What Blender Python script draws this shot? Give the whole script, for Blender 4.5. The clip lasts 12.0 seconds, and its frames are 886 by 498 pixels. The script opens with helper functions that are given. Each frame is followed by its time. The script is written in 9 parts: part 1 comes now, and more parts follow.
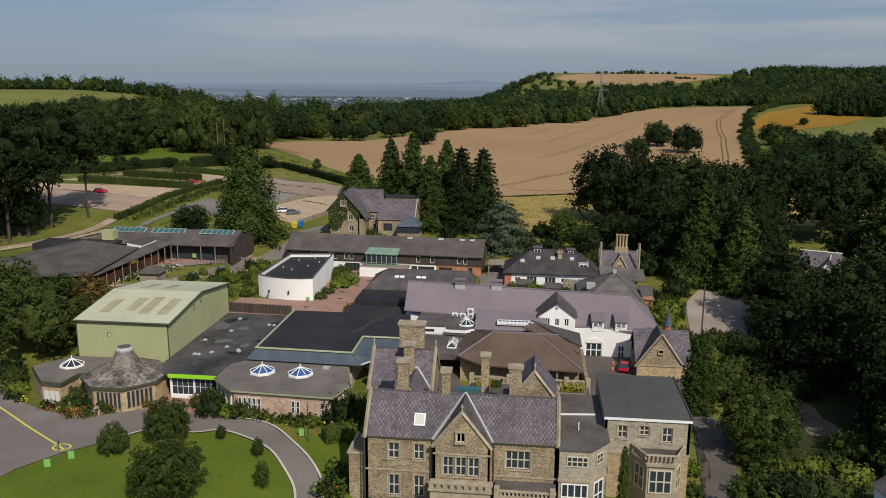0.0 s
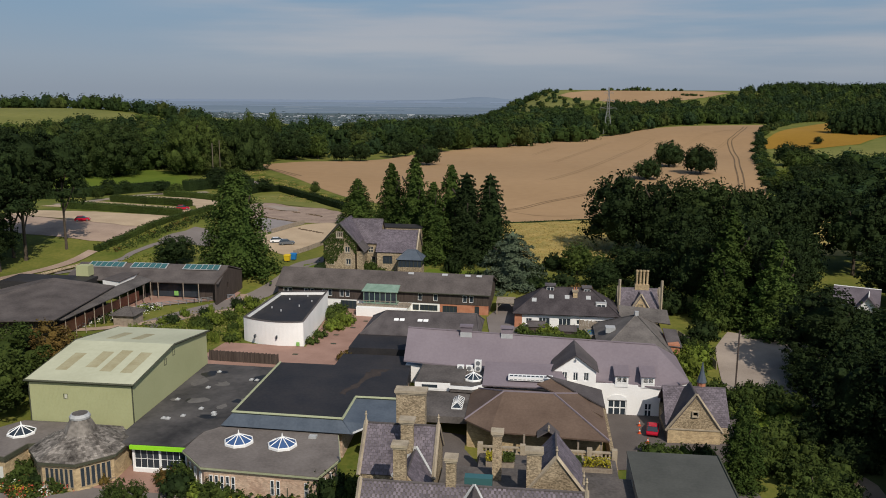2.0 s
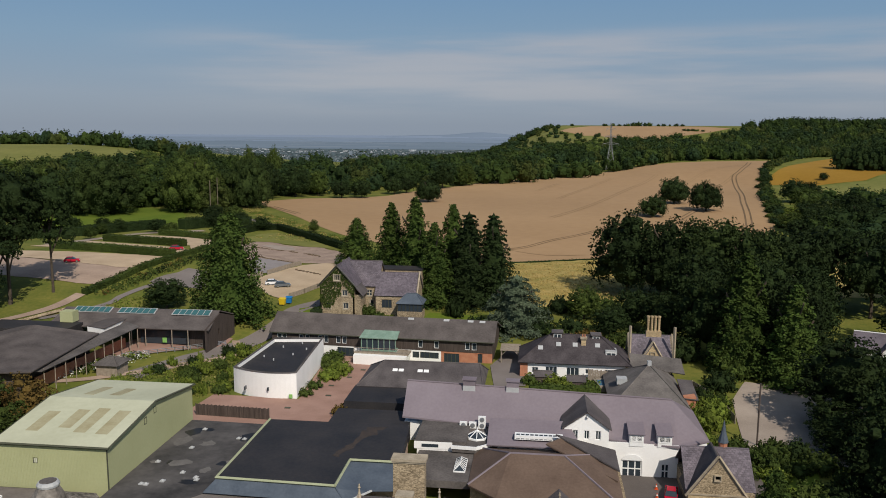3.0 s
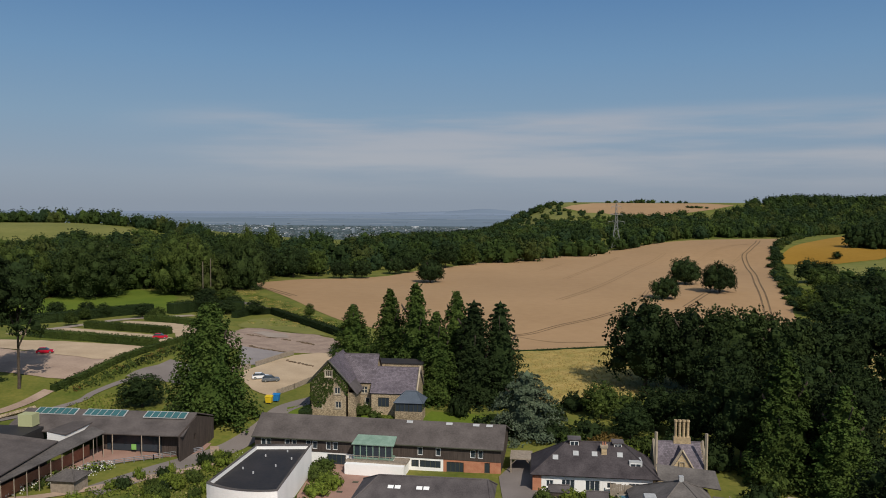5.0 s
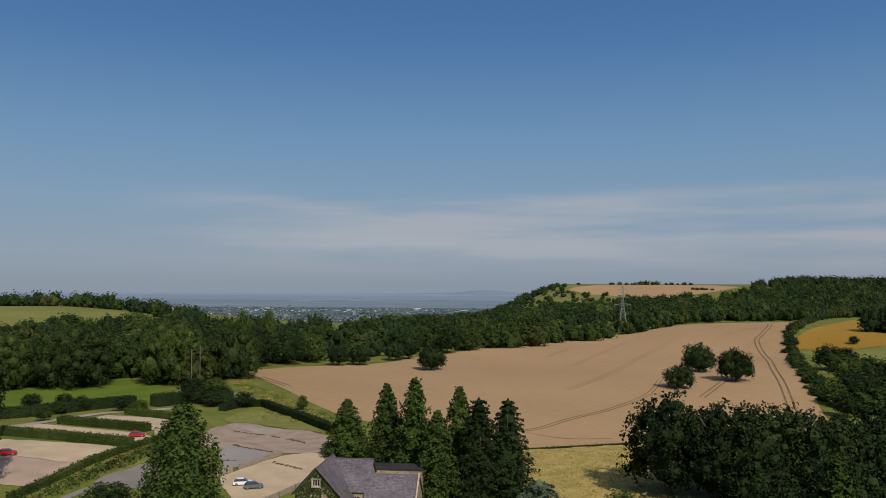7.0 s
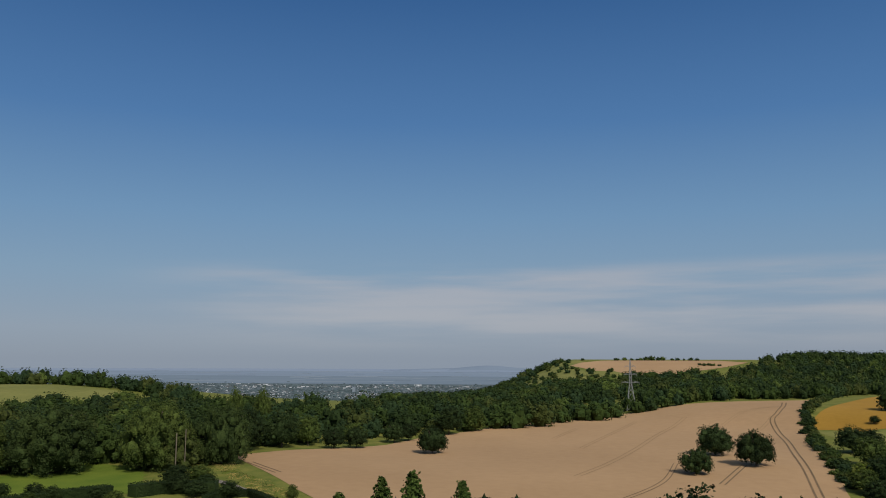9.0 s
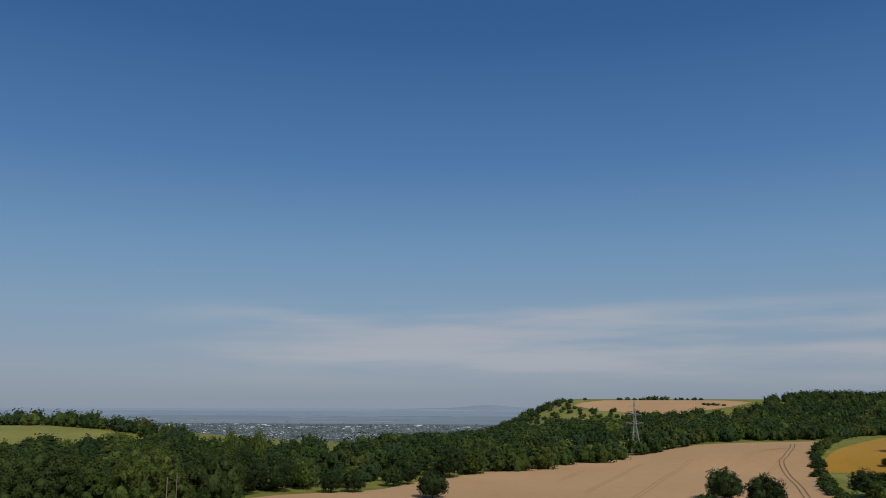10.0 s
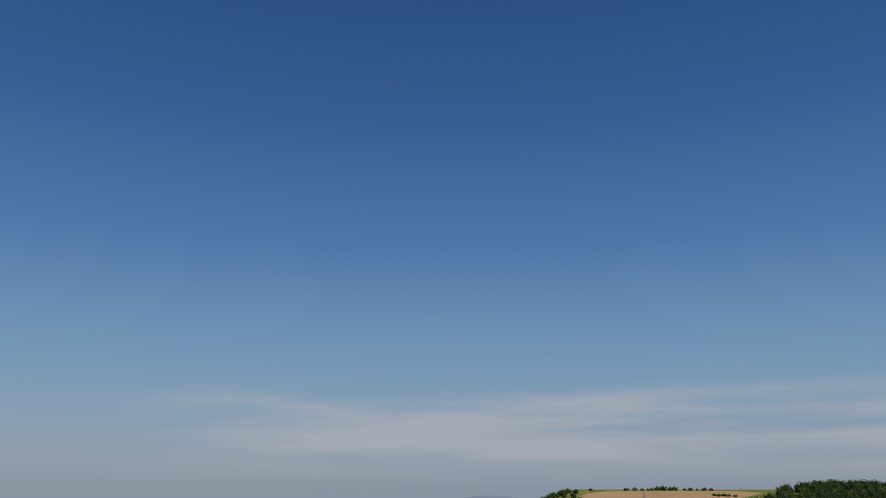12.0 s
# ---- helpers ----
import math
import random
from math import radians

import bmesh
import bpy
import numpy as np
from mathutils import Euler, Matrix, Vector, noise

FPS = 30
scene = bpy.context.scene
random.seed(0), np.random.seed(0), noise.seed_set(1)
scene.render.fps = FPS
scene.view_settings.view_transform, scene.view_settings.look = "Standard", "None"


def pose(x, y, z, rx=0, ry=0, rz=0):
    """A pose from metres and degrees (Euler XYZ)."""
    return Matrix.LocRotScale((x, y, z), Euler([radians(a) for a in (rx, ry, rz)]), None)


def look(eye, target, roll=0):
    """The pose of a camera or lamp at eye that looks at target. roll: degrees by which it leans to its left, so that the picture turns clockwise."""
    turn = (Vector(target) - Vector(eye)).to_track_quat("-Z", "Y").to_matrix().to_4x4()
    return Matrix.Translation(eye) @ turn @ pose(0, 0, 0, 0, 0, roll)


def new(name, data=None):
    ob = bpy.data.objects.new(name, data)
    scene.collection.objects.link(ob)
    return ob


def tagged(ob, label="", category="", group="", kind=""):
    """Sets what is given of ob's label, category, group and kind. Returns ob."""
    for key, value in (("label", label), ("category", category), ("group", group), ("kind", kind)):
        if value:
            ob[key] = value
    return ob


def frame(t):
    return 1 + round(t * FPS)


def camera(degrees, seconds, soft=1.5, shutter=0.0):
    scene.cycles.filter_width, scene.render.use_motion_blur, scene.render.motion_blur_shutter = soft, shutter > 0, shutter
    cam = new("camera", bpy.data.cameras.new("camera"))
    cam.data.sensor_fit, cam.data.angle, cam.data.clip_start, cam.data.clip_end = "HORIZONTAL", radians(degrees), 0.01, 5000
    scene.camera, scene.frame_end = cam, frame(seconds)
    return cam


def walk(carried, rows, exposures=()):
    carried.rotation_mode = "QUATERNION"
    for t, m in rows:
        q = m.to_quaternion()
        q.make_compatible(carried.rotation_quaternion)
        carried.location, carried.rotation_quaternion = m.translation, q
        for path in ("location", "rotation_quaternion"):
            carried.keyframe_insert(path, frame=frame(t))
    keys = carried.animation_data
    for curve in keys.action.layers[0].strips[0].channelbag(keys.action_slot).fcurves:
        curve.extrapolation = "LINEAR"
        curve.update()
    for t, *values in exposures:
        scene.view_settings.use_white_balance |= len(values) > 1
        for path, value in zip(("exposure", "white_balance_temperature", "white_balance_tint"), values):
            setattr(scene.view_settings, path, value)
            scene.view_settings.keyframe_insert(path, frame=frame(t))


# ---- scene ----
cam = camera(56.96, 12.0, soft=0.95)
# seconds, x, y, z, yaw, pitch, roll
PATH = [
    (0, 0.44, -0.96, 44.43, 6.34, -12.10, 0.39),
    (0.5, -0.02, 3.11, 44.73, 6.42, -12.19, 0.37),
    (1, -0.47, 7.16, 45.03, 6.50, -12.24, 0.36),
    (1.5, -0.93, 11.18, 45.33, 6.57, -12.09, 0.34),
    (2, -1.38, 15.19, 45.63, 6.64, -11.00, 0.33),
    (2.5, -1.83, 19.17, 45.93, 6.71, -9.87, 0.31),
    (3, -2.28, 23.13, 46.24, 6.77, -8.60, 0.29),
    (5, -4.07, 38.76, 47.47, 6.99, -3.30, 0.23),
    (5.5, -4.51, 42.62, 47.78, 7.04, -1.97, 0.21),
    (6, -4.95, 46.45, 48.09, 7.08, -0.53, 0.20),
    (6.5, -5.39, 50.26, 48.41, 7.12, 0.87, 0.18),
    (7, -5.83, 54.05, 48.72, 7.16, 2.39, 0.17),
    (9, -7.57, 69.00, 49.99, 7.27, 7.61, 0.10),
    (9.5, -8.00, 72.68, 50.31, 7.29, 8.87, 0.09),
    (10, -8.43, 76.34, 50.63, 7.31, 10.30, 0.07),
    (10.5, -8.86, 79.98, 50.96, 7.32, 11.66, 0.06),
    (11, -9.28, 83.60, 51.28, 7.33, 13.14, 0.04),
    (11.5, -9.71, 87.20, 51.61, 7.34, 14.56, 0.03),
    (12, -10.13, 90.78, 51.93, 7.34, 16.26, 0.01),
]
walk(cam, [(t, look((x, y, z), (x - 2 * math.sin(radians(yaw)) * math.cos(radians(pitch)), y + 2 * math.cos(radians(yaw)) * math.cos(radians(pitch)), z + 2 * math.sin(radians(pitch))), roll))
           for t, x, y, z, yaw, pitch, roll in PATH])
scene.view_settings.exposure = 0.0

# ---- world and sun ----
SUN_EL, SUN_AZ = 43.0, 148.0   # azimuth clockwise from +y
world = bpy.data.worlds.new("sky")
scene.world = world
world.use_nodes = True
wn, wl = world.node_tree.nodes, world.node_tree.links
bg = wn["Background"]
sky = wn.new("ShaderNodeTexSky")
sky.sky_type, sky.sun_disc = "NISHITA", False
sky.sun_elevation, sky.sun_rotation = radians(SUN_EL), radians(SUN_AZ)
sky.altitude, sky.air_density, sky.dust_density, sky.ozone_density = 300, 1.0, 0.3, 3.0
coord = wn.new("ShaderNodeTexCoord")
axes = wn.new("ShaderNodeSeparateXYZ")
wl.new(coord.outputs["Generated"], axes.inputs[0])
# clear-air gradient from the haze on the horizon to deep blue
grad = wn.new("ShaderNodeValToRGB")
wl.new(axes.outputs["Z"], grad.inputs[0])
STOPS = [(0.0, (0.232, 0.288, 0.380)), (0.035, (0.262, 0.326, 0.424)), (0.10, (0.218, 0.334, 0.468)), (0.17, (0.160, 0.298, 0.480)), (0.28, (0.076, 0.195, 0.415)), (0.42, (0.034, 0.116, 0.300)), (0.58, (0.018, 0.074, 0.210)), (1.0, (0.030, 0.085, 0.190))]
while len(grad.color_ramp.elements) < len(STOPS):
    grad.color_ramp.elements.new(0.5)
for el, (p, c) in zip(grad.color_ramp.elements, STOPS):
    el.position, el.color = p, (*c, 1)
# thin streaks of high cloud low in the sky
smap = wn.new("ShaderNodeMapping")
smap.inputs["Scale"].default_value = (2.2, 2.2, 26.0)
wl.new(coord.outputs["Generated"], smap.inputs[0])
cn = wn.new("ShaderNodeTexNoise")
cn.inputs["Scale"].default_value, cn.inputs["Detail"].default_value, cn.inputs["Roughness"].default_value = 1.5, 5, 0.5
wl.new(smap.outputs[0], cn.inputs["Vector"])


def ramp_node(src, lo, hi):
    r = wn.new("ShaderNodeMapRange")
    r.interpolation_type = "SMOOTHSTEP"
    r.inputs[1].default_value, r.inputs[2].default_value = lo, hi
    wl.new(src, r.inputs[0])
    return r.outputs[0]


def times(p, q):
    m_ = wn.new("ShaderNodeMath")
    m_.operation = "MULTIPLY"
    for i, v in enumerate((p, q)):
        if isinstance(v, float):
            m_.inputs[i].default_value = v
        else:
            wl.new(v, m_.inputs[i])
    return m_.outputs[0]


cloud = times(times(ramp_node(cn.outputs[0], 0.33, 0.68), ramp_node(axes.outputs["Z"], 0.122, 0.095)), times(ramp_node(axes.outputs["Z"], 0.0, 0.05), ramp_node(axes.outputs["X"], -0.52, -0.25)))
cmix = wn.new("ShaderNodeMix")
cmix.data_type = "RGBA"
wl.new(times(cloud, 0.8), cmix.inputs[0])
wl.new(grad.outputs[0], cmix.inputs[6])
cmix.inputs[7].default_value = (0.420, 0.428, 0.476, 1)
scaled = wn.new("ShaderNodeVectorMath")
scaled.operation = "SCALE"
wl.new(sky.outputs[0], scaled.inputs[0])
scaled.inputs["Scale"].default_value = 0.05
smix = wn.new("ShaderNodeMix")
smix.data_type = "RGBA"
smix.inputs[0].default_value = 0.85
wl.new(scaled.outputs[0], smix.inputs[6])
wl.new(cmix.outputs[2], smix.inputs[7])
# bright hazy air round the sun
sunward = wn.new("ShaderNodeVectorMath")
sunward.operation = "DOT_PRODUCT"
wl.new(coord.outputs["Generated"], sunward.inputs[0])
sunward.inputs[1].default_value = (math.sin(radians(SUN_AZ)) * math.cos(radians(SUN_EL)), math.cos(radians(SUN_AZ)) * math.cos(radians(SUN_EL)), math.sin(radians(SUN_EL)))
gmix = wn.new("ShaderNodeMix")
gmix.data_type = "RGBA"
wl.new(times(ramp_node(sunward.outputs["Value"], 0.2, 1.0), 0.6), gmix.inputs[0])
wl.new(smix.outputs[2], gmix.inputs[6])
gmix.inputs[7].default_value = (0.74, 0.83, 0.95, 1)
wl.new(gmix.outputs[2], bg.inputs[0])
bg.inputs[1].default_value = 1.0
sun_data = bpy.data.lights.new("sun", "SUN")
sun_data.energy, sun_data.angle, sun_data.color = 3.75, radians(0.53), (1.0, 0.915, 0.81)
sun = new("sun", sun_data)
sd = Vector((math.sin(radians(SUN_AZ)) * math.cos(radians(SUN_EL)), math.cos(radians(SUN_AZ)) * math.cos(radians(SUN_EL)), math.sin(radians(SUN_EL))))
sun.matrix_world = look(sd * 300, (0, 0, 0))


# ---- materials ----
def mat(name, a, b, scale=1.0, fine=12.0, rough=0.8, bump=0.3, metal=0.0, island=0.0, objrand=0.0, fine_mix=0.35, dist=0.02, stretch=(1, 1, 1), cells=0.0, cell_amount=0.3, spec=0.15):
    """Two colours mixed by a broad and a fine noise, with fine relief."""
    m = bpy.data.materials.new(name)
    m.use_nodes = True
    n, l = m.node_tree.nodes, m.node_tree.links
    p = n["Principled BSDF"]
    p.inputs["Roughness"].default_value, p.inputs["Metallic"].default_value = rough, metal
    tc = n.new("ShaderNodeNewGeometry")
    mp = n.new("ShaderNodeMapping")
    mp.inputs["Scale"].default_value = stretch
    l.new(tc.outputs["Position"], mp.inputs[0])
    n1, n2 = n.new("ShaderNodeTexNoise"), n.new("ShaderNodeTexNoise")
    n1.inputs["Scale"].default_value, n1.inputs["Detail"].default_value = scale, 6
    n2.inputs["Scale"].default_value, n2.inputs["Detail"].default_value = fine, 4
    l.new(mp.outputs[0], n1.inputs["Vector"])
    l.new(mp.outputs[0], n2.inputs["Vector"])
    mx = n.new("ShaderNodeMix")
    mx.inputs[0].default_value = fine_mix
    l.new(n1.outputs[0], mx.inputs[2])
    l.new(n2.outputs[0], mx.inputs[3])
    ramp = n.new("ShaderNodeMapRange")
    ramp.inputs[1].default_value, ramp.inputs[2].default_value = 0.32, 0.68
    l.new(mx.outputs[0], ramp.inputs[0])
    col = n.new("ShaderNodeMix")
    col.data_type = "RGBA"
    l.new(ramp.outputs[0], col.inputs[0])
    col.inputs[6].default_value, col.inputs[7].default_value = (*a, 1), (*b, 1)
    out = col.outputs[2]
    for amount, node, sock in ((island, "ShaderNodeNewGeometry", "Random Per Island"), (objrand, "ShaderNodeObjectInfo", "Random")):
        if amount:
            src = n.new(node)
            rg = n.new("ShaderNodeMapRange")
            rg.inputs[3].default_value, rg.inputs[4].default_value = 1 - amount, 1 + amount
            l.new(src.outputs[sock], rg.inputs[0])
            mul = n.new("ShaderNodeVectorMath")
            mul.operation = "SCALE"
            l.new(out, mul.inputs[0])
            l.new(rg.outputs[0], mul.inputs["Scale"])
            out = mul.outputs[0]
    height_out = n2.outputs[0]
    if cells:
        vo = n.new("ShaderNodeTexVoronoi")
        vo.inputs["Scale"].default_value = cells
        sq = n.new("ShaderNodeMapping")
        sq.inputs["Scale"].default_value = (1, 1, 1.9)
        l.new(tc.outputs["Position"], sq.inputs[0])
        l.new(sq.outputs[0], vo.inputs["Vector"])
        sep = n.new("ShaderNodeSeparateColor")
        l.new(vo.outputs["Color"], sep.inputs[0])
        rg = n.new("ShaderNodeMapRange")
        rg.inputs[3].default_value, rg.inputs[4].default_value = 1 - cell_amount, 1 + cell_amount
        l.new(sep.outputs[0], rg.inputs[0])
        mul = n.new("ShaderNodeVectorMath")
        mul.operation = "SCALE"
        l.new(out, mul.inputs[0])
        l.new(rg.outputs[0], mul.inputs["Scale"])
        out = mul.outputs[0]
    p.inputs["Specular IOR Level"].default_value = spec
    l.new(out, p.inputs["Base Color"])
    if bump:
        bp = n.new("ShaderNodeBump")
        bp.inputs["Strength"].default_value, bp.inputs["Distance"].default_value = bump, dist
        l.new(n2.outputs[0], bp.inputs["Height"])
        l.new(bp.outputs[0], p.inputs["Normal"])
    return m


def glass_mat(name, tint=(0.03, 0.04, 0.05), rough=0.08):
    m = bpy.data.materials.new(name)
    m.use_nodes = True
    p = m.node_tree.nodes["Principled BSDF"]
    p.inputs["Base Color"].default_value, p.inputs["Roughness"].default_value = (*tint, 1), rough
    p.inputs["Specular IOR Level"].default_value = 0.4
    return m


STONE = mat("limestone", (0.17, 0.128, 0.080), (0.40, 0.32, 0.21), 0.5, 5.0, 0.9, 0.6, objrand=0.10, dist=0.05, cells=5.2, cell_amount=0.42, spec=0.15, fine_mix=0.45)
STONE_Y = mat("honey_stone", (0.30, 0.22, 0.125), (0.48, 0.37, 0.22), 0.7, 5.0, 0.9, 0.4, objrand=0.12, dist=0.03, cells=2.6, cell_amount=0.2, spec=0.2)
DRESSED = mat("dressed_stone", (0.25, 0.205, 0.145), (0.44, 0.37, 0.27), 0.9, 7.0, 0.85, 0.3, spec=0.2)
MULLION = mat("pale_mullion_stone", (0.46, 0.41, 0.31), (0.58, 0.52, 0.41), 1.5, 8.0, 0.8, 0.2, spec=0.2)
ASHLAR = mat("grey_ashlar", (0.25, 0.215, 0.165), (0.42, 0.37, 0.29), 0.6, 5.0, 0.85, 0.4, cells=3.4, cell_amount=0.2, spec=0.15, fine_mix=0.45)
PINKSTONE = mat("pinkish_brick", (0.40, 0.255, 0.18), (0.50, 0.385, 0.285), 0.5, 3.0, 0.9, 0.4, objrand=0.15, cells=3.0, cell_amount=0.22, spec=0.2)
BRICK = mat("red_brick", (0.36, 0.14, 0.08), (0.46, 0.22, 0.13), 1.2, 9.0, 0.9, 0.4)
SLATE = mat("purple_slate", (0.076, 0.063, 0.074), (0.172, 0.146, 0.165), 0.35, 5.0, 0.65, 0.4, island=0.28, spec=0.35)
SLATE_G = mat("grey_slate", (0.058, 0.050, 0.050), (0.125, 0.110, 0.106), 0.4, 5.0, 0.7, 0.4, objrand=0.15)
SLATE_D = mat("dark_slate", (0.036, 0.030, 0.032), (0.090, 0.077, 0.079), 0.5, 4.0, 0.7, 0.5, island=0.3, spec=0.15)
LILAC = mat("lilac_slate", (0.160, 0.132, 0.146), (0.215, 0.182, 0.198), 0.12, 2.5, 0.65, 0.25, objrand=0.06)
BROWNROOF = mat("brown_tile", (0.095, 0.064, 0.047), (0.155, 0.108, 0.080), 0.25, 3.0, 0.8, 0.4, objrand=0.08)
BARNROOF = mat("weathered_felt", (0.060, 0.051, 0.047), (0.125, 0.107, 0.098), 0.3, 3.0, 0.8, 0.3, objrand=0.08)
GREYFELT = mat("grey_roofing_felt", (0.048, 0.043, 0.040), (0.155, 0.137, 0.125), 0.22, 3.0, 0.85, 0.3)
WETFELT = mat("patched_bitumen_felt", (0.030, 0.029, 0.029), (0.108, 0.100, 0.095), 0.16, 1.2, 0.75, 0.3, fine_mix=0.3)
YARDTAR = mat("dark_yard_asphalt", (0.085, 0.073, 0.066), (0.135, 0.117, 0.106), 0.2, 5.0, 0.9, 0.25)
STONESLATE = mat("weathered_stone_slate", (0.082, 0.073, 0.067), (0.165, 0.148, 0.134), 0.4, 3.0, 0.85, 0.5, objrand=0.1)
PAVFELT = mat("sunlit_brown_felt", (0.115, 0.099, 0.088), (0.205, 0.180, 0.162), 0.25, 2.5, 0.85, 0.3)
DARKFELT = mat("dark_membrane", (0.019, 0.020, 0.023), (0.048, 0.043, 0.041), 0.14, 2.5, 0.6, 0.15)
BLUELEAD = mat("blue_grey_lead", (0.06, 0.075, 0.095), (0.10, 0.12, 0.145), 0.4, 3.0, 0.5, 0.15)
LEAD = mat("pale_lead", (0.32, 0.33, 0.33), (0.45, 0.45, 0.44), 1.0, 6.0, 0.6, 0.2)
GREENROOF = mat("green_grey_membrane", (0.062, 0.064, 0.056), (0.095, 0.096, 0.084), 0.3, 3.0, 0.8, 0.2)
SHEDWALL = mat("sage_cladding", (0.345, 0.355, 0.190), (0.40, 0.41, 0.228), 0.15, 3.0, 0.6, 0.05)
SHEDROOF = mat("pale_green_sheet", (0.42, 0.42, 0.29), (0.52, 0.52, 0.37), 0.12, 1.5, 0.6, 0.08)
SHEDLIGHT = mat("algae_rooflight", (0.285, 0.245, 0.130), (0.40, 0.37, 0.235), 0.4, 3.0, 0.6, 0.1)
DARKTRIM = mat("dark_olive_trim", (0.05, 0.055, 0.035), (0.08, 0.08, 0.055), 1.0, 8.0, 0.6, 0.1)
OLIVETRIM = mat("olive_trim", (0.27, 0.29, 0.18), (0.34, 0.36, 0.23), 1.0, 8.0, 0.6, 0.1)
SIGNGREEN = mat("faded_green_panel", (0.17, 0.38, 0.09), (0.24, 0.46, 0.13), 1.0, 8.0, 0.6, 0.0)
LIME = mat("lime_fascia", (0.25, 0.60, 0.02), (0.30, 0.66, 0.03), 1.0, 8.0, 0.5, 0.0)
WHITE = mat("white_render", (0.76, 0.75, 0.72), (0.86, 0.85, 0.82), 0.25, 4.0, 0.8, 0.12)
WHITEPAINT = mat("white_paint", (0.72, 0.72, 0.70), (0.82, 0.82, 0.80), 2.0, 10.0, 0.5, 0.05)
TIMBER = mat("dark_timber_boarding", (0.045, 0.035, 0.03), (0.10, 0.078, 0.066), 0.8, 6.0, 0.8, 0.4, objrand=0.2, stretch=(6, 6, 0.5))
OAK = mat("weathered_oak", (0.20, 0.16, 0.12), (0.33, 0.28, 0.22), 2.0, 9.0, 0.8, 0.3)
COPPER = mat("verdigris_copper", (0.13, 0.21, 0.155), (0.25, 0.34, 0.27), 0.8, 5.0, 0.6, 0.15)
GLASS = glass_mat("window_glass")
SKYGLASS = glass_mat("blue_rooflight_glass", (0.05, 0.10, 0.22), 0.1)
TEALGLASS = glass_mat("teal_rooflight_glass", (0.05, 0.13, 0.13), 0.15)
BLIND = mat("pale_blind", (0.5, 0.5, 0.45), (0.6, 0.6, 0.55), 3, 9, 0.8, 0)
METAL = mat("grey_metal", (0.25, 0.26, 0.27), (0.36, 0.37, 0.38), 2, 9, 0.4, 0.05, metal=0.6)
GRASS = mat("rough_grass", (0.066, 0.094, 0.013), (0.178, 0.166, 0.036), 0.11, 1.2, 0.95, 0.6, dist=0.12)
LAWN = mat("mown_lawn", (0.066, 0.108, 0.010), (0.122, 0.156, 0.018), 0.09, 1.5, 0.95, 0.4, dist=0.06)
MEADOW = mat("dry_meadow", (0.43, 0.31, 0.11), (0.22, 0.19, 0.05), 0.16, 0.9, 0.95, 0.7, dist=0.2)
STUBBLE = mat("straw_stubble", (0.292, 0.186, 0.096), (0.358, 0.232, 0.122), 0.012, 0.25, 0.95, 0.3, dist=0.1)
ORANGE = mat("ripe_orange_crop", (0.235, 0.130, 0.016), (0.300, 0.170, 0.026), 0.02, 0.4, 0.95, 0.3, dist=0.1)
PASTURE = mat("pale_pasture", (0.110, 0.122, 0.028), (0.195, 0.186, 0.052), 0.02, 0.3, 0.95, 0.4, dist=0.15)
# dark ground colour that includes the shade of the garden trees
SHADEFLOOR = mat("tree_shade_floor", (0.03, 0.04, 0.013), (0.05, 0.06, 0.02), 0.1, 1.0, 0.95, 0.5, dist=0.2)
WORN = mat("worn_sandy_tarmac", (0.25, 0.205, 0.165), (0.36, 0.30, 0.245), 0.2, 4.0, 0.95, 0.25)
ASPHALT = mat("pale_asphalt", (0.145, 0.125, 0.112), (0.215, 0.186, 0.168), 0.15, 6.0, 0.9, 0.25)
TRACK = mat("car_park_surface", (0.25, 0.18, 0.135), (0.40, 0.30, 0.225), 0.14, 2.0, 0.95, 0.3)
GRAVEL = mat("sandy_gravel", (0.36, 0.27, 0.175), (0.49, 0.375, 0.25), 0.16, 2.5, 0.95, 0.3)
PAVING = mat("red_block_paving", (0.26, 0.155, 0.118), (0.36, 0.225, 0.175), 0.25, 5.0, 0.9, 0.3)
YARD = mat("broken_pink_concrete", (0.21, 0.150, 0.115), (0.36, 0.272, 0.208), 0.22, 1.6, 0.95, 0.4, fine_mix=0.45)
SLABGREY = mat("smooth_grey_slab", (0.20, 0.178, 0.170), (0.265, 0.238, 0.226), 0.2, 3.0, 0.9, 0.2)
# dirt colour lowered to carry the tree shade over the track
SHADETRACK = mat("shade_darkened_dirt", (0.13, 0.10, 0.075), (0.20, 0.155, 0.115), 0.4, 4.0, 0.95, 0.3)
SOIL = mat("bed_soil", (0.06, 0.045, 0.03), (0.10, 0.08, 0.05), 0.6, 6.0, 0.95, 0.5)
KERB = mat("pale_kerb", (0.42, 0.40, 0.35), (0.52, 0.49, 0.43), 1.0, 8.0, 0.9, 0.2)
RUBBLE = mat("brown_rubble", (0.075, 0.052, 0.032), (0.17, 0.125, 0.082), 0.8, 4.0, 0.95, 0.4, island=0.3)
YELLOW = mat("yellow_line", (0.55, 0.50, 0.08), (0.65, 0.58, 0.12), 3, 9, 0.8, 0)
# aerial haze is put into these base colours, paler and bluer with distance
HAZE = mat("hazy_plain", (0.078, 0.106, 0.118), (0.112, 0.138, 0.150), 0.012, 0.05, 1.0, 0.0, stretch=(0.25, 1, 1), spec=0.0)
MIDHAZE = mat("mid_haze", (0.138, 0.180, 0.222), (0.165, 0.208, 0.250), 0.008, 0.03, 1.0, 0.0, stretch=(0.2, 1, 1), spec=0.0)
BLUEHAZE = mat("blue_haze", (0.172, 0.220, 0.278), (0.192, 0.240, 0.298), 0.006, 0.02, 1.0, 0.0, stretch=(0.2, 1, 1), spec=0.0)
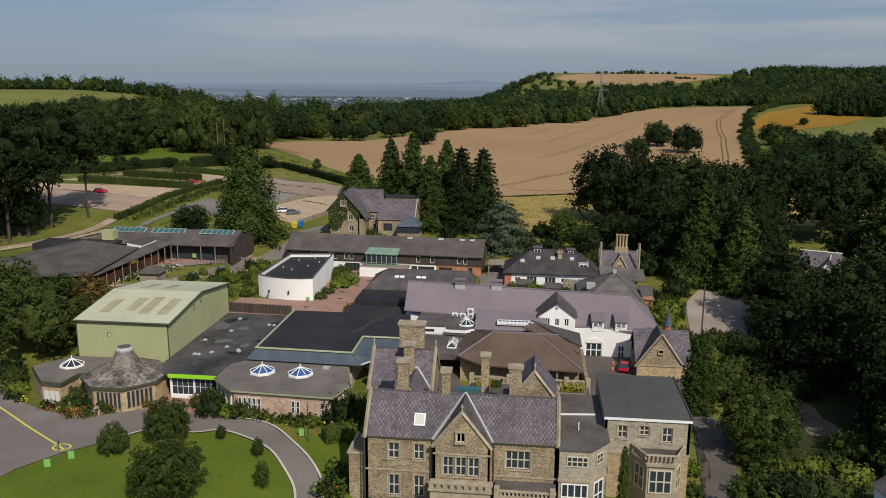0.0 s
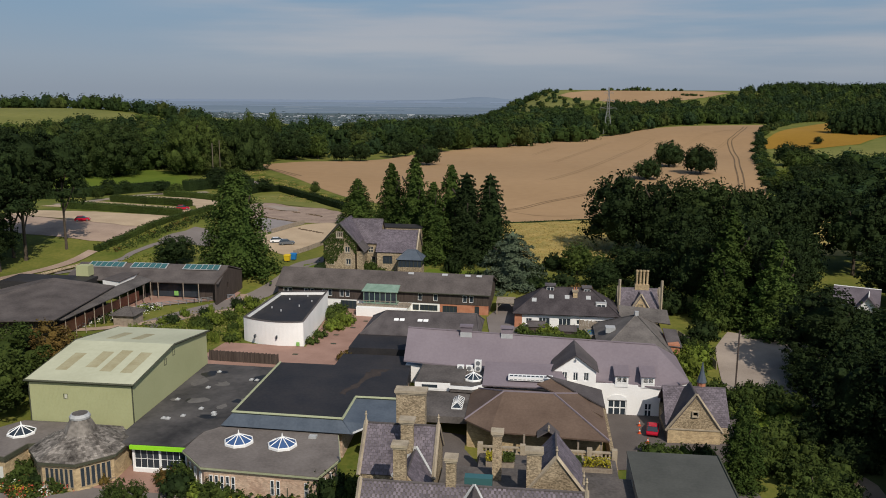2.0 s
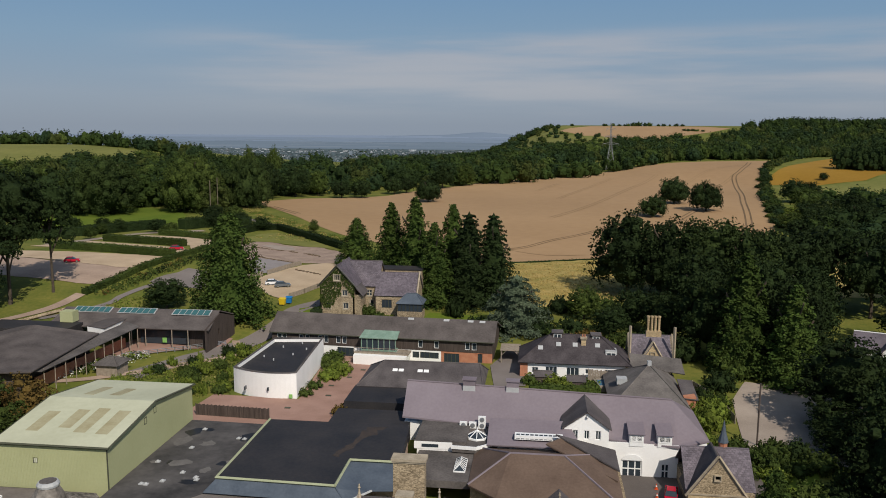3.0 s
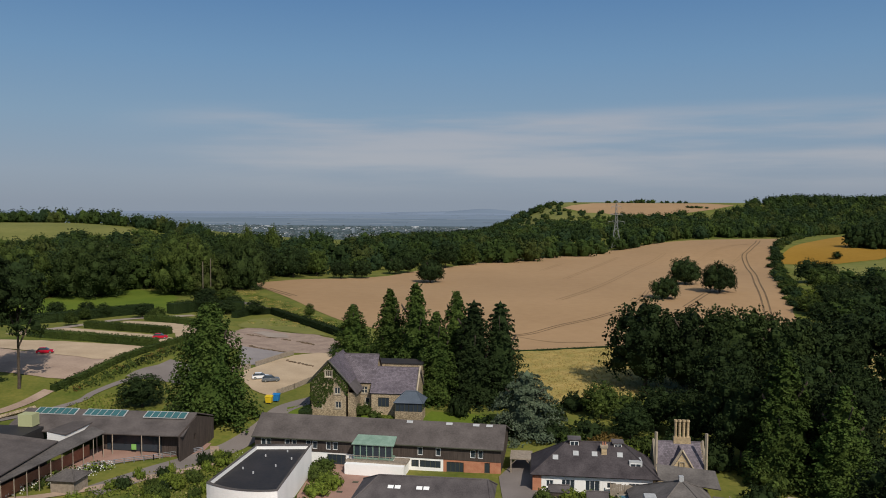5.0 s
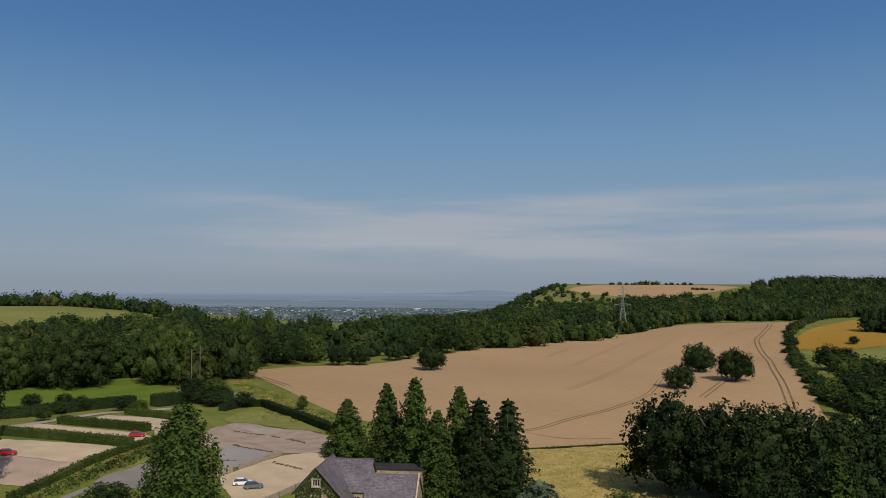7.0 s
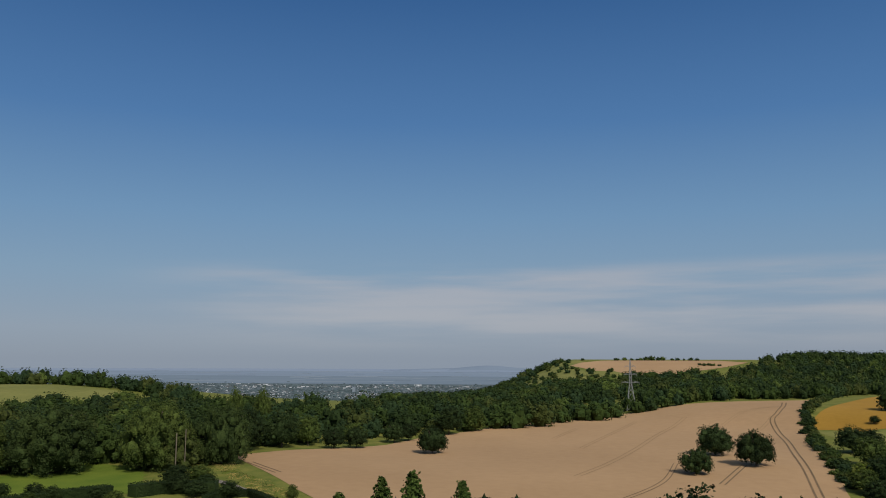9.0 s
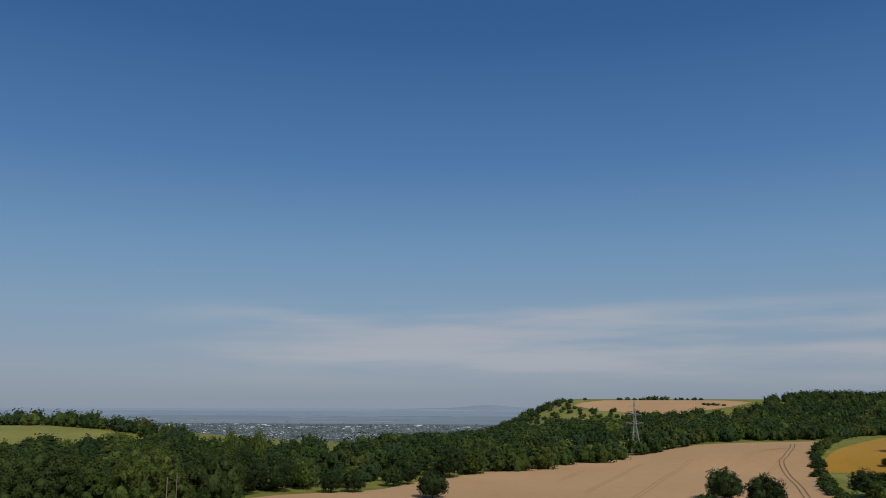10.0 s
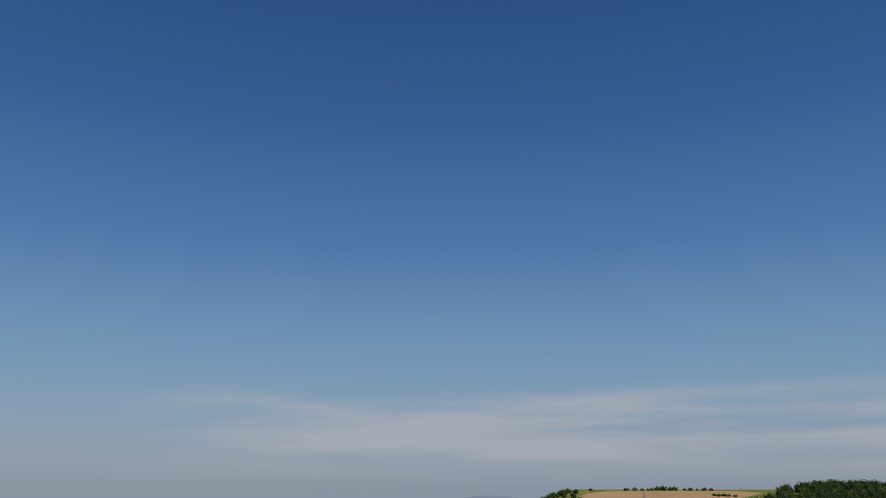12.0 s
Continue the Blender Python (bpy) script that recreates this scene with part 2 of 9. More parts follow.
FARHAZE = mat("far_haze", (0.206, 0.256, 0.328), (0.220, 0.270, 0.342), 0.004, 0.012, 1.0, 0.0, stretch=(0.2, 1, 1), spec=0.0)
LEAF = mat("leaf_green", (0.022, 0.038, 0.0085), (0.066, 0.088, 0.019), 0.10, 2.2, 0.8, 0.6, island=0.25, objrand=0.22, spec=0.08, fine_mix=0.5, dist=0.35)
LEAF_D = mat("leaf_dark", (0.0085, 0.0165, 0.0054), (0.025, 0.039, 0.0112), 0.10, 2.2, 0.8, 0.6, island=0.25, objrand=0.25, spec=0.08, fine_mix=0.5, dist=0.35)
LEAF_S = mat("leaf_deep", (0.013, 0.024, 0.0072), (0.040, 0.058, 0.0148), 0.10, 2.2, 0.8, 0.6, island=0.25, objrand=0.2, spec=0.08, fine_mix=0.5, dist=0.35)
LEAF_Y = mat("leaf_bright", (0.070, 0.105, 0.015), (0.145, 0.172, 0.028), 0.2, 2.2, 0.8, 0.6, island=0.3, objrand=0.2, spec=0.08, fine_mix=0.5, dist=0.3)
LEAF_B = mat("leaf_bluegrey", (0.034, 0.052, 0.028), (0.105, 0.130, 0.080), 0.2, 2.2, 0.8, 0.6, island=0.3, spec=0.1, fine_mix=0.5, dist=0.3)
LEAF_C = mat("conifer_green", (0.022, 0.046, 0.009), (0.062, 0.088, 0.018), 0.2, 2.2, 0.8, 0.6, island=0.3, objrand=0.2, spec=0.08, fine_mix=0.5, dist=0.3)
LEAF_R = mat("leaf_rust", (0.085, 0.050, 0.016), (0.13, 0.095, 0.024), 0.1, 2.2, 0.8, 0.8, island=0.35, spec=0.08, dist=0.3)
BARKPALE = mat("pale_dead_bark", (0.10, 0.085, 0.06), (0.17, 0.145, 0.105), 2, 8, 0.9, 0.5)
BARK = mat("bark", (0.055, 0.043, 0.032), (0.10, 0.08, 0.06), 2, 8, 0.9, 0.5)


# ---- ground ----
CONTROL = [(-60, 55, -4.2), (-17, 78, -4.8), (22, 84, -5.0), (-40, 97, -3.0), (-78, 104, -3.0), (-50, 150, -1.3), (-81, 178, 1.4), (-112, 168, 3.6),
           (-64, 208, 4.0), (-71, 228, 4.8), (-112, 256, 8.4), (-140, 240, 8.6), (-70, 285, 4.5), (-142, 415, 6.8), (-68, 495, 4.5), (-26, 655, 6.5),
           (177, 705, 17.5), (90, 545, 5.5), (-10, 275, 1.0), (8, 128, -4.5), (32, 155, -4.8), (-8, 200, 1.2), (20, 182, -2.4), (70, 200, -5.0), (140, 330, -1.0), (-36, 180, -2.3), (-14, 178, -2.2), (-48, 172, -1.6), (-43, 207, 3.5), (-46, 185, -2.4), (-38, 184, -2.4), (-28, 184, -2.3), (-18, 185, -2.1)]


def smooth(e0, e1, v):
    u = np.clip((v - e0) / (e1 - e0), 0, 1)
    return u * u * (3 - 2 * u)


def height(x, y):
    """Height of the ground, for arrays or numbers."""
    x, y = np.asarray(x, float), np.asarray(y, float)
    wsum, zsum = 0.0, 0.0
    for cx, cy, cz in CONTROL:
        s = 12 + 0.10 * max(cy, 60)
        w = 1.0 / (((x - cx) ** 2 + (y - cy) ** 2) / s ** 2 + 0.15) ** 2
        wsum, zsum = wsum + w, zsum + w * cz
    z = zsum / wsum
    # the land falls to a far plain
    drop = smooth(720, 1450, y + np.maximum(-x, 0) * 0.1)
    z = z * (1 - drop) - 15.0 * drop
    # flat-topped hill beyond the stubble field
    hy = (y - 1620) / np.where(y < 1620, 560.0, 900.0)
    hill = 73.0 * np.exp(-(hy ** 2) * 1.5)
    hill = np.where(hill > 61, 61 + 0.16 * (hill - 61), hill)
    z = z + hill * smooth(-150, 45, x) * (1 - 0.25 * smooth(900, 2500, x))
    # grassy hill on the left
    lx = (x + 400) / np.where(x > -400, 165.0, 900.0)
    ly = (y - 650) / np.where(y < 650, 230.0, 330.0)
    z = z + 22.0 * np.exp(-(lx ** 2) * 1.3 - (ly ** 2) * 1.5)
    # low blue ridge beyond the plain
    z = z + 20.0 * np.exp(-((y - 4600) / 220.0) ** 2 - ((x + 330) / 330.0) ** 2) * (1 + 0.25 * np.sin(x / 70.0))
    return z


def spaced(lo, hi, step, end_lo, end_hi, grow=1.16):
    v = list(np.arange(lo, hi + 0.1, step))
    s, a = step, v[-1]
    while a < end_hi:
        s *= grow
        a = min(a + s, end_hi)
        v.append(a)
    s, a = step, v[0]
    while a > end_lo:
        s *= grow
        a = max(a - s, end_lo)
        v.insert(0, a)
    return np.array(v)


XS = spaced(-180, 140, 4, -4900, 4900, 1.07)
YS = spaced(40, 320, 4, -1500, 4920, 1.035)
GZ = height(*np.meshgrid(XS, YS, indexing="ij"))


def ground(x, y):
    """Height of the ground sheet itself."""
    i = int(np.clip(np.searchsorted(XS, x) - 1, 0, len(XS) - 2))
    j = int(np.clip(np.searchsorted(YS, y) - 1, 0, len(YS) - 2))
    u, v = (x - XS[i]) / (XS[i + 1] - XS[i]), (y - YS[j]) / (YS[j + 1] - YS[j])
    if u >= v:
        return float(GZ[i, j] + u * (GZ[i + 1, j] - GZ[i, j]) + v * (GZ[i + 1, j + 1] - GZ[i + 1, j]))
    return float(GZ[i, j] + v * (GZ[i, j + 1] - GZ[i, j]) + u * (GZ[i + 1, j + 1] - GZ[i, j + 1]))


def mesh_object(name, verts, faces, material, smooth_faces=False):
    me = bpy.data.meshes.new(name)
    me.from_pydata([tuple(map(float, v)) for v in verts], [], [tuple(map(int, f)) for f in faces])
    for m in material if isinstance(material, (list, tuple)) else [material]:
        me.materials.append(m)
    if smooth_faces:
        me.polygons.foreach_set("use_smooth", [True] * len(me.polygons))
    me.update()
    return new(name, me)


gv = [(x, y, GZ[i, j]) for i, x in enumerate(XS) for j, y in enumerate(YS)]
W = len(YS)
gf = []
for i in range(len(XS) - 1):
    for j in range(W - 1):
        a, b, c, d = i * W + j, (i + 1) * W + j, (i + 1) * W + j + 1, i * W + j + 1
        gf += [(a, b, c), (a, c, d)]
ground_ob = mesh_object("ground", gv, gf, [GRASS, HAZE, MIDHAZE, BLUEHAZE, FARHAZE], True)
# haze colours stepped by distance; the far ridge takes the blue one
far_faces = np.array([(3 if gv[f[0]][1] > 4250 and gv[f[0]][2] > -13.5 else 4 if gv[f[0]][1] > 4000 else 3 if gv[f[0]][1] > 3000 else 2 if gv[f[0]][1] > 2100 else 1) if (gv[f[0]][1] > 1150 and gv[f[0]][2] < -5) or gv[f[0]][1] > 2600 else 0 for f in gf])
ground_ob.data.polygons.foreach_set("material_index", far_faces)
tagged(ground_ob, "rolling green grassland falling to a far plain coloured with haze", "ground", kind="structure")


def drape(name, outline, material, lift=0.08, label="", category="ground", thick=0.0):
    """A sheet laid on the ground inside an outline."""
    bm = bmesh.new()
    f = bm.faces.new([bm.verts.new((x, y, 0)) for x, y in outline])
    bmesh.ops.triangulate(bm, faces=[f])
    xs, ys = [p[0] for p in outline], [p[1] for p in outline]
    for lo, hi, grid, no in ((min(xs), max(xs), XS, (1, 0, 0)), (min(ys), max(ys), YS, (0, 1, 0))):
        for g in grid[(grid > lo) & (grid < hi)]:
            bmesh.ops.bisect_plane(bm, geom=bm.verts[:] + bm.edges[:] + bm.faces[:], plane_co=(g * no[0], g * no[1], 0), plane_no=no, dist=1e-4)
    for v in bm.verts:
        v.co.z = ground(v.co.x, v.co.y) + lift
    for fc in bm.faces:
        if fc.normal.z < 0:
            fc.normal_flip()
        fc.smooth = True
    me = bpy.data.meshes.new(name)
    bm.to_mesh(me)
    bm.free()
    me.materials.append(material)
    return tagged(new(name, me), label, category, kind="structure")


def ribbon(name, pts, width, material, lift=0.1, label="", category="road", kind="structure"):
    """A strip of a given width along a line on the ground."""
    fine = []
    for (x0, y0), (x1, y1) in zip(pts, pts[1:]):
        n = max(1, int(math.hypot(x1 - x0, y1 - y0) / 1.5))
        fine += [(x0 + (x1 - x0) * k / n, y0 + (y1 - y0) * k / n) for k in range(n)]
    fine.append(pts[-1])
    v, f = [], []
    for k, (x, y) in enumerate(fine):
        a, b = fine[max(k - 1, 0)], fine[min(k + 1, len(fine) - 1)]
        dx, dy = b[0] - a[0], b[1] - a[1]
        d = math.hypot(dx, dy) or 1
        for s in (-1, 1):
            px, py = x - s * dy / d * width / 2, y + s * dx / d * width / 2
            v.append((px, py, ground(px, py) + lift))
        if k:
            f.append((2 * k - 2, 2 * k, 2 * k + 1, 2 * k - 1))
    ob = mesh_object(name, v, f, material, True)
    me = ob.data
    if me.polygons and me.polygons[0].normal.z < 0:
        me.flip_normals()
    return tagged(ob, label, category, kind=kind)


def curve(pts, n=8):
    """Smooth line through points."""
    out = []
    p = [pts[0]] + list(pts) + [pts[-1]]
    for a, b, c, d in zip(p, p[1:], p[2:], p[3:]):
        for k in range(n):
            t = k / n
            out.append(tuple(0.5 * (2 * b[i] + (c[i] - a[i]) * t + (2 * a[i] - 5 * b[i] + 4 * c[i] - d[i]) * t * t + (3 * b[i] - a[i] - 3 * c[i] + d[i]) * t ** 3) for i in (0, 1)))
    return out + [tuple(pts[-1])]


def ragged(outline, amp, seed, step=3.0):
    """The outline broken into short uneven lengths."""
    rng = random.Random(seed)
    out = []
    for (x0, y0), (x1, y1) in zip(outline, outline[1:] + outline[:1]):
        n = max(1, int(math.hypot(x1 - x0, y1 - y0) / step))
        for k in range(n):
            j = amp if k else amp * 0.4
            out.append((x0 + (x1 - x0) * k / n + rng.uniform(-j, j), y0 + (y1 - y0) * k / n + rng.uniform(-j, j)))
    return out


# ---- large sheets on the ground ----
drape("stubble_field", [(-147, 424), (-136, 441), (-120, 468), (-93, 499), (-78, 545), (-52, 575), (-26, 628), (19, 676), (56, 695), (120, 700), (178, 718), (193, 731), (176, 690), (153, 628), (143, 581), (125, 494),
                        (112, 432), (101, 397), (92, 350), (80, 322), (48, 312), (17, 303), (-14, 291), (-46, 298), (-61, 310), (-77, 326), (-93, 347), (-116, 380)], STUBBLE, 0.12, "harvested pale straw stubble field", "field")
drape("dry_meadow", ragged([(-46, 296), (-14, 289.5), (17, 301.5), (48, 310), (80, 320), (120, 330), (132, 285), (95, 262), (60, 258), (13, 236), (-4, 226), (-22, 240), (-40, 262)], 0.8, 10), MEADOW, 0.12, "dry yellow uncut meadow grass", "field")
drape("orange_field", [(147, 585), (157, 612), (185, 663), (254, 782), (318, 866), (400, 830), (300, 690), (205, 576), (170, 570)], ORANGE, 0.12, "ripe orange-brown arable field", "field")
drape("pale_pasture", [(147, 582), (170, 567), (205, 573), (300, 686), (330, 640), (240, 540), (190, 520), (150, 540)], PASTURE, 0.12, "pale grazed pasture", "field")
drape("car_park", ragged([(-160, 240), (-142, 234.5), (-124, 230.5), (-110.6, 231), (-110.2, 221), (-112.4, 214.4), (-117.6, 213), (-128, 213), (-152, 214)], 0.5, 8), TRACK, 0.12, "pinkish worn tarmac car park", "car park")
drape("parking_strip", ragged([(-160, 248), (-150.5, 248), (-126, 247.4), (-108.6, 244.8), (-109.6, 231), (-115.7, 229), (-124, 230.3), (-142, 234.9), (-160, 239)], 0.5, 7), GRAVEL, 0.2, "pale sandy gravel parking strip", "car park")
drape("car_park_row", [(-160, 258), (-149, 273), (-142, 271), (-114, 262.5), (-107.4, 258), (-105.4, 249), (-109, 247.6), (-147, 256)], GRAVEL, 0.13, "pale gravel parking row between hedges", "car park")
drape("car_park_row", [(-143, 280), (-141, 294.6), (-126, 293.2), (-113, 288), (-106.6, 275), (-104.6, 255), (-107.4, 258.2), (-112, 267.5)], GRAVEL, 0.14, "pale gravel parking row between hedges", "car park")
drape("tarmac_apron", ragged([(-102.5, 221), (-101.2, 227.7), (-98.6, 236), (-93, 236), (-85, 228), (-87, 219), (-92, 220.4)], 0.6, 9), ASPHALT, 0.15, "grey tarmac apron behind the conifer", "road")
drape("far_lawn", ragged([(-216, 328), (-208, 350), (-206, 368), (-203, 394), (-164, 380), (-150, 350), (-138.4, 326.5), (-150, 323.6), (-160, 321.6), (-175, 302), (-196, 303)], 1.0, 11), LAWN, 0.12, "bright mown grass paddock", "lawn")
drape("gravel_lot", ragged([(-79, 233), (-76.6, 240.6), (-72.2, 255.6), (-67, 262), (-63, 262), (-57, 245), (-56.5, 233), (-59.5, 226), (-62.6, 219), (-64.4, 213.2), (-70, 217.5), (-76, 226)], 0.4, 6), GRAVEL, 0.15, "sandy gravel parking lot", "car park")
drape("concrete_yard", ragged([(-101, 299), (-96, 299), (-87, 294.5), (-79, 294), (-75.5, 292.6), (-69, 286.6), (-65, 279.4), (-62.3, 268.5), (-65, 262), (-73, 259.4), (-76, 258.6), (-86, 255), (-93, 252), (-98, 268), (-102, 286)], 0.7, 5), YARD, 0.11, "worn pinkish concrete yard with broken patches", "yard")
drape("yard_patch", ragged([(-106, 302), (-107, 315), (-102, 324), (-90, 313), (-80, 304), (-69.6, 288), (-75, 292), (-85, 295), (-96, 299.5), (-102, 297)], 0.8, 1, 1.8), PASTURE, 0.16, "weedy dry grass along the yard", "yard")
drape("yard_patch", ragged([(-88, 258.6), (-86, 249), (-80.4, 239.6), (-77.6, 242.2), (-73.2, 257.8), (-80, 259.4)], 0.3, 2, 1.8), SLABGREY, 0.17, "smooth grey concrete slab on the yard", "yard")
drape("yard_patch", ragged([(-96, 289), (-94, 294), (-86, 291.6), (-83, 285), (-90, 284)], 1.0, 3, 1.8), WORN, 0.18, "pale broken concrete patch on the yard", "yard")
ribbon("access_lane", curve([(-157, 262), (-151, 274), (-147.6, 289), (-143.6, 301), (-128.7, 318)]), 4.0, WORN, 0.16, "narrow pale lane round the parking rows", "road")
ribbon("field_road", curve([(-128, 357), (-120, 351.5), (-112.6, 344), (-105, 337.5)]), 3.6, ASPHALT, 0.16, "dark asphalt lane beside the field hedge", "road")
drape("courtyard", [(-60, 149), (-59, 157), (-43.5, 157), (-46, 187), (-30, 187), (-31, 168), (-32, 148), (-36, 139), (-56, 139.5)], PAVING, 0.12, "red block paved courtyard", "paving")
drape("terrace", [(-86, 181), (-67, 187), (-67, 181.5), (-73, 176), (-84, 167), (-90, 160)], PAVING, 0.12, "red block paved terrace", "paving")
drape("drive", [(-95, 130), (-89, 122), (-84, 115), (-74, 104), (-68, 101), (-61, 99), (-55, 102.5), (-54, 109), (-46, 111), (-44, 102.5), (-35.4, 101.3), (-29.7, 95.6), (-25.2, 90), (-23.3, 85.2), (-22.4, 78), (-25, 66),
                (-28.5, 66), (-25.6, 78), (-26.2, 84.5), (-29.1, 89.5), (-33.3, 94.4), (-40.1, 98), (-43.8, 96.9), (-50.5, 96.6), (-53.8, 92.7), (-57.9, 88.7), (-61, 84), (-66, 70), (-100, 66), (-100, 118)], ASPHALT, 0.13, "pale asphalt drive sweeping round the lawn", "road")
drape("entrance_court", [(-54.8, 102.6), (-53.8, 108.4), (-46.2, 110.6), (-44.6, 105.6), (-45.2, 102.6)], PAVING, 0.17, "pinkish block paved entrance court", "paving")
drape("front_lawn", [(-65.6, 70), (-60.7, 83.8), (-57.5, 88.4), (-53.6, 92.3), (-50.3, 96.2), (-43.8, 96.5), (-40.1, 97.6), (-33.5, 94.1), (-29.4, 89.3), (-26.5, 84.4), (-25.9, 78), (-28.8, 66)], LAWN, 0.12, "mown front lawn", "lawn")
drape("side_lawn", [(-24.8, 90), (-23.2, 85.6), (-22.1, 78), (-20, 78), (-19.5, 97), (-29, 98), (-29.4, 95.8)], LAWN, 0.12, "mown lawn strip beside the manor", "lawn")
drape("shaded_track", ragged([(39.4, 108), (38.6, 114), (37.6, 122), (40.4, 126), (42.8, 118), (43.6, 109)], 0.5, 21), SHADETRACK, 0.14, "bare dirt track under the trees, coloured darker for their shade", "path")
drape("side_yard", [(-11.5, 183), (-7.5, 193), (-4.3, 186), (-4.2, 171), (-10, 170)], ASPHALT, 0.14, "grey yard beside the cottages", "yard")
drape("garden_border", [(30.5, 137), (30.7, 147), (37, 151), (41, 150), (38, 137)], LAWN, 0.13, "lawn beside the lower car park", "lawn")
drape("cottage_garden_lawn", [(26, 172), (33, 174), (31.5, 163), (27, 160)], LAWN, 0.13, "garden lawn behind the board fence", "lawn")
drape("garden_lawn", [(26.8, 122), (28, 130), (33, 138), (38.5, 140), (37, 130), (31, 121)], LAWN, 0.12, "shaded garden lawn", "lawn")
# sheet that darkens the ground where the garden trees shade it
drape("tree_shade_floor", ragged([(30, 93), (31, 108), (34, 120), (38, 130), (42, 142), (54, 146), (74, 146), (84, 120), (80, 88), (50, 84), (38, 94)], 0.8, 23), SHADEFLOOR, 0.1, "ground under the garden trees with their shade in its colour", "ground")
drape("cottage_lawn", [(-50, 195), (-56, 198), (-58, 206), (-52, 212), (-48, 206), (-30, 204), (-28, 214), (-20, 216), (-10, 212), (-6, 204), (-12, 199)], LAWN, 0.12, "lawn round the stone cottage", "lawn")
drape("lower_car_park", [(31, 150), (32.5, 163), (33.5, 172), (38, 182), (52, 180), (62, 172), (60, 150), (46, 146)], WORN, 0.12, "worn sandy car park under trees", "car park")
drape("service_yard", [(9.2, 119), (9.2, 138.6), (27, 138.6), (29, 150), (36, 147), (27, 128), (26, 116), (24.5, 103), (23, 92), (20.5, 80), (26.5, 80), (26, 93), (29, 106), (26.4, 118), (18, 121)], YARDTAR, 0.11, "asphalt service yard and lane", "road")
ribbon("lane", curve([(-54, 214), (-58.5, 205), (-60, 196), (-64.5, 184), (-70, 172), (-76, 160)]), 4.0, ASPHALT, 0.14, "pale asphalt lane by the cottage", "road")
ribbon("footpath", curve([(-66, 186), (-64, 178), (-72, 166), (-82, 156), (-92, 150)]), 1.6, TRACK, 0.16, "narrow pale footpath", "path")
ribbon("field_track", curve([(-112, 188), (-104.4, 202.3), (-103.7, 208.7), (-101.7, 216.8), (-99.4, 222)]), 1.8, ASPHALT, 0.15, "narrow grey path through rough grass", "path")
ribbon("edge_path", curve([(-132, 160), (-121, 180), (-114.6, 196), (-113.2, 207)]), 2.6, TRACK, 0.15, "path beside the retaining wall", "path")
ribbon("yellow_line", curve([(-84, 107), (-74.8, 101.2), (-66, 94.9), (-59.3, 90.4), (-58.0, 89.4)]), 0.28, YELLOW, 0.17, "painted yellow line on the drive", "road marking")
ribbon("yellow_ring", [(-58.7 + 1.1 * math.cos(k * math.pi / 8), 90.1 + 0.9 * math.sin(k * math.pi / 8)) for k in range(17)], 0.25, YELLOW, 0.17, "painted yellow ring on the drive", "road marking")
ribbon("kerb", curve([(-53.7, 92.5), (-50.4, 96.4), (-43.8, 96.7), (-40.1, 97.8), (-33.4, 94.25), (-29.25, 89.4), (-26.35, 84.45), (-25.75, 78), (-28.6, 66)]), 0.3, KERB, 0.24, "pale stone kerb along the lawn", "kerb")
ribbon("kerb", curve([(-44, 102.3), (-35.6, 101.1), (-29.6, 95.5), (-25.1, 89.9), (-23.2, 85.2), (-22.3, 78), (-24.9, 66)]), 0.3, KERB, 0.24, "pale stone kerb along the drive", "kerb")
TROD = mat("trodden_straw", (0.10, 0.067, 0.038), (0.19, 0.127, 0.070), 0.1, 1.0, 0.95, 0.2)
FAINT = mat("pressed_straw", (0.225, 0.148, 0.076), (0.285, 0.190, 0.100), 0.1, 1.0, 0.95, 0.2)
for line, gap, wd, m_trk in ((((75, 322), (94.4, 416), (106, 475), (118.5, 534), (127, 585), (132, 614.5), (139, 629), (150, 656), (160, 690)), 2.6, 0.75, TROD), (((134, 622), (121, 597), (104, 566)), 2.2, 0.45, FAINT), (((82.5, 641), (57.4, 572), (35, 490), (17.3, 434), (3, 398)), 2.4, 0.5, FAINT),
                             (((50, 636), (29, 566), (8, 491)), 2.2, 0.4, FAINT), (((10, 591), (-5, 537)), 2.2, 0.4, FAINT), (((-14, 316), (-7.4, 322), (2.4, 338), (18, 359), (35, 393), (46, 437)), 1.8, 0.4, TROD), (((74, 436), (63, 409), (56, 392)), 2.0, 0.6, TROD), (((150, 656), (120, 640), (96, 600), (84, 560)), 2.2, 0.35, FAINT),
                             (((-14, 316), (0, 308), (14, 310)), 0.0, 0.5, FAINT), (((-131, 404), (-120, 390), (-110, 378)), 2.4, 0.6, TROD)):
    for s_ in ((-0.5, 0.5) if gap else (0.0,)):
        dx, dy = line[-1][0] - line[0][0], line[-1][1] - line[0][1]
        dl = math.hypot(dx, dy)
        ribbon("wheel_track", curve([(px - dy / dl * gap * s_, py + dx / dl * gap * s_) for px, py in line]), wd, m_trk, 0.2, "dark wheel track pressed into the stubble", "track")


# ---- mesh helpers ----
def thing(name, m, label, category, group=""):
    ob = new(name)
    ob.empty_display_size = 0.5
    ob.matrix_world = m
    return tagged(ob, label, category, group)


def part(name, bm, material, parent, label="", at=None, smooth_faces=False):
    """Link a bmesh, or a mesh already made, as one part under a thing."""
    if isinstance(bm, bmesh.types.BMesh):
        bmesh.ops.recalc_face_normals(bm, faces=bm.faces[:])
        me = bpy.data.meshes.new(name)
        bm.to_mesh(me)
        bm.free()
        me.materials.append(material)
        if smooth_faces:
            me.polygons.foreach_set("use_smooth", [True] * len(me.polygons))
    else:
        me = bm
    ob = new(name, me)
    ob.parent = parent
    if at is not None:
        ob.matrix_basis = at
    return tagged(ob, label)


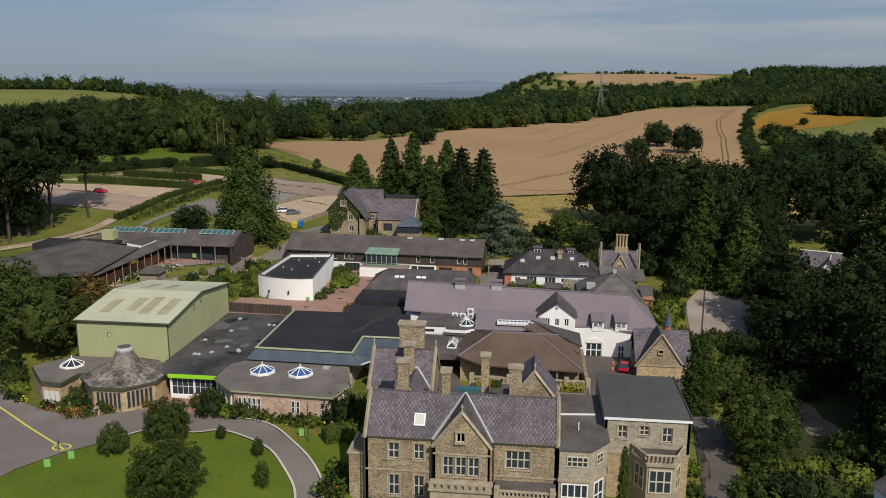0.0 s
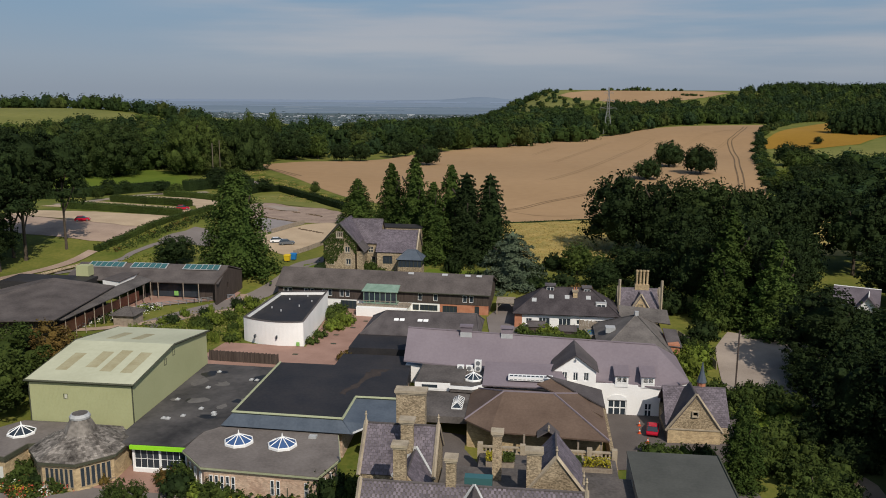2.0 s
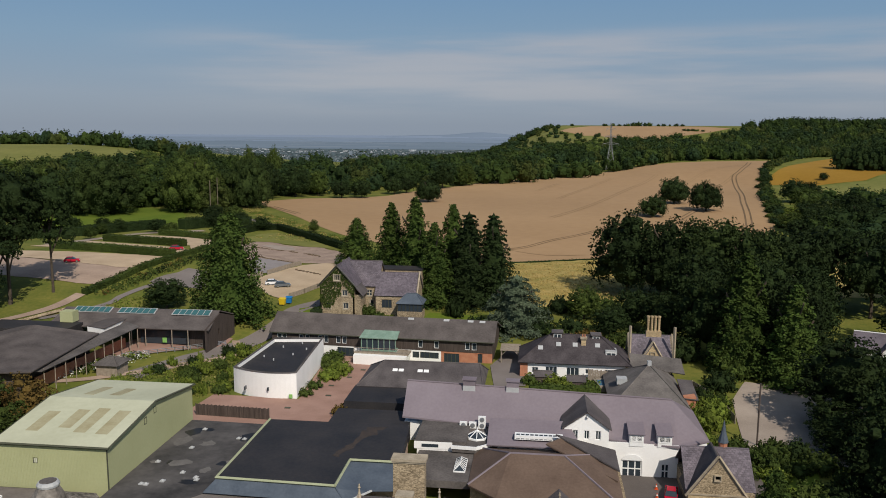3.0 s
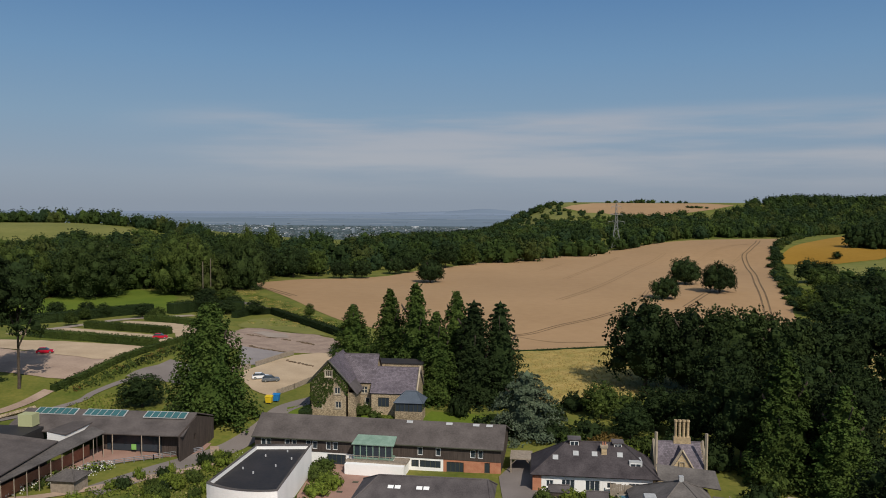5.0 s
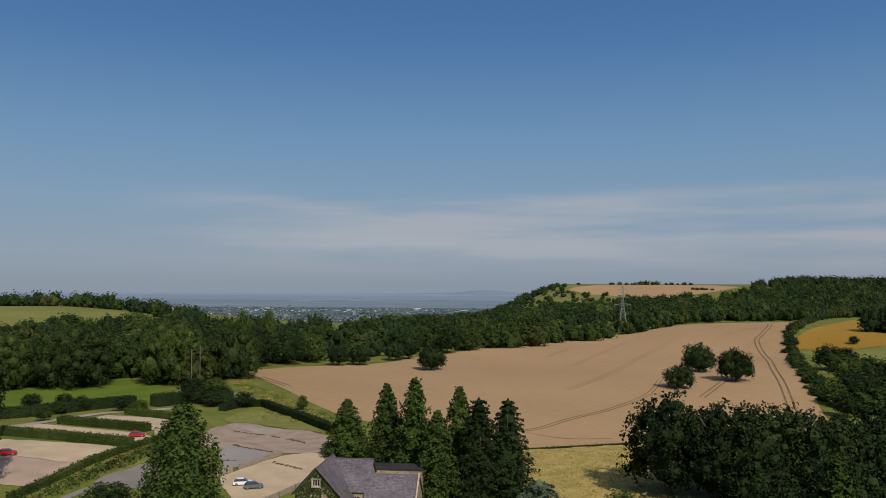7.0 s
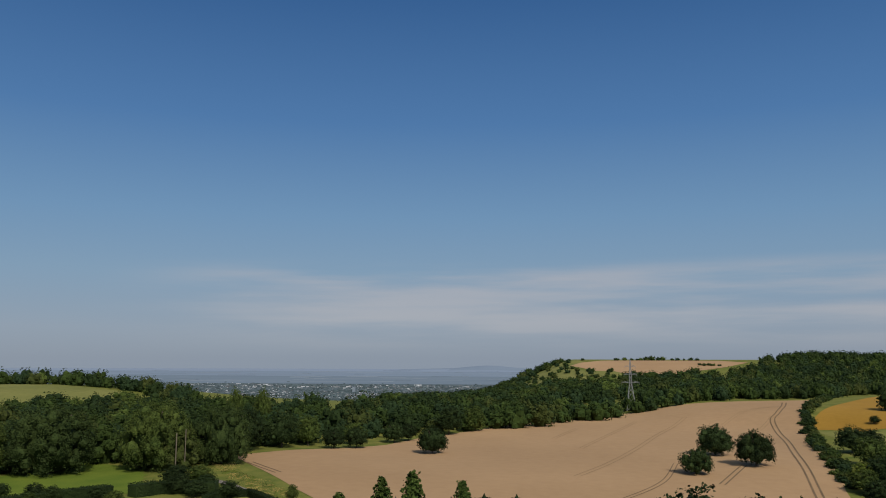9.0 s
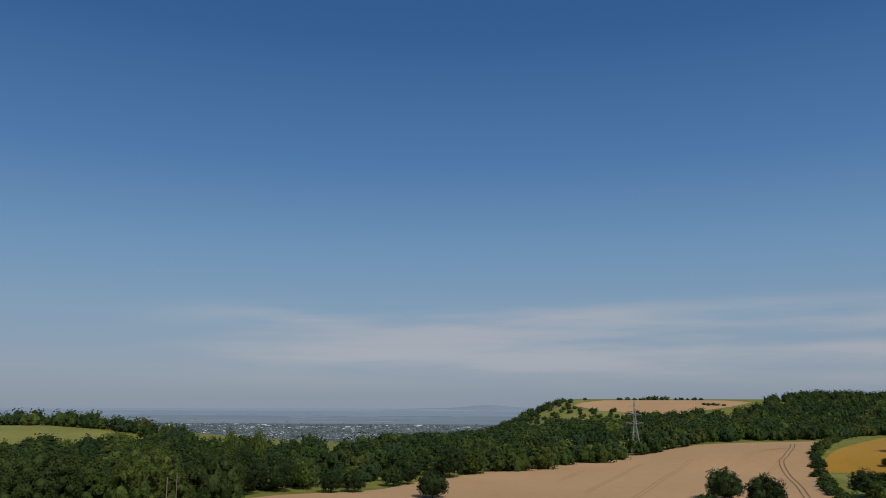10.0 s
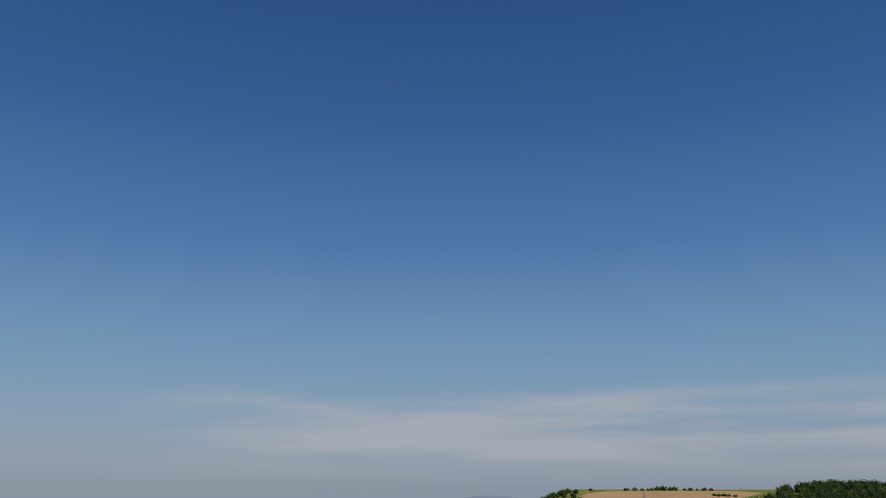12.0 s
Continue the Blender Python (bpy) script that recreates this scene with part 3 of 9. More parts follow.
def box(bm, x0, y0, z0, x1, y1, z1):
    v = [bm.verts.new((x, y, z)) for z in (z0, z1) for x, y in ((x0, y0), (x1, y0), (x1, y1), (x0, y1))]
    for f in ((0, 3, 2, 1), (4, 5, 6, 7), (0, 1, 5, 4), (1, 2, 6, 5), (2, 3, 7, 6), (3, 0, 4, 7)):
        bm.faces.new([v[i] for i in f])
    return bm


def boxes(*bs):
    bm = bmesh.new()
    for b in bs:
        box(bm, *b)
    return bm


def prism(outline, z0, z1, bm=None):
    bm = bm or bmesh.new()
    lo = [bm.verts.new((x, y, z0)) for x, y in outline]
    hi = [bm.verts.new((x, y, z1)) for x, y in outline]
    bm.faces.new(lo[::-1])
    bm.faces.new(hi)
    n = len(outline)
    for i in range(n):
        bm.faces.new((lo[i], lo[(i + 1) % n], hi[(i + 1) % n], hi[i]))
    return bm


def slab(pts, thick=0.15, bm=None):
    """A flat plate from corner points, thickened downwards along its normal."""
    bm = bm or bmesh.new()
    p = [Vector(q) for q in pts]
    n = (p[1] - p[0]).cross(p[2] - p[0]).normalized()
    if n.z < 0:
        n = -n
    hi = [bm.verts.new(q) for q in p]
    lo = [bm.verts.new(q - n * thick) for q in p]
    bm.faces.new(hi)
    bm.faces.new(lo[::-1])
    k = len(p)
    for i in range(k):
        bm.faces.new((hi[i], hi[(i + 1) % k], lo[(i + 1) % k], lo[i]))
    return bm


def beam(bm, a, b, r=0.08, sides=4):
    """A bar from a to b."""
    a, b = Vector(a), Vector(b)
    d = (b - a).normalized()
    u = d.orthogonal().normalized()
    w = d.cross(u)
    ring = [[bm.verts.new(q + (u * math.cos(t) + w * math.sin(t)) * r) for t in [2 * math.pi * (k + 0.5) / sides for k in range(sides)]] for q in (a, b)]
    for k in range(sides):
        bm.faces.new((ring[0][k], ring[0][(k + 1) % sides], ring[1][(k + 1) % sides], ring[1][k]))
    bm.faces.new(ring[0][::-1])
    bm.faces.new(ring[1])
    return bm


def lathe(profile, sides=12, bm=None, cx=0, cy=0):
    """A turned body from (radius, height) pairs."""
    bm = bm or bmesh.new()
    rings = [[bm.verts.new((cx + r * math.cos(2 * math.pi * k / sides), cy + r * math.sin(2 * math.pi * k / sides), z)) for k in range(sides)] for r, z in profile]
    for a, b in zip(rings, rings[1:]):
        for k in range(sides):
            bm.faces.new((a[k], a[(k + 1) % sides], b[(k + 1) % sides], b[k]))
    bm.faces.new(rings[0][::-1])
    bm.faces.new(rings[-1])
    return bm


def wall(parent, name, material, at, length, high, openings=(), thick=0.3, gable=0.0, low=2.0, label=""):
    """A wall along local x, outer face on y = 0 looking to -y, with openings (x, z, w, h) through it and a gable on top."""
    bm = bmesh.new()
    xs = sorted({0.0, length, *[o[0] for o in openings], *[o[0] + o[2] for o in openings]})
    zs = sorted({-low, high, *[o[1] for o in openings], *[o[1] + o[3] for o in openings]})

    def solid(i, k):
        if not (0 <= i < len(xs) - 1 and 0 <= k < len(zs) - 1):
            return False
        cx, cz = (xs[i] + xs[i + 1]) / 2, (zs[k] + zs[k + 1]) / 2
        return not any(o[0] < cx < o[0] + o[2] and o[1] < cz < o[1] + o[3] for o in openings)

    def q(*p):
        bm.faces.new([bm.verts.new(c) for c in p])

    for i in range(len(xs) - 1):
        for k in range(len(zs) - 1):
            if not solid(i, k):
                continue
            a, b, c, d = xs[i], xs[i + 1], zs[k], zs[k + 1]
            q((a, 0, c), (b, 0, c), (b, 0, d), (a, 0, d))
            q((b, thick, c), (a, thick, c), (a, thick, d), (b, thick, d))
            if not solid(i - 1, k):
                q((a, thick, c), (a, 0, c), (a, 0, d), (a, thick, d))
            if not solid(i + 1, k):
                q((b, 0, c), (b, thick, c), (b, thick, d), (b, 0, d))
            if not solid(i, k - 1):
                q((a, thick, c), (b, thick, c), (b, 0, c), (a, 0, c))
            if not solid(i, k + 1):
                q((a, 0, d), (b, 0, d), (b, thick, d), (a, thick, d))
    if gable:
        f = [bm.verts.new(p) for p in ((0, 0, high), (length, 0, high), (length / 2, 0, high + gable))]
        g = [bm.verts.new(p) for p in ((0, thick, high), (length, thick, high), (length / 2, thick, high + gable))]
        bm.faces.new(f)
        bm.faces.new(g[::-1])
        for i in range(3):
            bm.faces.new((f[i], f[(i + 1) % 3], g[(i + 1) % 3], g[i]))
    bmesh.ops.remove_doubles(bm, verts=bm.verts[:], dist=1e-4)
    return part(name, bm, material, parent, label, at)


FRAMES = {}


def ring_mesh(name, x0, z0, x1, z1, t, y0, y1, material):
    """An upright rectangular frame in one piece, t wide inwards from its outer edge."""
    bm = bmesh.new()
    o = [(x0, z0), (x1, z0), (x1, z1), (x0, z1)]
    i = [(x0 + t, z0 + t), (x1 - t, z0 + t), (x1 - t, z1 - t), (x0 + t, z1 - t)]
    v = [[bm.verts.new((x, y, z)) for x, z in c] for c in (o, i) for y in (y0, y1)]
    for k in range(4):
        n = (k + 1) % 4
        bm.faces.new((v[0][k], v[0][n], v[2][n], v[2][k]))
        bm.faces.new((v[1][k], v[3][k], v[3][n], v[1][n]))
        bm.faces.new((v[0][k], v[1][k], v[1][n], v[0][n]))
        bm.faces.new((v[2][k], v[2][n], v[3][n], v[3][k]))
    bmesh.ops.recalc_face_normals(bm, faces=bm.faces[:])
    me = bpy.data.meshes.new(name)
    bm.to_mesh(me)
    bm.free()
    me.materials.append(material)
    return me


def block_mesh(name, b6, material):
    bm = boxes(b6)
    me = bpy.data.meshes.new(name)
    bm.to_mesh(me)
    bm.free()
    me.materials.append(material)
    return me


def window(parent, at, w, h, cols=2, rows=1, frame_mat=None, glass=None, bar=0.09, depth=0.12, surround=0.0, surround_mat=None, name="window"):
    """A window whose bottom left corner is the local origin: frame with bars, a pane behind, a stone surround."""
    frame_mat, glass = frame_mat or WHITEPAINT, glass or GLASS
    key = (w, h, cols, rows, frame_mat.name, glass.name, bar, depth, surround)
    if key not in FRAMES:
        me = ring_mesh("window_frame", 0, 0, w, h, bar, 0, depth, frame_mat)
        bars = [("mullion", block_mesh("mullion", (w * c / cols - bar / 2, 0.01, bar, w * c / cols + bar / 2, depth - 0.01, h - bar), frame_mat)) for c in range(1, cols)]
        bars += [("transom", block_mesh("transom", (bar, 0.015, h * r / rows - bar / 2, w - bar, depth - 0.02, h * r / rows + bar / 2), frame_mat)) for r in range(1, rows)]
        bars.append(("pane", block_mesh("pane", (bar, depth * 0.5, bar, w - bar, depth * 0.5 + 0.02, h - bar), glass)))
        if surround:
            q, stone = surround, surround_mat or DRESSED
            bars.append(("surround", ring_mesh("surround", -q, -q, w + q, h + q, q, -0.17, 0.03, stone)))
            bars.append(("sill", block_mesh("sill", (-q * 1.2, -0.23, -q * 1.3, w + q * 1.2, -0.172, 0), stone)))
        FRAMES[key] = me, bars
    me, bars = FRAMES[key]
    ob = part(name, me, None, parent, at=at @ pose(0, 0.06, 0))
    for nm, mesh in bars:
        part(nm, mesh, None, ob)
    return ob


def facade(parent, material, at, length, high, wins, thick=0.3, gable=0.0, low=2.0, wall_label="", **kw):
    """A wall with a window in every opening: wins are (x, z, w, h, cols, rows)."""
    wall(parent, "wall", material, at, length, high, [w[:4] for w in wins], thick, gable, low, wall_label)
    for x, z, w, h, c, r in wins:
        window(parent, at @ pose(x, 0.06, z), w, h, c, r, **kw)


def slates(parent, pts, material, w=0.45, course=0.32, name="slating"):
    """Courses of slates on the slope a, b (eaves) c, d (top): each slate a thin tilted plate."""
    a, b, c, d = [Vector(p) for p in pts]
    n = (b - a).cross(d - a).normalized()
    if n.z < 0:
        n = -n
    rows = max(1, int(((d - a).length + (c - b).length) / 2 / course))
    v, f = [], []
    rng = random.Random(len(v) + int(abs(a.x) * 10))
    for r in range(rows):
        l0, r0 = a.lerp(d, r / rows), b.lerp(c, r / rows)
        l1, r1 = a.lerp(d, min(1, (r + 1.15) / rows)), b.lerp(c, min(1, (r + 1.15) / rows))
        cols = max(1, int((r0 - l0).length / w))
        for k in range(cols + 1):
            u0, u1 = max(0, (k - 0.5 * (r % 2)) / cols + 0.004), min(1, (k + 1 - 0.5 * (r % 2)) / cols - 0.004)
            if u1 - u0 < 0.2 / max(cols, 1):
                continue
            lift = 0.045 + rng.random() * 0.02
            i = len(v)
            v += [l0.lerp(r0, u0) + n * lift, l0.lerp(r0, u1) + n * lift, l1.lerp(r1, u1) + n * 0.015, l1.lerp(r1, u0) + n * 0.015, l0.lerp(r0, u0) + n * 0.0, l0.lerp(r0, u1) + n * 0.0]
            f += [(i, i + 1, i + 2, i + 3), (i + 4, i + 5, i + 1, i)]
    me = bpy.data.meshes.new(name)
    me.from_pydata([tuple(q) for q in v], [], f)
    me.materials.append(material)
    ob = new(name, me)
    ob.parent = parent
    return tagged(ob, "overlapping slate courses", kind="stuff")


def gable_roof(parent, x0, x1, y0, y1, ze, zr, material, along="x", over=0.35, thick=0.2, laid=None, ridge_mat=None, name="roof"):
    """Two slopes with a ridge along x or y. ze: eaves height, zr: ridge height."""
    ym, xm = (y0 + y1) / 2, (x0 + x1) / 2
    if along == "x":
        k = (zr - ze) / (ym - y0) * over
        s1 = [(x0 - over, y0 - over, ze - k), (x1 + over, y0 - over, ze - k), (x1 + over, ym, zr), (x0 - over, ym, zr)]
        s2 = [(x1 + over, y1 + over, ze - k), (x0 - over, y1 + over, ze - k), (x0 - over, ym, zr), (x1 + over, ym, zr)]
        rd = ((x0 - over, ym, zr + 0.03), (x1 + over, ym, zr + 0.03))
    else:
        k = (zr - ze) / (xm - x0) * over
        s1 = [(x0 - over, y1 + over, ze - k), (x0 - over, y0 - over, ze - k), (xm, y0 - over, zr), (xm, y1 + over, zr)]
        s2 = [(x1 + over, y0 - over, ze - k), (x1 + over, y1 + over, ze - k), (xm, y1 + over, zr), (xm, y0 - over, zr)]
        rd = ((xm, y0 - over, zr + 0.03), (xm, y1 + over, zr + 0.03))
    for s in (s1, s2):
        part(name, slab(s, thick), material, parent)
        if laid:
            slates(parent, s, laid)
    part("ridge", beam(bmesh.new(), *rd, 0.12, 6), ridge_mat or material, parent)
    return s1, s2


def hip_roof(parent, x0, x1, y0, y1, ze, zr, rx0, rx1, material, over=0.4, thick=0.2, ry=None, hip_mat=None):
    """Four slopes down from a ridge at rx0..rx1."""
    ym = ry if ry is not None else (y0 + y1) / 2
    x0, x1, y0, y1 = x0 - over, x1 + over, y0 - over, y1 + over
    a, b, c, d = (x0, y0, ze), (x1, y0, ze), (x1, y1, ze), (x0, y1, ze)
    p, q = (rx0, ym, zr), (rx1, ym, zr)
    tris = [[a, b, q, p], [c, d, p, q], [b, c, q], [d, a, p]]
    for s in tris:
        if len(s) == 4 and abs(rx1 - rx0) < 0.05:
            s = s[:3]
        part("roof", slab(s, thick), material, parent)
    for u, w in ((a, p), (d, p), (b, q), (c, q), (p, q)):
        if (Vector(u) - Vector(w)).length > 0.1:
            part("ridge", beam(bmesh.new(), Vector(u) + Vector((0, 0, 0.02)), Vector(w) + Vector((0, 0, 0.02)), 0.13, 6), hip_mat or material, parent)


def chimney(name, at, w, d, h, label, pots=0, material=None, group="chimneys"):
    """A stack with plinth, moulded cap and pots."""
    material = material or STONE
    t = thing(name, at, label, "chimney", group)
    part("shaft", boxes((-w / 2, -d / 2, -3, w / 2, d / 2, h - 0.5)), material, t)
    part("cap", boxes((-w / 2 - 0.1, -d / 2 - 0.1, h - 0.5, w / 2 + 0.1, d / 2 + 0.1, h - 0.3), (-w / 2 - 0.2, -d / 2 - 0.2, h - 0.3, w / 2 + 0.2, d / 2 + 0.2, h)), DRESSED, t)
    for k in range(pots):
        x = (k + 0.5) / pots * w - w / 2
        part("chimney_pot", lathe([(0.16, 0), (0.13, 0.1), (0.12, 0.5), (0.15, 0.55)], 8), BRICK, t, at=pose(x, 0, h))
    return t


def finial(parent, x, y, z, h=1.0):
    part("finial", lathe([(0.16, 0), (0.10, h * 0.25), (0.08, h * 0.5), (0.17, h * 0.62), (0.07, h * 0.75), (0.10, h * 0.86), (0.02, h)], 8), DRESSED, parent, at=pose(x, y, z))


def coping(parent, pts, w=0.45):
    """A raised stone coping up a gable: eaves, apex, eaves."""
    bm = bmesh.new()
    for a, b in zip(pts, pts[1:]):
        beam(bm, a, b, w / 2, 4)
    part("coping", bm, DRESSED, parent)


def dome_light(x, y, z, r=2.2, glass=None, sides=8):
    """A low faceted rooflight with white bars."""
    t = thing("dome_rooflight", pose(x, y, z), "low faceted rooflight with white bars and blue panes", "rooflight", "dome rooflights")
    part("curb", lathe([(r + 0.12, -0.3), (r + 0.12, 0.18), (r - 0.05, 0.18)], sides), WHITEPAINT, t)
    bars = bmesh.new()
    for k in range(sides):
        a, b = 2 * math.pi * k / sides, 2 * math.pi * (k + 1) / sides
        p, q = (r * math.cos(a), r * math.sin(a), 0.2), (r * math.cos(b), r * math.sin(b), 0.2)
        part("pane", slab([p, q, (0, 0, 1.05)], 0.03), glass or SKYGLASS, t)
        beam(bars, p, (0, 0, 1.08), 0.07)
        beam(bars, p, q, 0.07)
    part("glazing_bar", bars, WHITEPAINT, t)
    part("finial", lathe([(0.12, 1.0), (0.1, 1.3), (0.03, 1.6)], 6), WHITEPAINT, t)
    return t


# ---- the manor ----
manor = thing("manor_house", pose(-17.9, 84.6, -4.8), "two-storey limestone manor house with purple slate roofs and a front gable", "house")
MW = 21.9
KW = dict(frame_mat=MULLION, surround=0.16, bar=0.12)
facade(manor, STONE, pose(0, 0, 0), 8.0, 8.7, [(2.65, 6.0, 1.3, 1.95, 2, 2), (5.6, 6.0, 1.2, 1.95, 2, 2), (2.65, 1.4, 1.3, 2.6, 2, 2), (5.6, 1.4, 1.2, 2.6, 2, 2)], **KW)
facade(manor, STONE, pose(14.4, 0, 0), 7.5, 8.7, [(1.7, 5.56, 2.8, 2.2, 4, 2)], **KW)
facade(manor, STONE, pose(8.0, -1.0, 0), 6.4, 8.3, [(1.05, 4.8, 1.25, 2.3, 2, 2), (2.5, 4.8, 1.25, 2.3, 2, 2), (3.95, 4.8, 1.25, 2.3, 2, 2), (2.2, 0, 2.0, 3.0, 2, 2)], gable=4.0, **KW)
window(manor, pose(10.6, -1.12, 8.95), 1.0, 1.15, 2, 1, **KW)
for x, flip in ((8.0, 90), (14.4, 90)):
    wall(manor, "wall", STONE, pose(x + (0 if x < 10 else 0), 0, 0, 0, 0, -90 if x < 10 else 90) if x < 10 else pose(x, -1.0, 0, 0, 0, 90), 1.0, 8.3, (), 0.25)
wall(manor, "wall", STONE, pose(0, 7.4, 0, 0, 0, -90), 7.4, 8.7, (), gable=4.1)
wall(manor, "wall", STONE, pose(MW, 0, 0, 0, 0, 90), 7.4, 8.7, (), gable=4.1)
wall(manor, "wall", STONE, pose(MW, 7.4, 0, 0, 0, 180), MW, 8.7, ())
SL = SLATE
gable_roof(manor, 0, MW, 0, 7.4, 8.7, 12.8, SLATE_G, "x", 0.12, 0.15, laid=SL)
# front gable roof running back to the ridge
for sx in (-1, 1):
    s = [(11.2 + sx * 3.35, -0.9, 8.35), (11.2 + sx * 3.35, 0.0, 8.35), (11.2, 3.7, 12.95), (11.2, -0.9, 12.45)]
    part("roof", slab(s, 0.15), SLATE_G, manor)
    s2 = [(11.2 + sx * 3.35, -0.05, 8.75), (11.2 + sx * 3.2, 0.25, 9.0), (11.2, 3.7, 13.0)]
    part("valley", beam(bmesh.new(), (11.2 + sx * 3.45, -0.15, 8.66), (11.2, 3.75, 12.95), 0.16, 4), LEAD, manor, "pale lead valley")
coping(manor, [(7.85, -1.0, 8.2), (11.2, -1.0, 12.45), (14.55, -1.0, 8.2)])
coping(manor, [(-0.05, -0.3, 8.5), (-0.05, 3.7, 13.0), (-0.05, 7.7, 8.5)])
coping(manor, [(MW + 0.05, -0.3, 8.5), (MW + 0.05, 3.7, 13.0), (MW + 0.05, 7.7, 8.5)])
finial(manor, 11.2, -1.0, 12.5, 1.0)
finial(manor, MW, 3.7, 13.1, 1.3)
for x in (7.75, 14.75, -0.12):
    part("downpipe", beam(bmesh.new(), (x, -0.1, 0), (x, -0.1, 8.6), 0.08, 6), DARKTRIM, manor, "dark iron downpipe")
for x0, x1 in ((0, 7.9), (14.6, MW)):
    part("gutter", boxes((x0, -0.2, 8.55, x1, -0.02, 8.68)), DARKTRIM, manor)
for b6 in ((0, -0.08, 4.5, 8.0, -0.001, 4.7), (14.4, -0.08, 4.5, MW, -0.001, 4.7), (7.95, -1.08, 7.35, 14.45, -1.001, 7.55)):
    part("string_course", boxes(b6), DRESSED, manor)
velux = part("rooflight", boxes((0, 0, 0, 1.3, 1.5, 0.14)), WHITEPAINT, manor, "white framed rooflight", pose(5.5, 0.85, 9.78, 48, 0, 0))
part("pane", boxes((0.15, 0.15, 0.145, 1.15, 1.35, 0.16)), BLIND, velux)
# porch and side bay with pierced parapets
porch = part("porch", boxes((7.9, -3.2, -1, 9.6, -1.02, 4.3), (12.9, -3.2, -1, 14.6, -1.02, 4.3), (9.6, -3.2, 3.2, 12.9, -1.02, 4.3)), DRESSED, manor, "carved stone entrance porch")
for x0 in (9.6, 12.4):
    part("arch_springer", boxes((x0, -3.1, 2.6, x0 + 0.5, -1.1, 3.19)), DRESSED, porch)
part("cornice", boxes((7.7, -3.45, 4.1, 14.8, -1.02, 4.35)), DRESSED, porch)
for k in range(9):
    part("merlon", boxes((7.8 + k * 0.78, -3.35, 4.35, 8.3 + k * 0.78, -3.1, 4.95)), DRESSED, porch)
part("parapet_rail", boxes((7.7, -3.4, 4.95, 14.8, -3.05, 5.1)), DRESSED, porch)
bay = part("side_bay", boxes((15.2, -3.0, -1, 21.6, -0.02, 3.9)), DRESSED, manor, "single-storey stone bay with lead roof")
part("lead_roof", boxes((15.0, -2.9, 3.9, 21.8, -0.02, 4.08)), GREYFELT, bay)
part("cornice", boxes((15.0, -3.25, 3.6, 21.8, -2.9, 3.88)), DRESSED, bay)
for k in range(14):
    part("baluster", boxes((15.2 + k * 0.45, -3.2, 3.88, 15.42 + k * 0.45, -2.95, 4.35)), DRESSED, bay)
part("parapet_rail", boxes((15.0, -3.25, 4.35, 21.8, -2.9, 4.5)), DRESSED, bay)
for x in (15.3, 21.4):
    part("pier", boxes((x - 0.3, -3.3, 3.6, x + 0.3, -2.7, 4.9)), DRESSED, bay)
part("low_wing", boxes((-2.2, 1.0, -1, -0.05, 6.5, 5.8)), STONE, manor, "low stone wing with a parapet")
part("parapet_rail", boxes((-2.4, 0.9, 5.8, -0.05, 1.3, 6.0), (-2.4, 1.3, 5.8, -2.0, 6.6, 6.0)), DRESSED, manor)
# rear range, link roof and rear gable
for at, ln, gb in ((pose(-1.5, 9.4, 0), 8.0, 0), (pose(6.5, 9.4, 0, 0, 0, 90), 8.0, 3.9), (pose(6.5, 17.4, 0, 0, 0, 180), 8.0, 0), (pose(-1.5, 17.4, 0, 0, 0, -90), 8.0, 3.9)):
    wall(manor, "wall", STONE, at, ln, 10.6, (), gable=gb)
gable_roof(manor, -1.5, 6.5, 9.4, 17.4, 10.7, 14.6, SLATE_G, "x", 0.12, 0.15, laid=SL)
coping(manor, [(-1.5, 9.1, 10.5), (-1.5, 13.4, 14.8), (-1.5, 17.7, 10.5)])
coping(manor, [(6.5, 9.1, 10.5), (6.5, 13.4, 14.8), (6.5, 17.7, 10.5)])
finial(manor, -1.5, 13.4, 14.9, 1.1)
finial(manor, 6.5, 13.4, 14.9, 1.1)
wall(manor, "wall", STONE, pose(2.2, 5.2, 7, 0, 0, 0), 4.2, 3.4, (), gable=2.3)
for x in (2.2, 6.4):
    part("wall", boxes((x - 0.15, 5.2, 5, x + 0.15, 9.4, 10.4)), STONE, manor)
gable_roof(manor, 2.2, 6.4, 5.4, 10.6, 10.4, 12.9, SLATE_G, "y", 0.1, 0.15, laid=SL)
part("valley", beam(bmesh.new(), (2.0, 9.3, 10.5), (4.3, 11.6, 12.9), 0.18, 4), LEAD, manor)
part("valley", beam(bmesh.new(), (6.6, 9.3, 10.5), (4.3, 11.6, 12.9), 0.18, 4), LEAD, manor)
part("glass_lantern", boxes((10.0, 6.2, 9.3, 12.8, 7.2, 12.4)), TEALGLASS, manor, "pale blue glazed roof lantern")
wall(manor, "wall", STONE, pose(16.4, 8.2, 0), 5.5, 10.6, (), gable=3.4)
wall(manor, "wall", STONE, pose(16.4, 15, 0, 0, 0, -90), 6.8, 10.6, ())
wall(manor, "wall", STONE, pose(21.9, 8.2, 0, 0, 0, 90), 6.8, 10.6, ())
wall(manor, "wall", STONE, pose(21.9, 15, 0, 0, 0, 180), 5.5, 10.6, (), gable=3.4)
gable_roof(manor, 16.4, 21.9, 8.4, 14.8, 10.6, 14.0, SLATE_G, "y", 0.1, 0.15, laid=SL)
coping(manor, [(16.2, 8.2, 10.4), (19.15, 8.2, 14.2), (22.1, 8.2, 10.4)])
finial(manor, 19.15, 8.2, 14.2, 1.2)
finial(manor, 21.9, 8.0, 11.5, 1.5)
part("flat_roof", boxes((6.7, 7.5, 0, 16.2, 16.5, 8.6)), GREYFELT, manor, "flat felt roof behind the ridge")
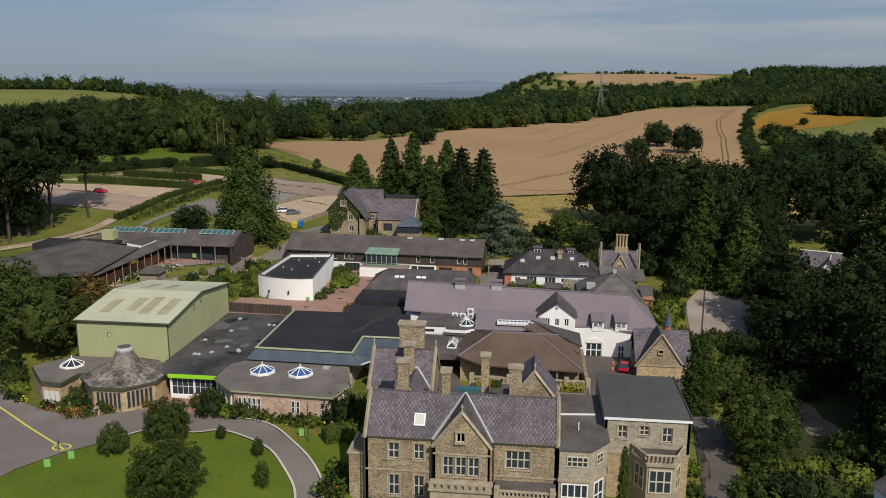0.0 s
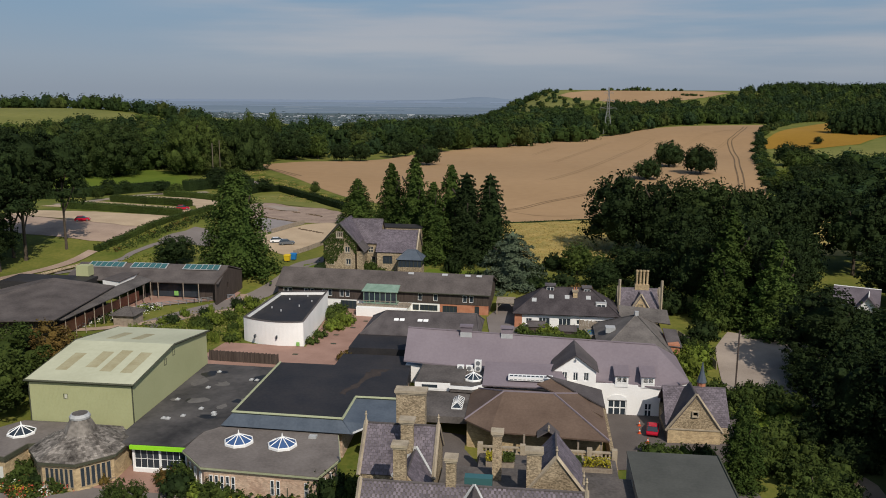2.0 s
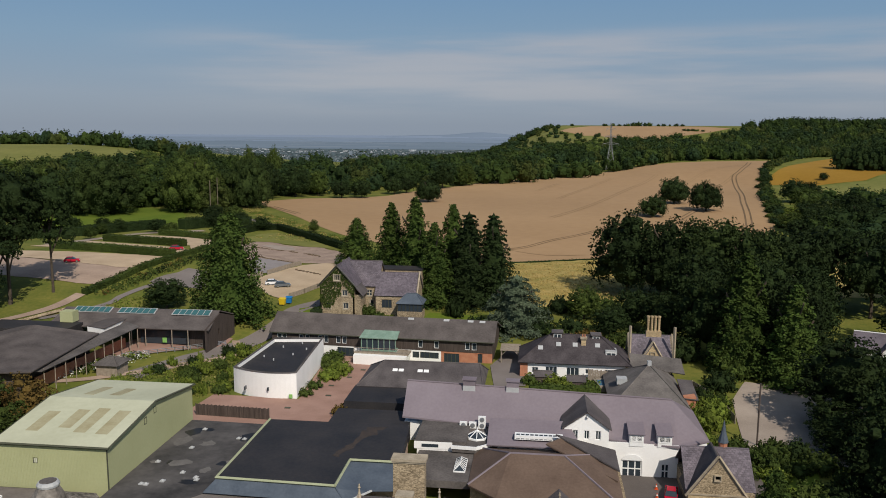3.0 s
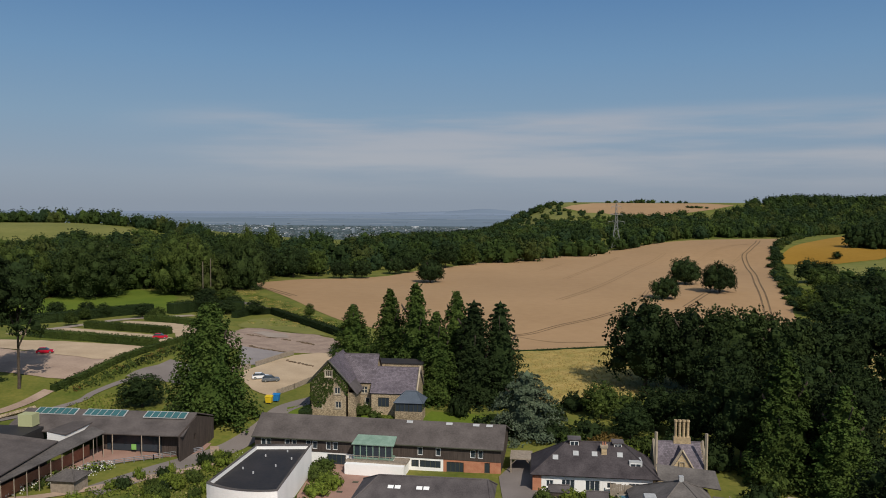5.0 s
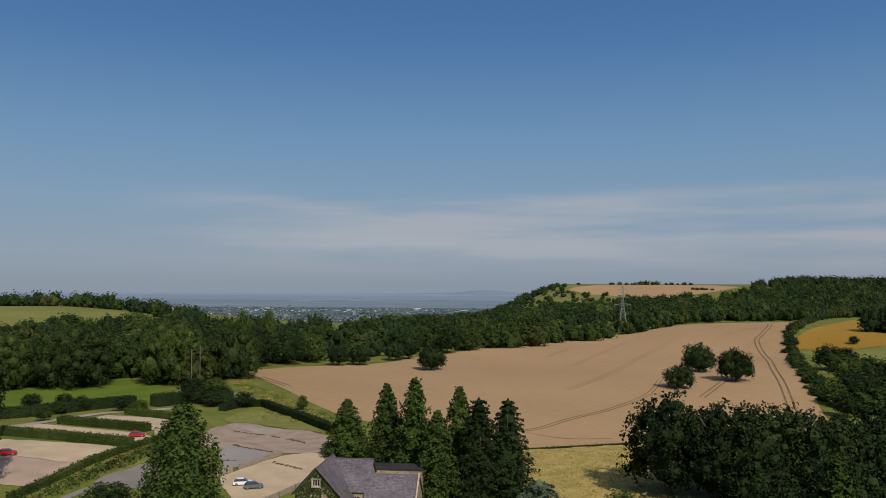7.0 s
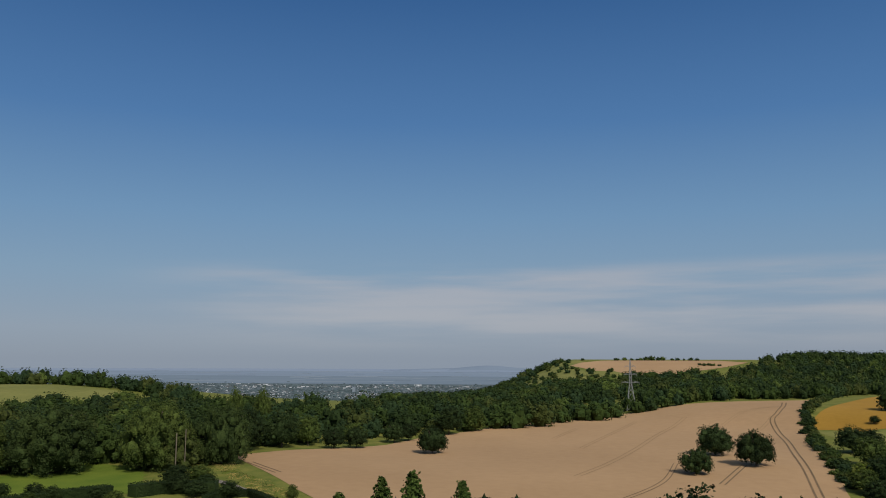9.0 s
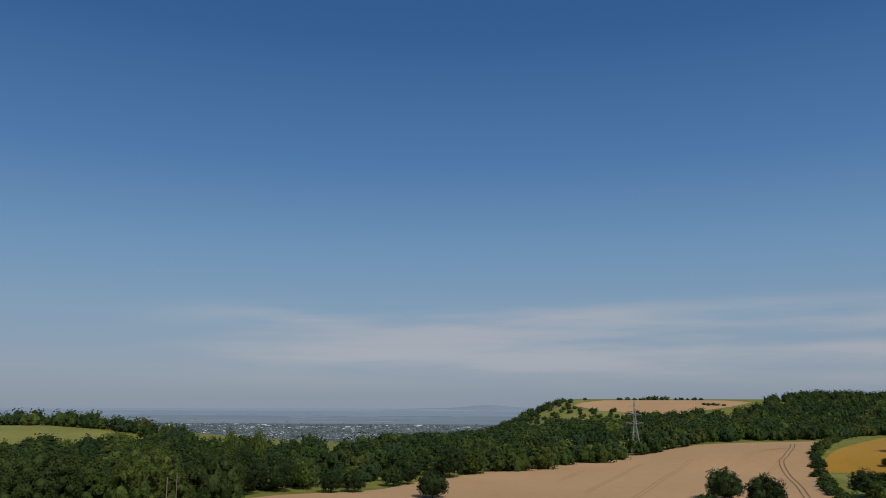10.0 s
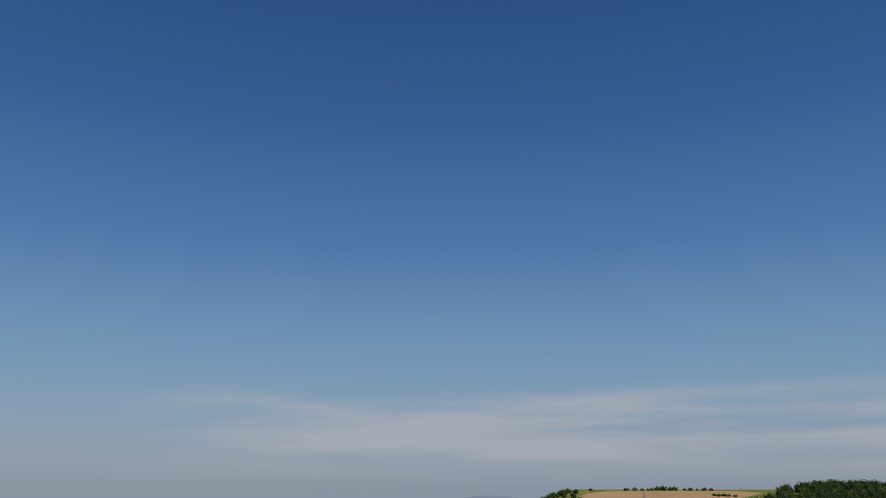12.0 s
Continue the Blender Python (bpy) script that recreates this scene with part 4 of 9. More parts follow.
for x, y, zt, w, d, h, lab in ((-15.5, 105.2, 11.2, 3.4, 1.3, 6.0, "broad weathered limestone chimney stack"), (-14.2, 89.6, 11.5, 1.25, 0.9, 5.0, "limestone chimney stack on the link roof"),
                               (-14.5, 96.0, 11.4, 1.3, 0.9, 4.0, "limestone chimney stack behind the link roof"), (-9.0, 88.6, 10.9, 0.95, 0.95, 4.0, "square limestone chimney stack on the main ridge"),
                               (-5.0, 98.5, 9.5, 1.0, 0.9, 7.0, "tall slim limestone chimney stack"), (-1.0, 93.2, 10.0, 1.5, 0.9, 6.0, "limestone chimney stack beside the rear gable")):
    chimney("chimney_stack", pose(x, y, zt - h), w, d, h, lab)

# ---- canted bay block and the flat-roofed block beside the manor ----
bayb = thing("bay_block", pose(4.1, 84.0, -4.8), "two-storey grey ashlar bay block with a dark flat roof", "building")
prof = [(0.1, 0), (3.6, 0), (5.6, 2.6), (5.6, 16), (0.1, 16)]
part("wall", prism(prof, -2, 8.5), ASHLAR, bayb)
part("flat_roof", prism([(0.0, -0.2), (3.75, -0.2), (5.8, 2.5), (5.8, 16), (0.0, 16)], 8.5, 8.7), GREYFELT, bayb, "dark grey felt flat roof")
part("string_course", prism([(0.0, -0.15), (3.7, -0.15), (5.75, 2.55), (5.75, 4), (0.0, 4)], 4.7, 5.0), DRESSED, bayb)
window(bayb, pose(0.9, -0.16, 6.55), 2.4, 1.25, 4, 2, frame_mat=MULLION, bar=0.12)
window(bayb, pose(0.4, -0.16, 1.2), 3.0, 3.3, 4, 2, frame_mat=WHITEPAINT, bar=0.14)
ang = math.degrees(math.atan2(2.6, 2.0))
window(bayb, pose(4.2, 0.68, 6.55, 0, 0, ang) @ pose(0, -0.16, 0), 1.3, 1.25, 2, 2, frame_mat=MULLION, bar=0.12)
window(bayb, pose(4.0, 0.45, 1.2, 0, 0, ang) @ pose(0, -0.16, 0), 1.9, 3.3, 2, 2, frame_mat=WHITEPAINT, bar=0.14)
part("pipe", beam(bmesh.new(), (2.4, 5, 8.6), (2.4, 5, 9.7), 0.07, 6), WHITEPAINT, bayb)
part("roof_edge", boxes((0.3, 9.0, 8.7, 5.6, 9.2, 8.85)), WHITEPAINT, bayb, at=pose(0, 0, 0, 0, 0, 6))

gb = thing("flat_roofed_block", pose(9.6, 90, -4.8), "flat-roofed limestone block with green-grey roof and white drip edge", "building")
facade(gb, ASHLAR, pose(0, 0, 0), 9.8, 9.9, [(1.5, 7.55, 1.1, 1.6, 2, 2), (4.0, 8.0, 1.15, 1.2, 2, 2), (6.6, 7.25, 1.2, 1.85, 2, 2)], frame_mat=MULLION, surround=0.14, bar=0.12)
part("lower_wall", boxes((0.02, -0.05, -2, 9.78, -0.002, 5.6)), STONE_Y, gb, "honey stone lower wall")
wall(gb, "wall", ASHLAR, pose(9.8, 0, 0, 0, 0, 90), 14.2, 9.9, ())
wall(gb, "wall", ASHLAR, pose(0, 14.2, 0, 0, 0, -90), 14.2, 9.9, ())
wall(gb, "wall", ASHLAR, pose(9.8, 14.2, 0, 0, 0, 180), 9.8, 9.9, ())
part("flat_roof", boxes((-0.1, -0.12, 9.9, 9.95, 14.3, 10.08)), GREENROOF, gb, "green-grey membrane flat roof")
part("roof_edge", boxes((-0.12, -0.2, 9.86, 9.97, -0.121, 10.16)), WHITEPAINT, gb)
part("roof_edge", boxes((9.951, -0.1, 9.86, 10.12, 14.3, 10.2)), DARKTRIM, gb)
part("string_course", boxes((-0.05, -0.16, 5.6, 9.85, -0.002, 5.85)), DRESSED, gb)
bp = [(3.2, -0.06), (4.6, -3.0), (7.9, -3.0), (9.2, -0.06)]
gbay = part("canted_bay", prism([(3.5, -0.06), (4.7, -2.7), (7.8, -2.7), (9.0, -0.06)], -2, 6.4), DRESSED, gb, "canted stone bay with carved parapet")
part("cornice", prism(bp, 5.6, 5.9), DRESSED, gbay)
part("bay_roof", prism([(3.6, -0.06), (4.8, -2.55), (7.7, -2.55), (8.9, -0.06)], 6.4, 6.45), GREYFELT, gbay)
bm = bmesh.new()
for (x0, y0), (x1, y1) in zip(bp, bp[1:]):
    n = int(math.hypot(x1 - x0, y1 - y0) / 0.45)
    for k in range(n):
        u = (k + 0.5) / n
        cx, cy = x0 + (x1 - x0) * u, y0 + (y1 - y0) * u
        box(bm, cx - 0.12, cy - 0.12, 6.4, cx + 0.12, cy + 0.12, 6.95)
    beam(bm, (x0, y0, 7.0), (x1, y1, 7.0), 0.16, 4)
part("parapet", bm, DRESSED, gbay, "pierced stone parapet")
window(gbay, pose(4.95, -2.86, 2.2), 2.6, 2.9, 3, 2, frame_mat=MULLION, bar=0.15)
for x0, y0, a in ((3.65, -0.4, -65), (7.95, -2.4, 65)):
    window(gbay, pose(x0, y0, 2.2, 0, 0, a) @ pose(0.1, -0.16, 0), 1.9, 2.9, 2, 2, frame_mat=MULLION, bar=0.15)

# ---- terrace behind the manor ----
ter = thing("roof_terrace", pose(-9, 101.5, -1.2), "flat roof terrace edged by a stone balustrade", "terrace")
part("deck", boxes((1, -2, -6, 18.5, 15, 0)), GREYFELT, ter)
bm = bmesh.new()
for k in range(34):
    box(bm, 1.2 + k * 0.5, 14.2, 0, 1.4 + k * 0.5, 14.4, 0.75)
part("baluster", bm, DRESSED, ter)
part("rail", boxes((0.9, 14.1, 0.75, 18.3, 14.5, 0.95), (0.9, 14.05, -0.1, 18.3, 14.55, 0.12)), DRESSED, ter)
for x in (1.0, 6.6, 11.0, 15.2, 18.4):
    part("pier", boxes((x - 0.35, 13.95, -1.5, x + 0.35, 14.65, 1.35)), DRESSED, ter)
for x0, x1 in ((2.0, 5.6), (7.4, 10.4), (13, 17.8)):
    pl = thing("planter", pose(-9 + x0, 111.6, -1.2), "long timber trough planter on the terrace", "planter", "terrace planters")
    part("trough", boxes((0, 0, 0, x1 - x0, 1.5, 0.6)), OAK, pl)
    part("soil", boxes((0.1, 0.1, 0.6, x1 - x0 - 0.1, 1.4, 0.62)), SOIL, pl)

drape("terrace_paving", [(-14.2, 103), (-8.1, 103), (-8.1, 117), (-10.6, 121.5), (-10.6, 126), (-14.2, 126)], YARDTAR, 0.2, "worn stone paving beside the hall", "pavement")

# ---- brown hipped hall ----
hall = thing("hipped_hall", pose(-10.3, 118.2, -4.9), "low stone hall under a broad brown hipped tile roof", "building")
part("wall", boxes((3.7, 2.6, -1, 18.6, 16.4, 5.2)), STONE_Y, hall)
part("verandah_floor", boxes((3.8, 0.2, -1, 18.4, 2.58, 0.3)), PAVING, hall)
for x in (4.2, 8.0, 11.6, 15.2, 18.2):
    part("post", boxes((x - 0.12, 0.4, 0.3, x + 0.12, 0.64, 5.2)), OAK, hall)
part("end_wall", boxes((-0.1, 4.6, -1, 3.69, 16.3, 5.2)), STONE_Y, hall, "honey stone end wall")
RL, RR = (4.9, 8.2, 8.3), (12.0, 8.2, 8.3)
for outline in ([(-0.4, 4.2, 5.35), (3.4, 1.0, 5.2), (19.2, -0.3, 5.25), RR, RL], [(19.2, -0.3, 5.25), (19.2, 17.0, 5.3), RR], [(19.2, 17.0, 5.3), (-0.4, 17.0, 5.3), RL, RR], [(-0.4, 17.0, 5.3), (-0.4, 4.2, 5.35), RL]):
    part("roof", slab(outline, 0.22), BROWNROOF, hall, "broad brown tiled slope")
for a, b in (((-0.4, 4.2, 5.4), RL), ((19.2, -0.3, 5.3), RR), ((19.2, 17.0, 5.3), RR), ((-0.4, 17.0, 5.3), RL), (RL, RR)):
    part("ridge", beam(bmesh.new(), a, b, 0.14, 6), LILAC, hall)
for sx in (-1, 1):
    part("gablet_roof", slab([(11.2, -0.6, 6.35), (11.2, 2.4, 6.35), (11.2 + sx * 1.5, 1.0, 5.6), (11.2 + sx * 1.5, -0.6, 5.35)], 0.12), SLATE_G, hall)
finial(hall, 11.2, -0.6, 6.35, 0.9)
part("rear_roof", slab([(9.6, 13.0, 7.9), (18.9, 7.0, 5.7), (19.2, 15.0, 5.8), (12.0, 15.5, 8.0)], 0.2), BROWNROOF, hall)
part("rear_roof", slab([(11.0, 15.6, 8.35), (19.4, 9.8, 5.9), (19.4, 17.0, 5.9)], 0.2), SLATE_G, hall)
part("boundary_wall", boxes((19.6, -4.0, -1, 20.1, 17.0, 3.0)), STONE, hall)

# ---- long white wing with lilac slate roof ----
wing = thing("white_wing", pose(2.0, 138.5, -4.5), "white rendered wing under a long lilac slate roof", "building")
part("roof", slab([(-24.5, 3.2, 6.6), (0.2, 1.3, 5.75), (16.4, -0.35, 5.2), (21.0, 1.6, 5.6), (16.3, 7.1, 9.7), (-24.6, 8.9, 10.5)], 0.25), LILAC, wing)
part("roof", slab([(-24.6, 8.9, 10.5), (16.3, 7.1, 9.7), (21.0, 15, 5.4), (-24.6, 16, 5.6)], 0.25), LILAC, wing)
part("roof", slab([(21.0, 1.6, 5.6), (21.0, 15, 5.4), (16.3, 7.1, 9.7)], 0.25), LILAC, wing)
part("ridge", beam(bmesh.new(), (-24.6, 8.9, 10.55), (16.3, 7.1, 9.75), 0.14, 6), LILAC, wing)
part("wall", boxes((-24.3, 3.9, -2, 0, 14.6, 5.6)), WHITE, wing)
part("wall", boxes((16.2, 1.2, -2, 20.6, 14.6, 5.2)), WHITE, wing)
facade(wing, WHITE, pose(6.4, 0, 0), 10.0, 5.3, [(2.0, 0.1, 2.9, 2.6, 3, 2), (7.6, 0.1, 1.2, 2.3, 2, 2)], bar=0.17)
part("wall", boxes((6.5, 0.32, -2, 16.4, 8, 5.0)), DARKTRIM, wing)
part("arch_head", prism([(2.9 * 0.5 * math.cos(a) , 0.9 * math.sin(a)) for a in [math.pi * k / 10 for k in range(11)]], 0, 0.1), WHITEPAINT, wing, at=pose(9.85, -0.03, 2.75, 90, 0, 0))
facade(wing, WHITE, pose(0.0, -0.4, 0), 6.4, 7.6, [(1.2, 5.7, 0.75, 1.35, 2, 1), (2.85, 5.7, 0.75, 1.35, 2, 1), (4.5, 5.7, 0.75, 1.35, 2, 1)], gable=2.2)
part("wall", boxes((0.02, -0.1, -2, 0.3, 5, 7.6), (6.1, -0.1, -2, 6.38, 5, 7.6)), WHITE, wing)
for sx in (-1, 1):
    part("roof", slab([(3.2 + sx * 3.6, -0.75, 7.4), (3.2 + sx * 3.6, 4.3, 7.4), (3.2, 7.2, 10.0), (3.2, -0.75, 10.0)], 0.18), SLATE_G, wing)
part("lamp", lathe([(0.16, 0), (0.2, 0.15), (0.1, 0.3)], 8), METAL, wing, at=pose(3.2, -0.6, 9.0))
for x in (9.4, 13.4):
    dm = part("dormer", boxes((x, -0.1, 4.9, x + 2.0, 2.9, 6.75)), WHITEPAINT, wing, "small white dormer")
    part("dormer_roof", slab([(x - 0.2, -0.4, 6.82), (x + 2.2, -0.4, 6.82), (x + 2.2, 3.0, 7.5), (x - 0.2, 3.0, 7.5)], 0.12), LILAC, dm)
    window(dm, pose(x + 0.15, -0.22, 5.6), 1.7, 1.0, 2, 1, bar=0.14)
for x in (-15.6, -8.8):
    vt = part("roof_vent", boxes((x, 7.7, 9.6, x + 1.9, 9.0, 11.3)), LILAC, wing, "square ridge ventilator")
    part("vent_face", boxes((x - 0.02, 7.5, 9.6, x + 1.92, 7.68, 10.4)), LEAD, vt)
    part("vent_cap", boxes((x - 0.15, 7.5, 11.3, x + 2.05, 9.15, 11.45)), LILAC, vt)

# ---- low flat roofs between hall and wing ----
lowr = thing("link_building", pose(-19.5, 131.5, -4.5), "low white link building with grey felt and lead roofs", "building")
part("wall", boxes((0.5, 1.9, -1, 24, 9.2, 5.0)), WHITE, lowr)
part("flat_roof", boxes((0.2, 2.0, 5.0, 7.6, 10, 6.2)), GREYFELT, lowr)
part("fascia", boxes((0.1, 1.85, 5.0, 5.6, 1.99, 6.05)), WHITE, lowr, "white rendered upstand with a slit window")
part("slit_window", boxes((1.2, 1.8, 5.3, 3.6, 1.84, 5.75)), GLASS, lowr)
part("flat_roof", prism([(5.6, 1.2), (9.0, 1.0), (12.0, 3.6), (12.0, 9.6), (5.6, 9.6)], 5.0, 5.8), GREYFELT, lowr)
part("fascia", prism([(5.5, 1.1), (9.05, 0.88), (12.12, 3.55), (12.0, 3.75), (9.0, 1.1), (5.6, 1.3)], 5.5, 5.95), WHITEPAINT, lowr)
part("flat_roof", boxes((0.9, -8, 3.8, 9.2, 1.84, 4.8)), GREYFELT, lowr)
part("roof", slab([(10.5, 2.0, 6.0), (24.0, 2.0, 6.0), (22.0, 8.5, 7.6), (10.5, 8.5, 7.6)], 0.2), LILAC, lowr)
lant = part("lantern_rooflight", boxes((14.4, 3.0, 6.6, 21.2, 4.4, 7.15)), WHITEPAINT, lowr, "long white-framed ridge rooflight")
for k in range(10):
    part("pane", slab([(14.65 + k * 0.65, 2.95, 6.75), (15.15 + k * 0.65, 2.95, 6.75), (15.15 + k * 0.65, 3.5, 7.3), (14.65 + k * 0.65, 3.5, 7.3)], 0.04), GLASS, lant)
roofl = part("ridged_rooflight", boxes((6.5, -5.2, 4.8, 8.1, -1.0, 4.98)), WHITEPAINT, lowr, "small ridged rooflight with white bars")
for sx in (-1, 1):
    part("pane", slab([(7.3 + sx * 0.74, -5.1, 5.0), (7.3 + sx * 0.74, -1.1, 5.0), (7.3, -1.8, 5.55), (7.3, -4.4, 5.55)], 0.04), GLASS, roofl)
    for k in range(7):
        q = k / 6
        part("bar", beam(bmesh.new(), (7.3 + sx * 0.76, -5.1 + 4.0 * q, 5.0), (7.3, -4.4 + 2.6 * q, 5.6), 0.05), WHITEPAINT, roofl)
for y0, y1 in ((-5.1, -4.4), (-1.1, -1.8)):
    part("pane", slab([(6.56, y0, 5.0), (8.04, y0, 5.0), (7.3, y1, 5.55)], 0.04), GLASS, roofl)
part("ridge_bar", beam(bmesh.new(), (7.3, -4.4, 5.6), (7.3, -1.8, 5.6), 0.06), WHITEPAINT, roofl)
dome_light(-10.6, 136.6, 1.32, 1.5, GLASS)
for x, dz in ((-13.5, 0), (-12.1, 0), (-10.7, 0.0), (-10.7, 0.95)):
    ac = thing("air_conditioner", pose(x, 140.0, 1.32 + dz), "boxy white air conditioning unit on the flat roof", "air conditioner", "roof plant")
    part("case", boxes((0, 0, 0, 1.1, 0.5, 0.9)), WHITEPAINT, ac)
    part("fan_grille", lathe([(0.36, 0), (0.36, 0.04), (0.1, 0.06)], 14), METAL, ac, at=pose(0.55, -0.005, 0.45, 90, 0, 0))

# ---- sage green sports shed ----
shed = thing("sports_shed", pose(-69.6, 113.6, -2.6), "large sage green metal-clad sports shed with pale roof", "building")
SW, SDp, SE, SR = 14.9, 24.9, 9.4, 11.05
wall(shed, "wall", SHEDWALL, pose(0, 0, 0), SW, SE, ((4.9, 6.7, 0.7, 0.8),), 0.2)
window(shed, pose(4.9, 0.0, 6.7), 0.7, 0.8, 1, 1, frame_mat=DARKTRIM, glass=BLIND)
for x in (0.0, SW - 0.2):
    bm = bmesh.new()
    f = [bm.verts.new(p) for p in ((x, 0.2, -2), (x, SDp, -2), (x, SDp, SE), (x, 12.4, SR - 0.1), (x, 0.2, SE))]
    g = [bm.verts.new(p + Vector((0.2, 0, 0))) for p in [v.co for v in f]]
    bm.faces.new(f)
    bm.faces.new(g[::-1])
    for i in range(5):
        bm.faces.new((f[i], f[(i + 1) % 5], g[(i + 1) % 5], g[i]))
    part("side_wall", bm, SHEDWALL, shed)

part("wall", boxes((0.2, SDp - 0.2, -2, SW - 0.2, SDp, SE)), SHEDWALL, shed)
for y in (9.6, 12.4):
    window(shed, pose(SW + 0.09, y, 8.6 if y < 10 else 9.2, 0, 0, 90), 0.75, 0.95, 1, 1, frame_mat=DARKTRIM, glass=GLASS)
for a, b in (((0, SE), (12.4, SR)), ((12.4, SR), (SDp, SE))):
    part("roof", slab([(-0.3, a[0] - (0.3 if a[0] == 0 else 0), a[1]), (SW + 0.3, a[0] - (0.3 if a[0] == 0 else 0), a[1]), (SW + 0.3, b[0] + (0.3 if b[0] > 20 else 0), b[1]), (-0.3, b[0] + (0.3 if b[0] > 20 else 0), b[1])], 0.14), SHEDROOF, shed, "pale green sheet roof")
bm = bmesh.new()
for x in (-0.36, SW + 0.36):
    beam(bm, (x, -0.3, SE - 0.1), (x, 12.4, SR - 0.05), 0.16)
    beam(bm, (x, 12.4, SR - 0.05), (x, SDp + 0.3, SE - 0.1), 0.16)
beam(bm, (-0.4, -0.4, SE - 0.1), (SW + 0.4, -0.4, SE - 0.1), 0.17)
part("gutter_trim", bm, DARKTRIM, shed, "dark gutter and verge trim")
for x in (-0.05, SW - 0.12):
    part("corner_trim", boxes((x, -0.05, -2, x + 0.17, -0.001, SE)), DARKTRIM, shed)
sl1, sl2 = (SR - SE) / 12.4, (SR - SE) / 12.5
for x, y0, y1 in ((2.2, 2.5, 8.2), (6.0, 4.0, 9.0), (8.6, 3.0, 9.6), (11.7, 2.6, 9.2)):
    part("rooflight_sheet", slab([(x, y0, SE + sl1 * y0 + 0.03), (x + 1.7, y0, SE + sl1 * y0 + 0.03), (x + 1.7, y1, SE + sl1 * y1 + 0.03), (x, y1, SE + sl1 * y1 + 0.03)], 0.02), SHEDLIGHT, shed, "algae-stained rooflight sheet")
for x, y0, y1 in ((3.4, 14.5, 20), (7.2, 14.8, 19.6)):
    part("rooflight_sheet", slab([(x, y0, SR - sl2 * (y0 - 12.4) + 0.03), (x + 1.6, y0, SR - sl2 * (y0 - 12.4) + 0.03), (x + 1.6, y1, SR - sl2 * (y1 - 12.4) + 0.03), (x, y1, SR - sl2 * (y1 - 12.4) + 0.03)], 0.02), SHEDLIGHT, shed)
bm = bmesh.new()
for k in range(74):
    x = 0.1 + k * 0.2
    box(bm, x, -0.022, 0, x + 0.05, -0.001, SE - 0.3)
part("cladding_ribs", bm, SHEDWALL, shed)

# ---- flat roofs, pavilion and octagon ----
hub = thing("sports_hub", pose(-42, 107, -2.8), "single-storey pavilion range with felt flat roofs and a lime green fascia", "building")
part("flat_roof", prism([(-12.6, 0.2), (-3.0, 0.0), (-2.2, 5), (0.4, 8.2), (0.6, 30.6), (-12.6, 31.0)], 3.7, 4.1), WETFELT, hub, "stained grey felt flat roof with small vents")
part("wall", prism([(-12.4, 4.4), (-3.2, 4.2), (0, 8.4), (0, 30.2), (-12.4, 30.6)], -2, 3.7), PINKSTONE, hub)
part("lime_fascia", boxes((-9.9, -0.35, 3.55, -2.5, -0.05, 4.05)), LIME, hub, "lime green entrance fascia")
facade(hub, WHITEPAINT, pose(-9.9, 0.3, 0), 7.3, 3.5, [(0.25, 0.75, 3.3, 2.5, 4, 2), (3.75, 0.75, 3.3, 2.5, 4, 2)], thick=0.2, frame_mat=WHITEPAINT, bar=0.05)
PUDDLE = mat("dried_puddle_stain", (0.105, 0.098, 0.092), (0.155, 0.145, 0.135), 0.5, 3.0, 0.9, 0.1)
WETMARK = mat("damp_dark_felt", (0.014, 0.014, 0.015), (0.030, 0.029, 0.028), 0.5, 3.0, 0.35, 0.1)
srng = random.Random(14)
for k in range(13):
    cx, cy, w, d = -11.5 + 10.6 * srng.random(), 6.5 + 23 * srng.random(), 0.5 + 1.3 * srng.random(), 0.4 + 1.5 * srng.random()
    ring = [(cx + w * math.cos(a) * (0.6 + 0.6 * srng.random()), cy + d * math.sin(a) * (0.6 + 0.6 * srng.random())) for a in [math.pi * q / 6 for q in range(12)]]
    part("roof_stain", prism(ring, 4.102, 4.105 + 0.001 * k), WETMARK if k % 2 else PUDDLE, hub, "damp dark patch on felt" if k % 2 else "pale dried puddle mark on felt")
rng = random.Random(4)
for k in range(11):
    x, y = -53.2 + rng.random() * 10.2, 113 + rng.random() * 23
    vn = thing("roof_vent", pose(x, y, 1.3), "small pale domed roof vent on grey felt", "roof vent", "roof vents")
    part("curb", boxes((-0.3, -0.3, 0, 0.3, 0.3, 0.12)), LEAD, vn)
    part("cap", lathe([(0.24, 0.12), (0.2, 0.22), (0.1, 0.28)], 8), LEAD, vn)
pav = thing("pavilion", pose(-35, 101, -2.8), "canted stone pavilion with grey felt roof and two rooflights", "building")
pv = [(-9.6, 5.2), (-5.6, 1.2), (9.0, 0.4), (10.4, 5.4), (8.2, 13.4), (-7.2, 14.4), (-9.4, 11.0)]
part("wall", prism([(x * 0.965, 0.45 + y * 0.965) for x, y in pv], -2, 3.75), PINKSTONE, pav, "pinkish stone wall")
part("flat_roof", prism(pv, 3.95, 4.05), PAVFELT, pav)
part("eaves_band", prism([(x * 1.012, -0.05 + y * 1.012) for x, y in pv], 3.7, 3.94), OLIVETRIM, pav, "olive eaves band")
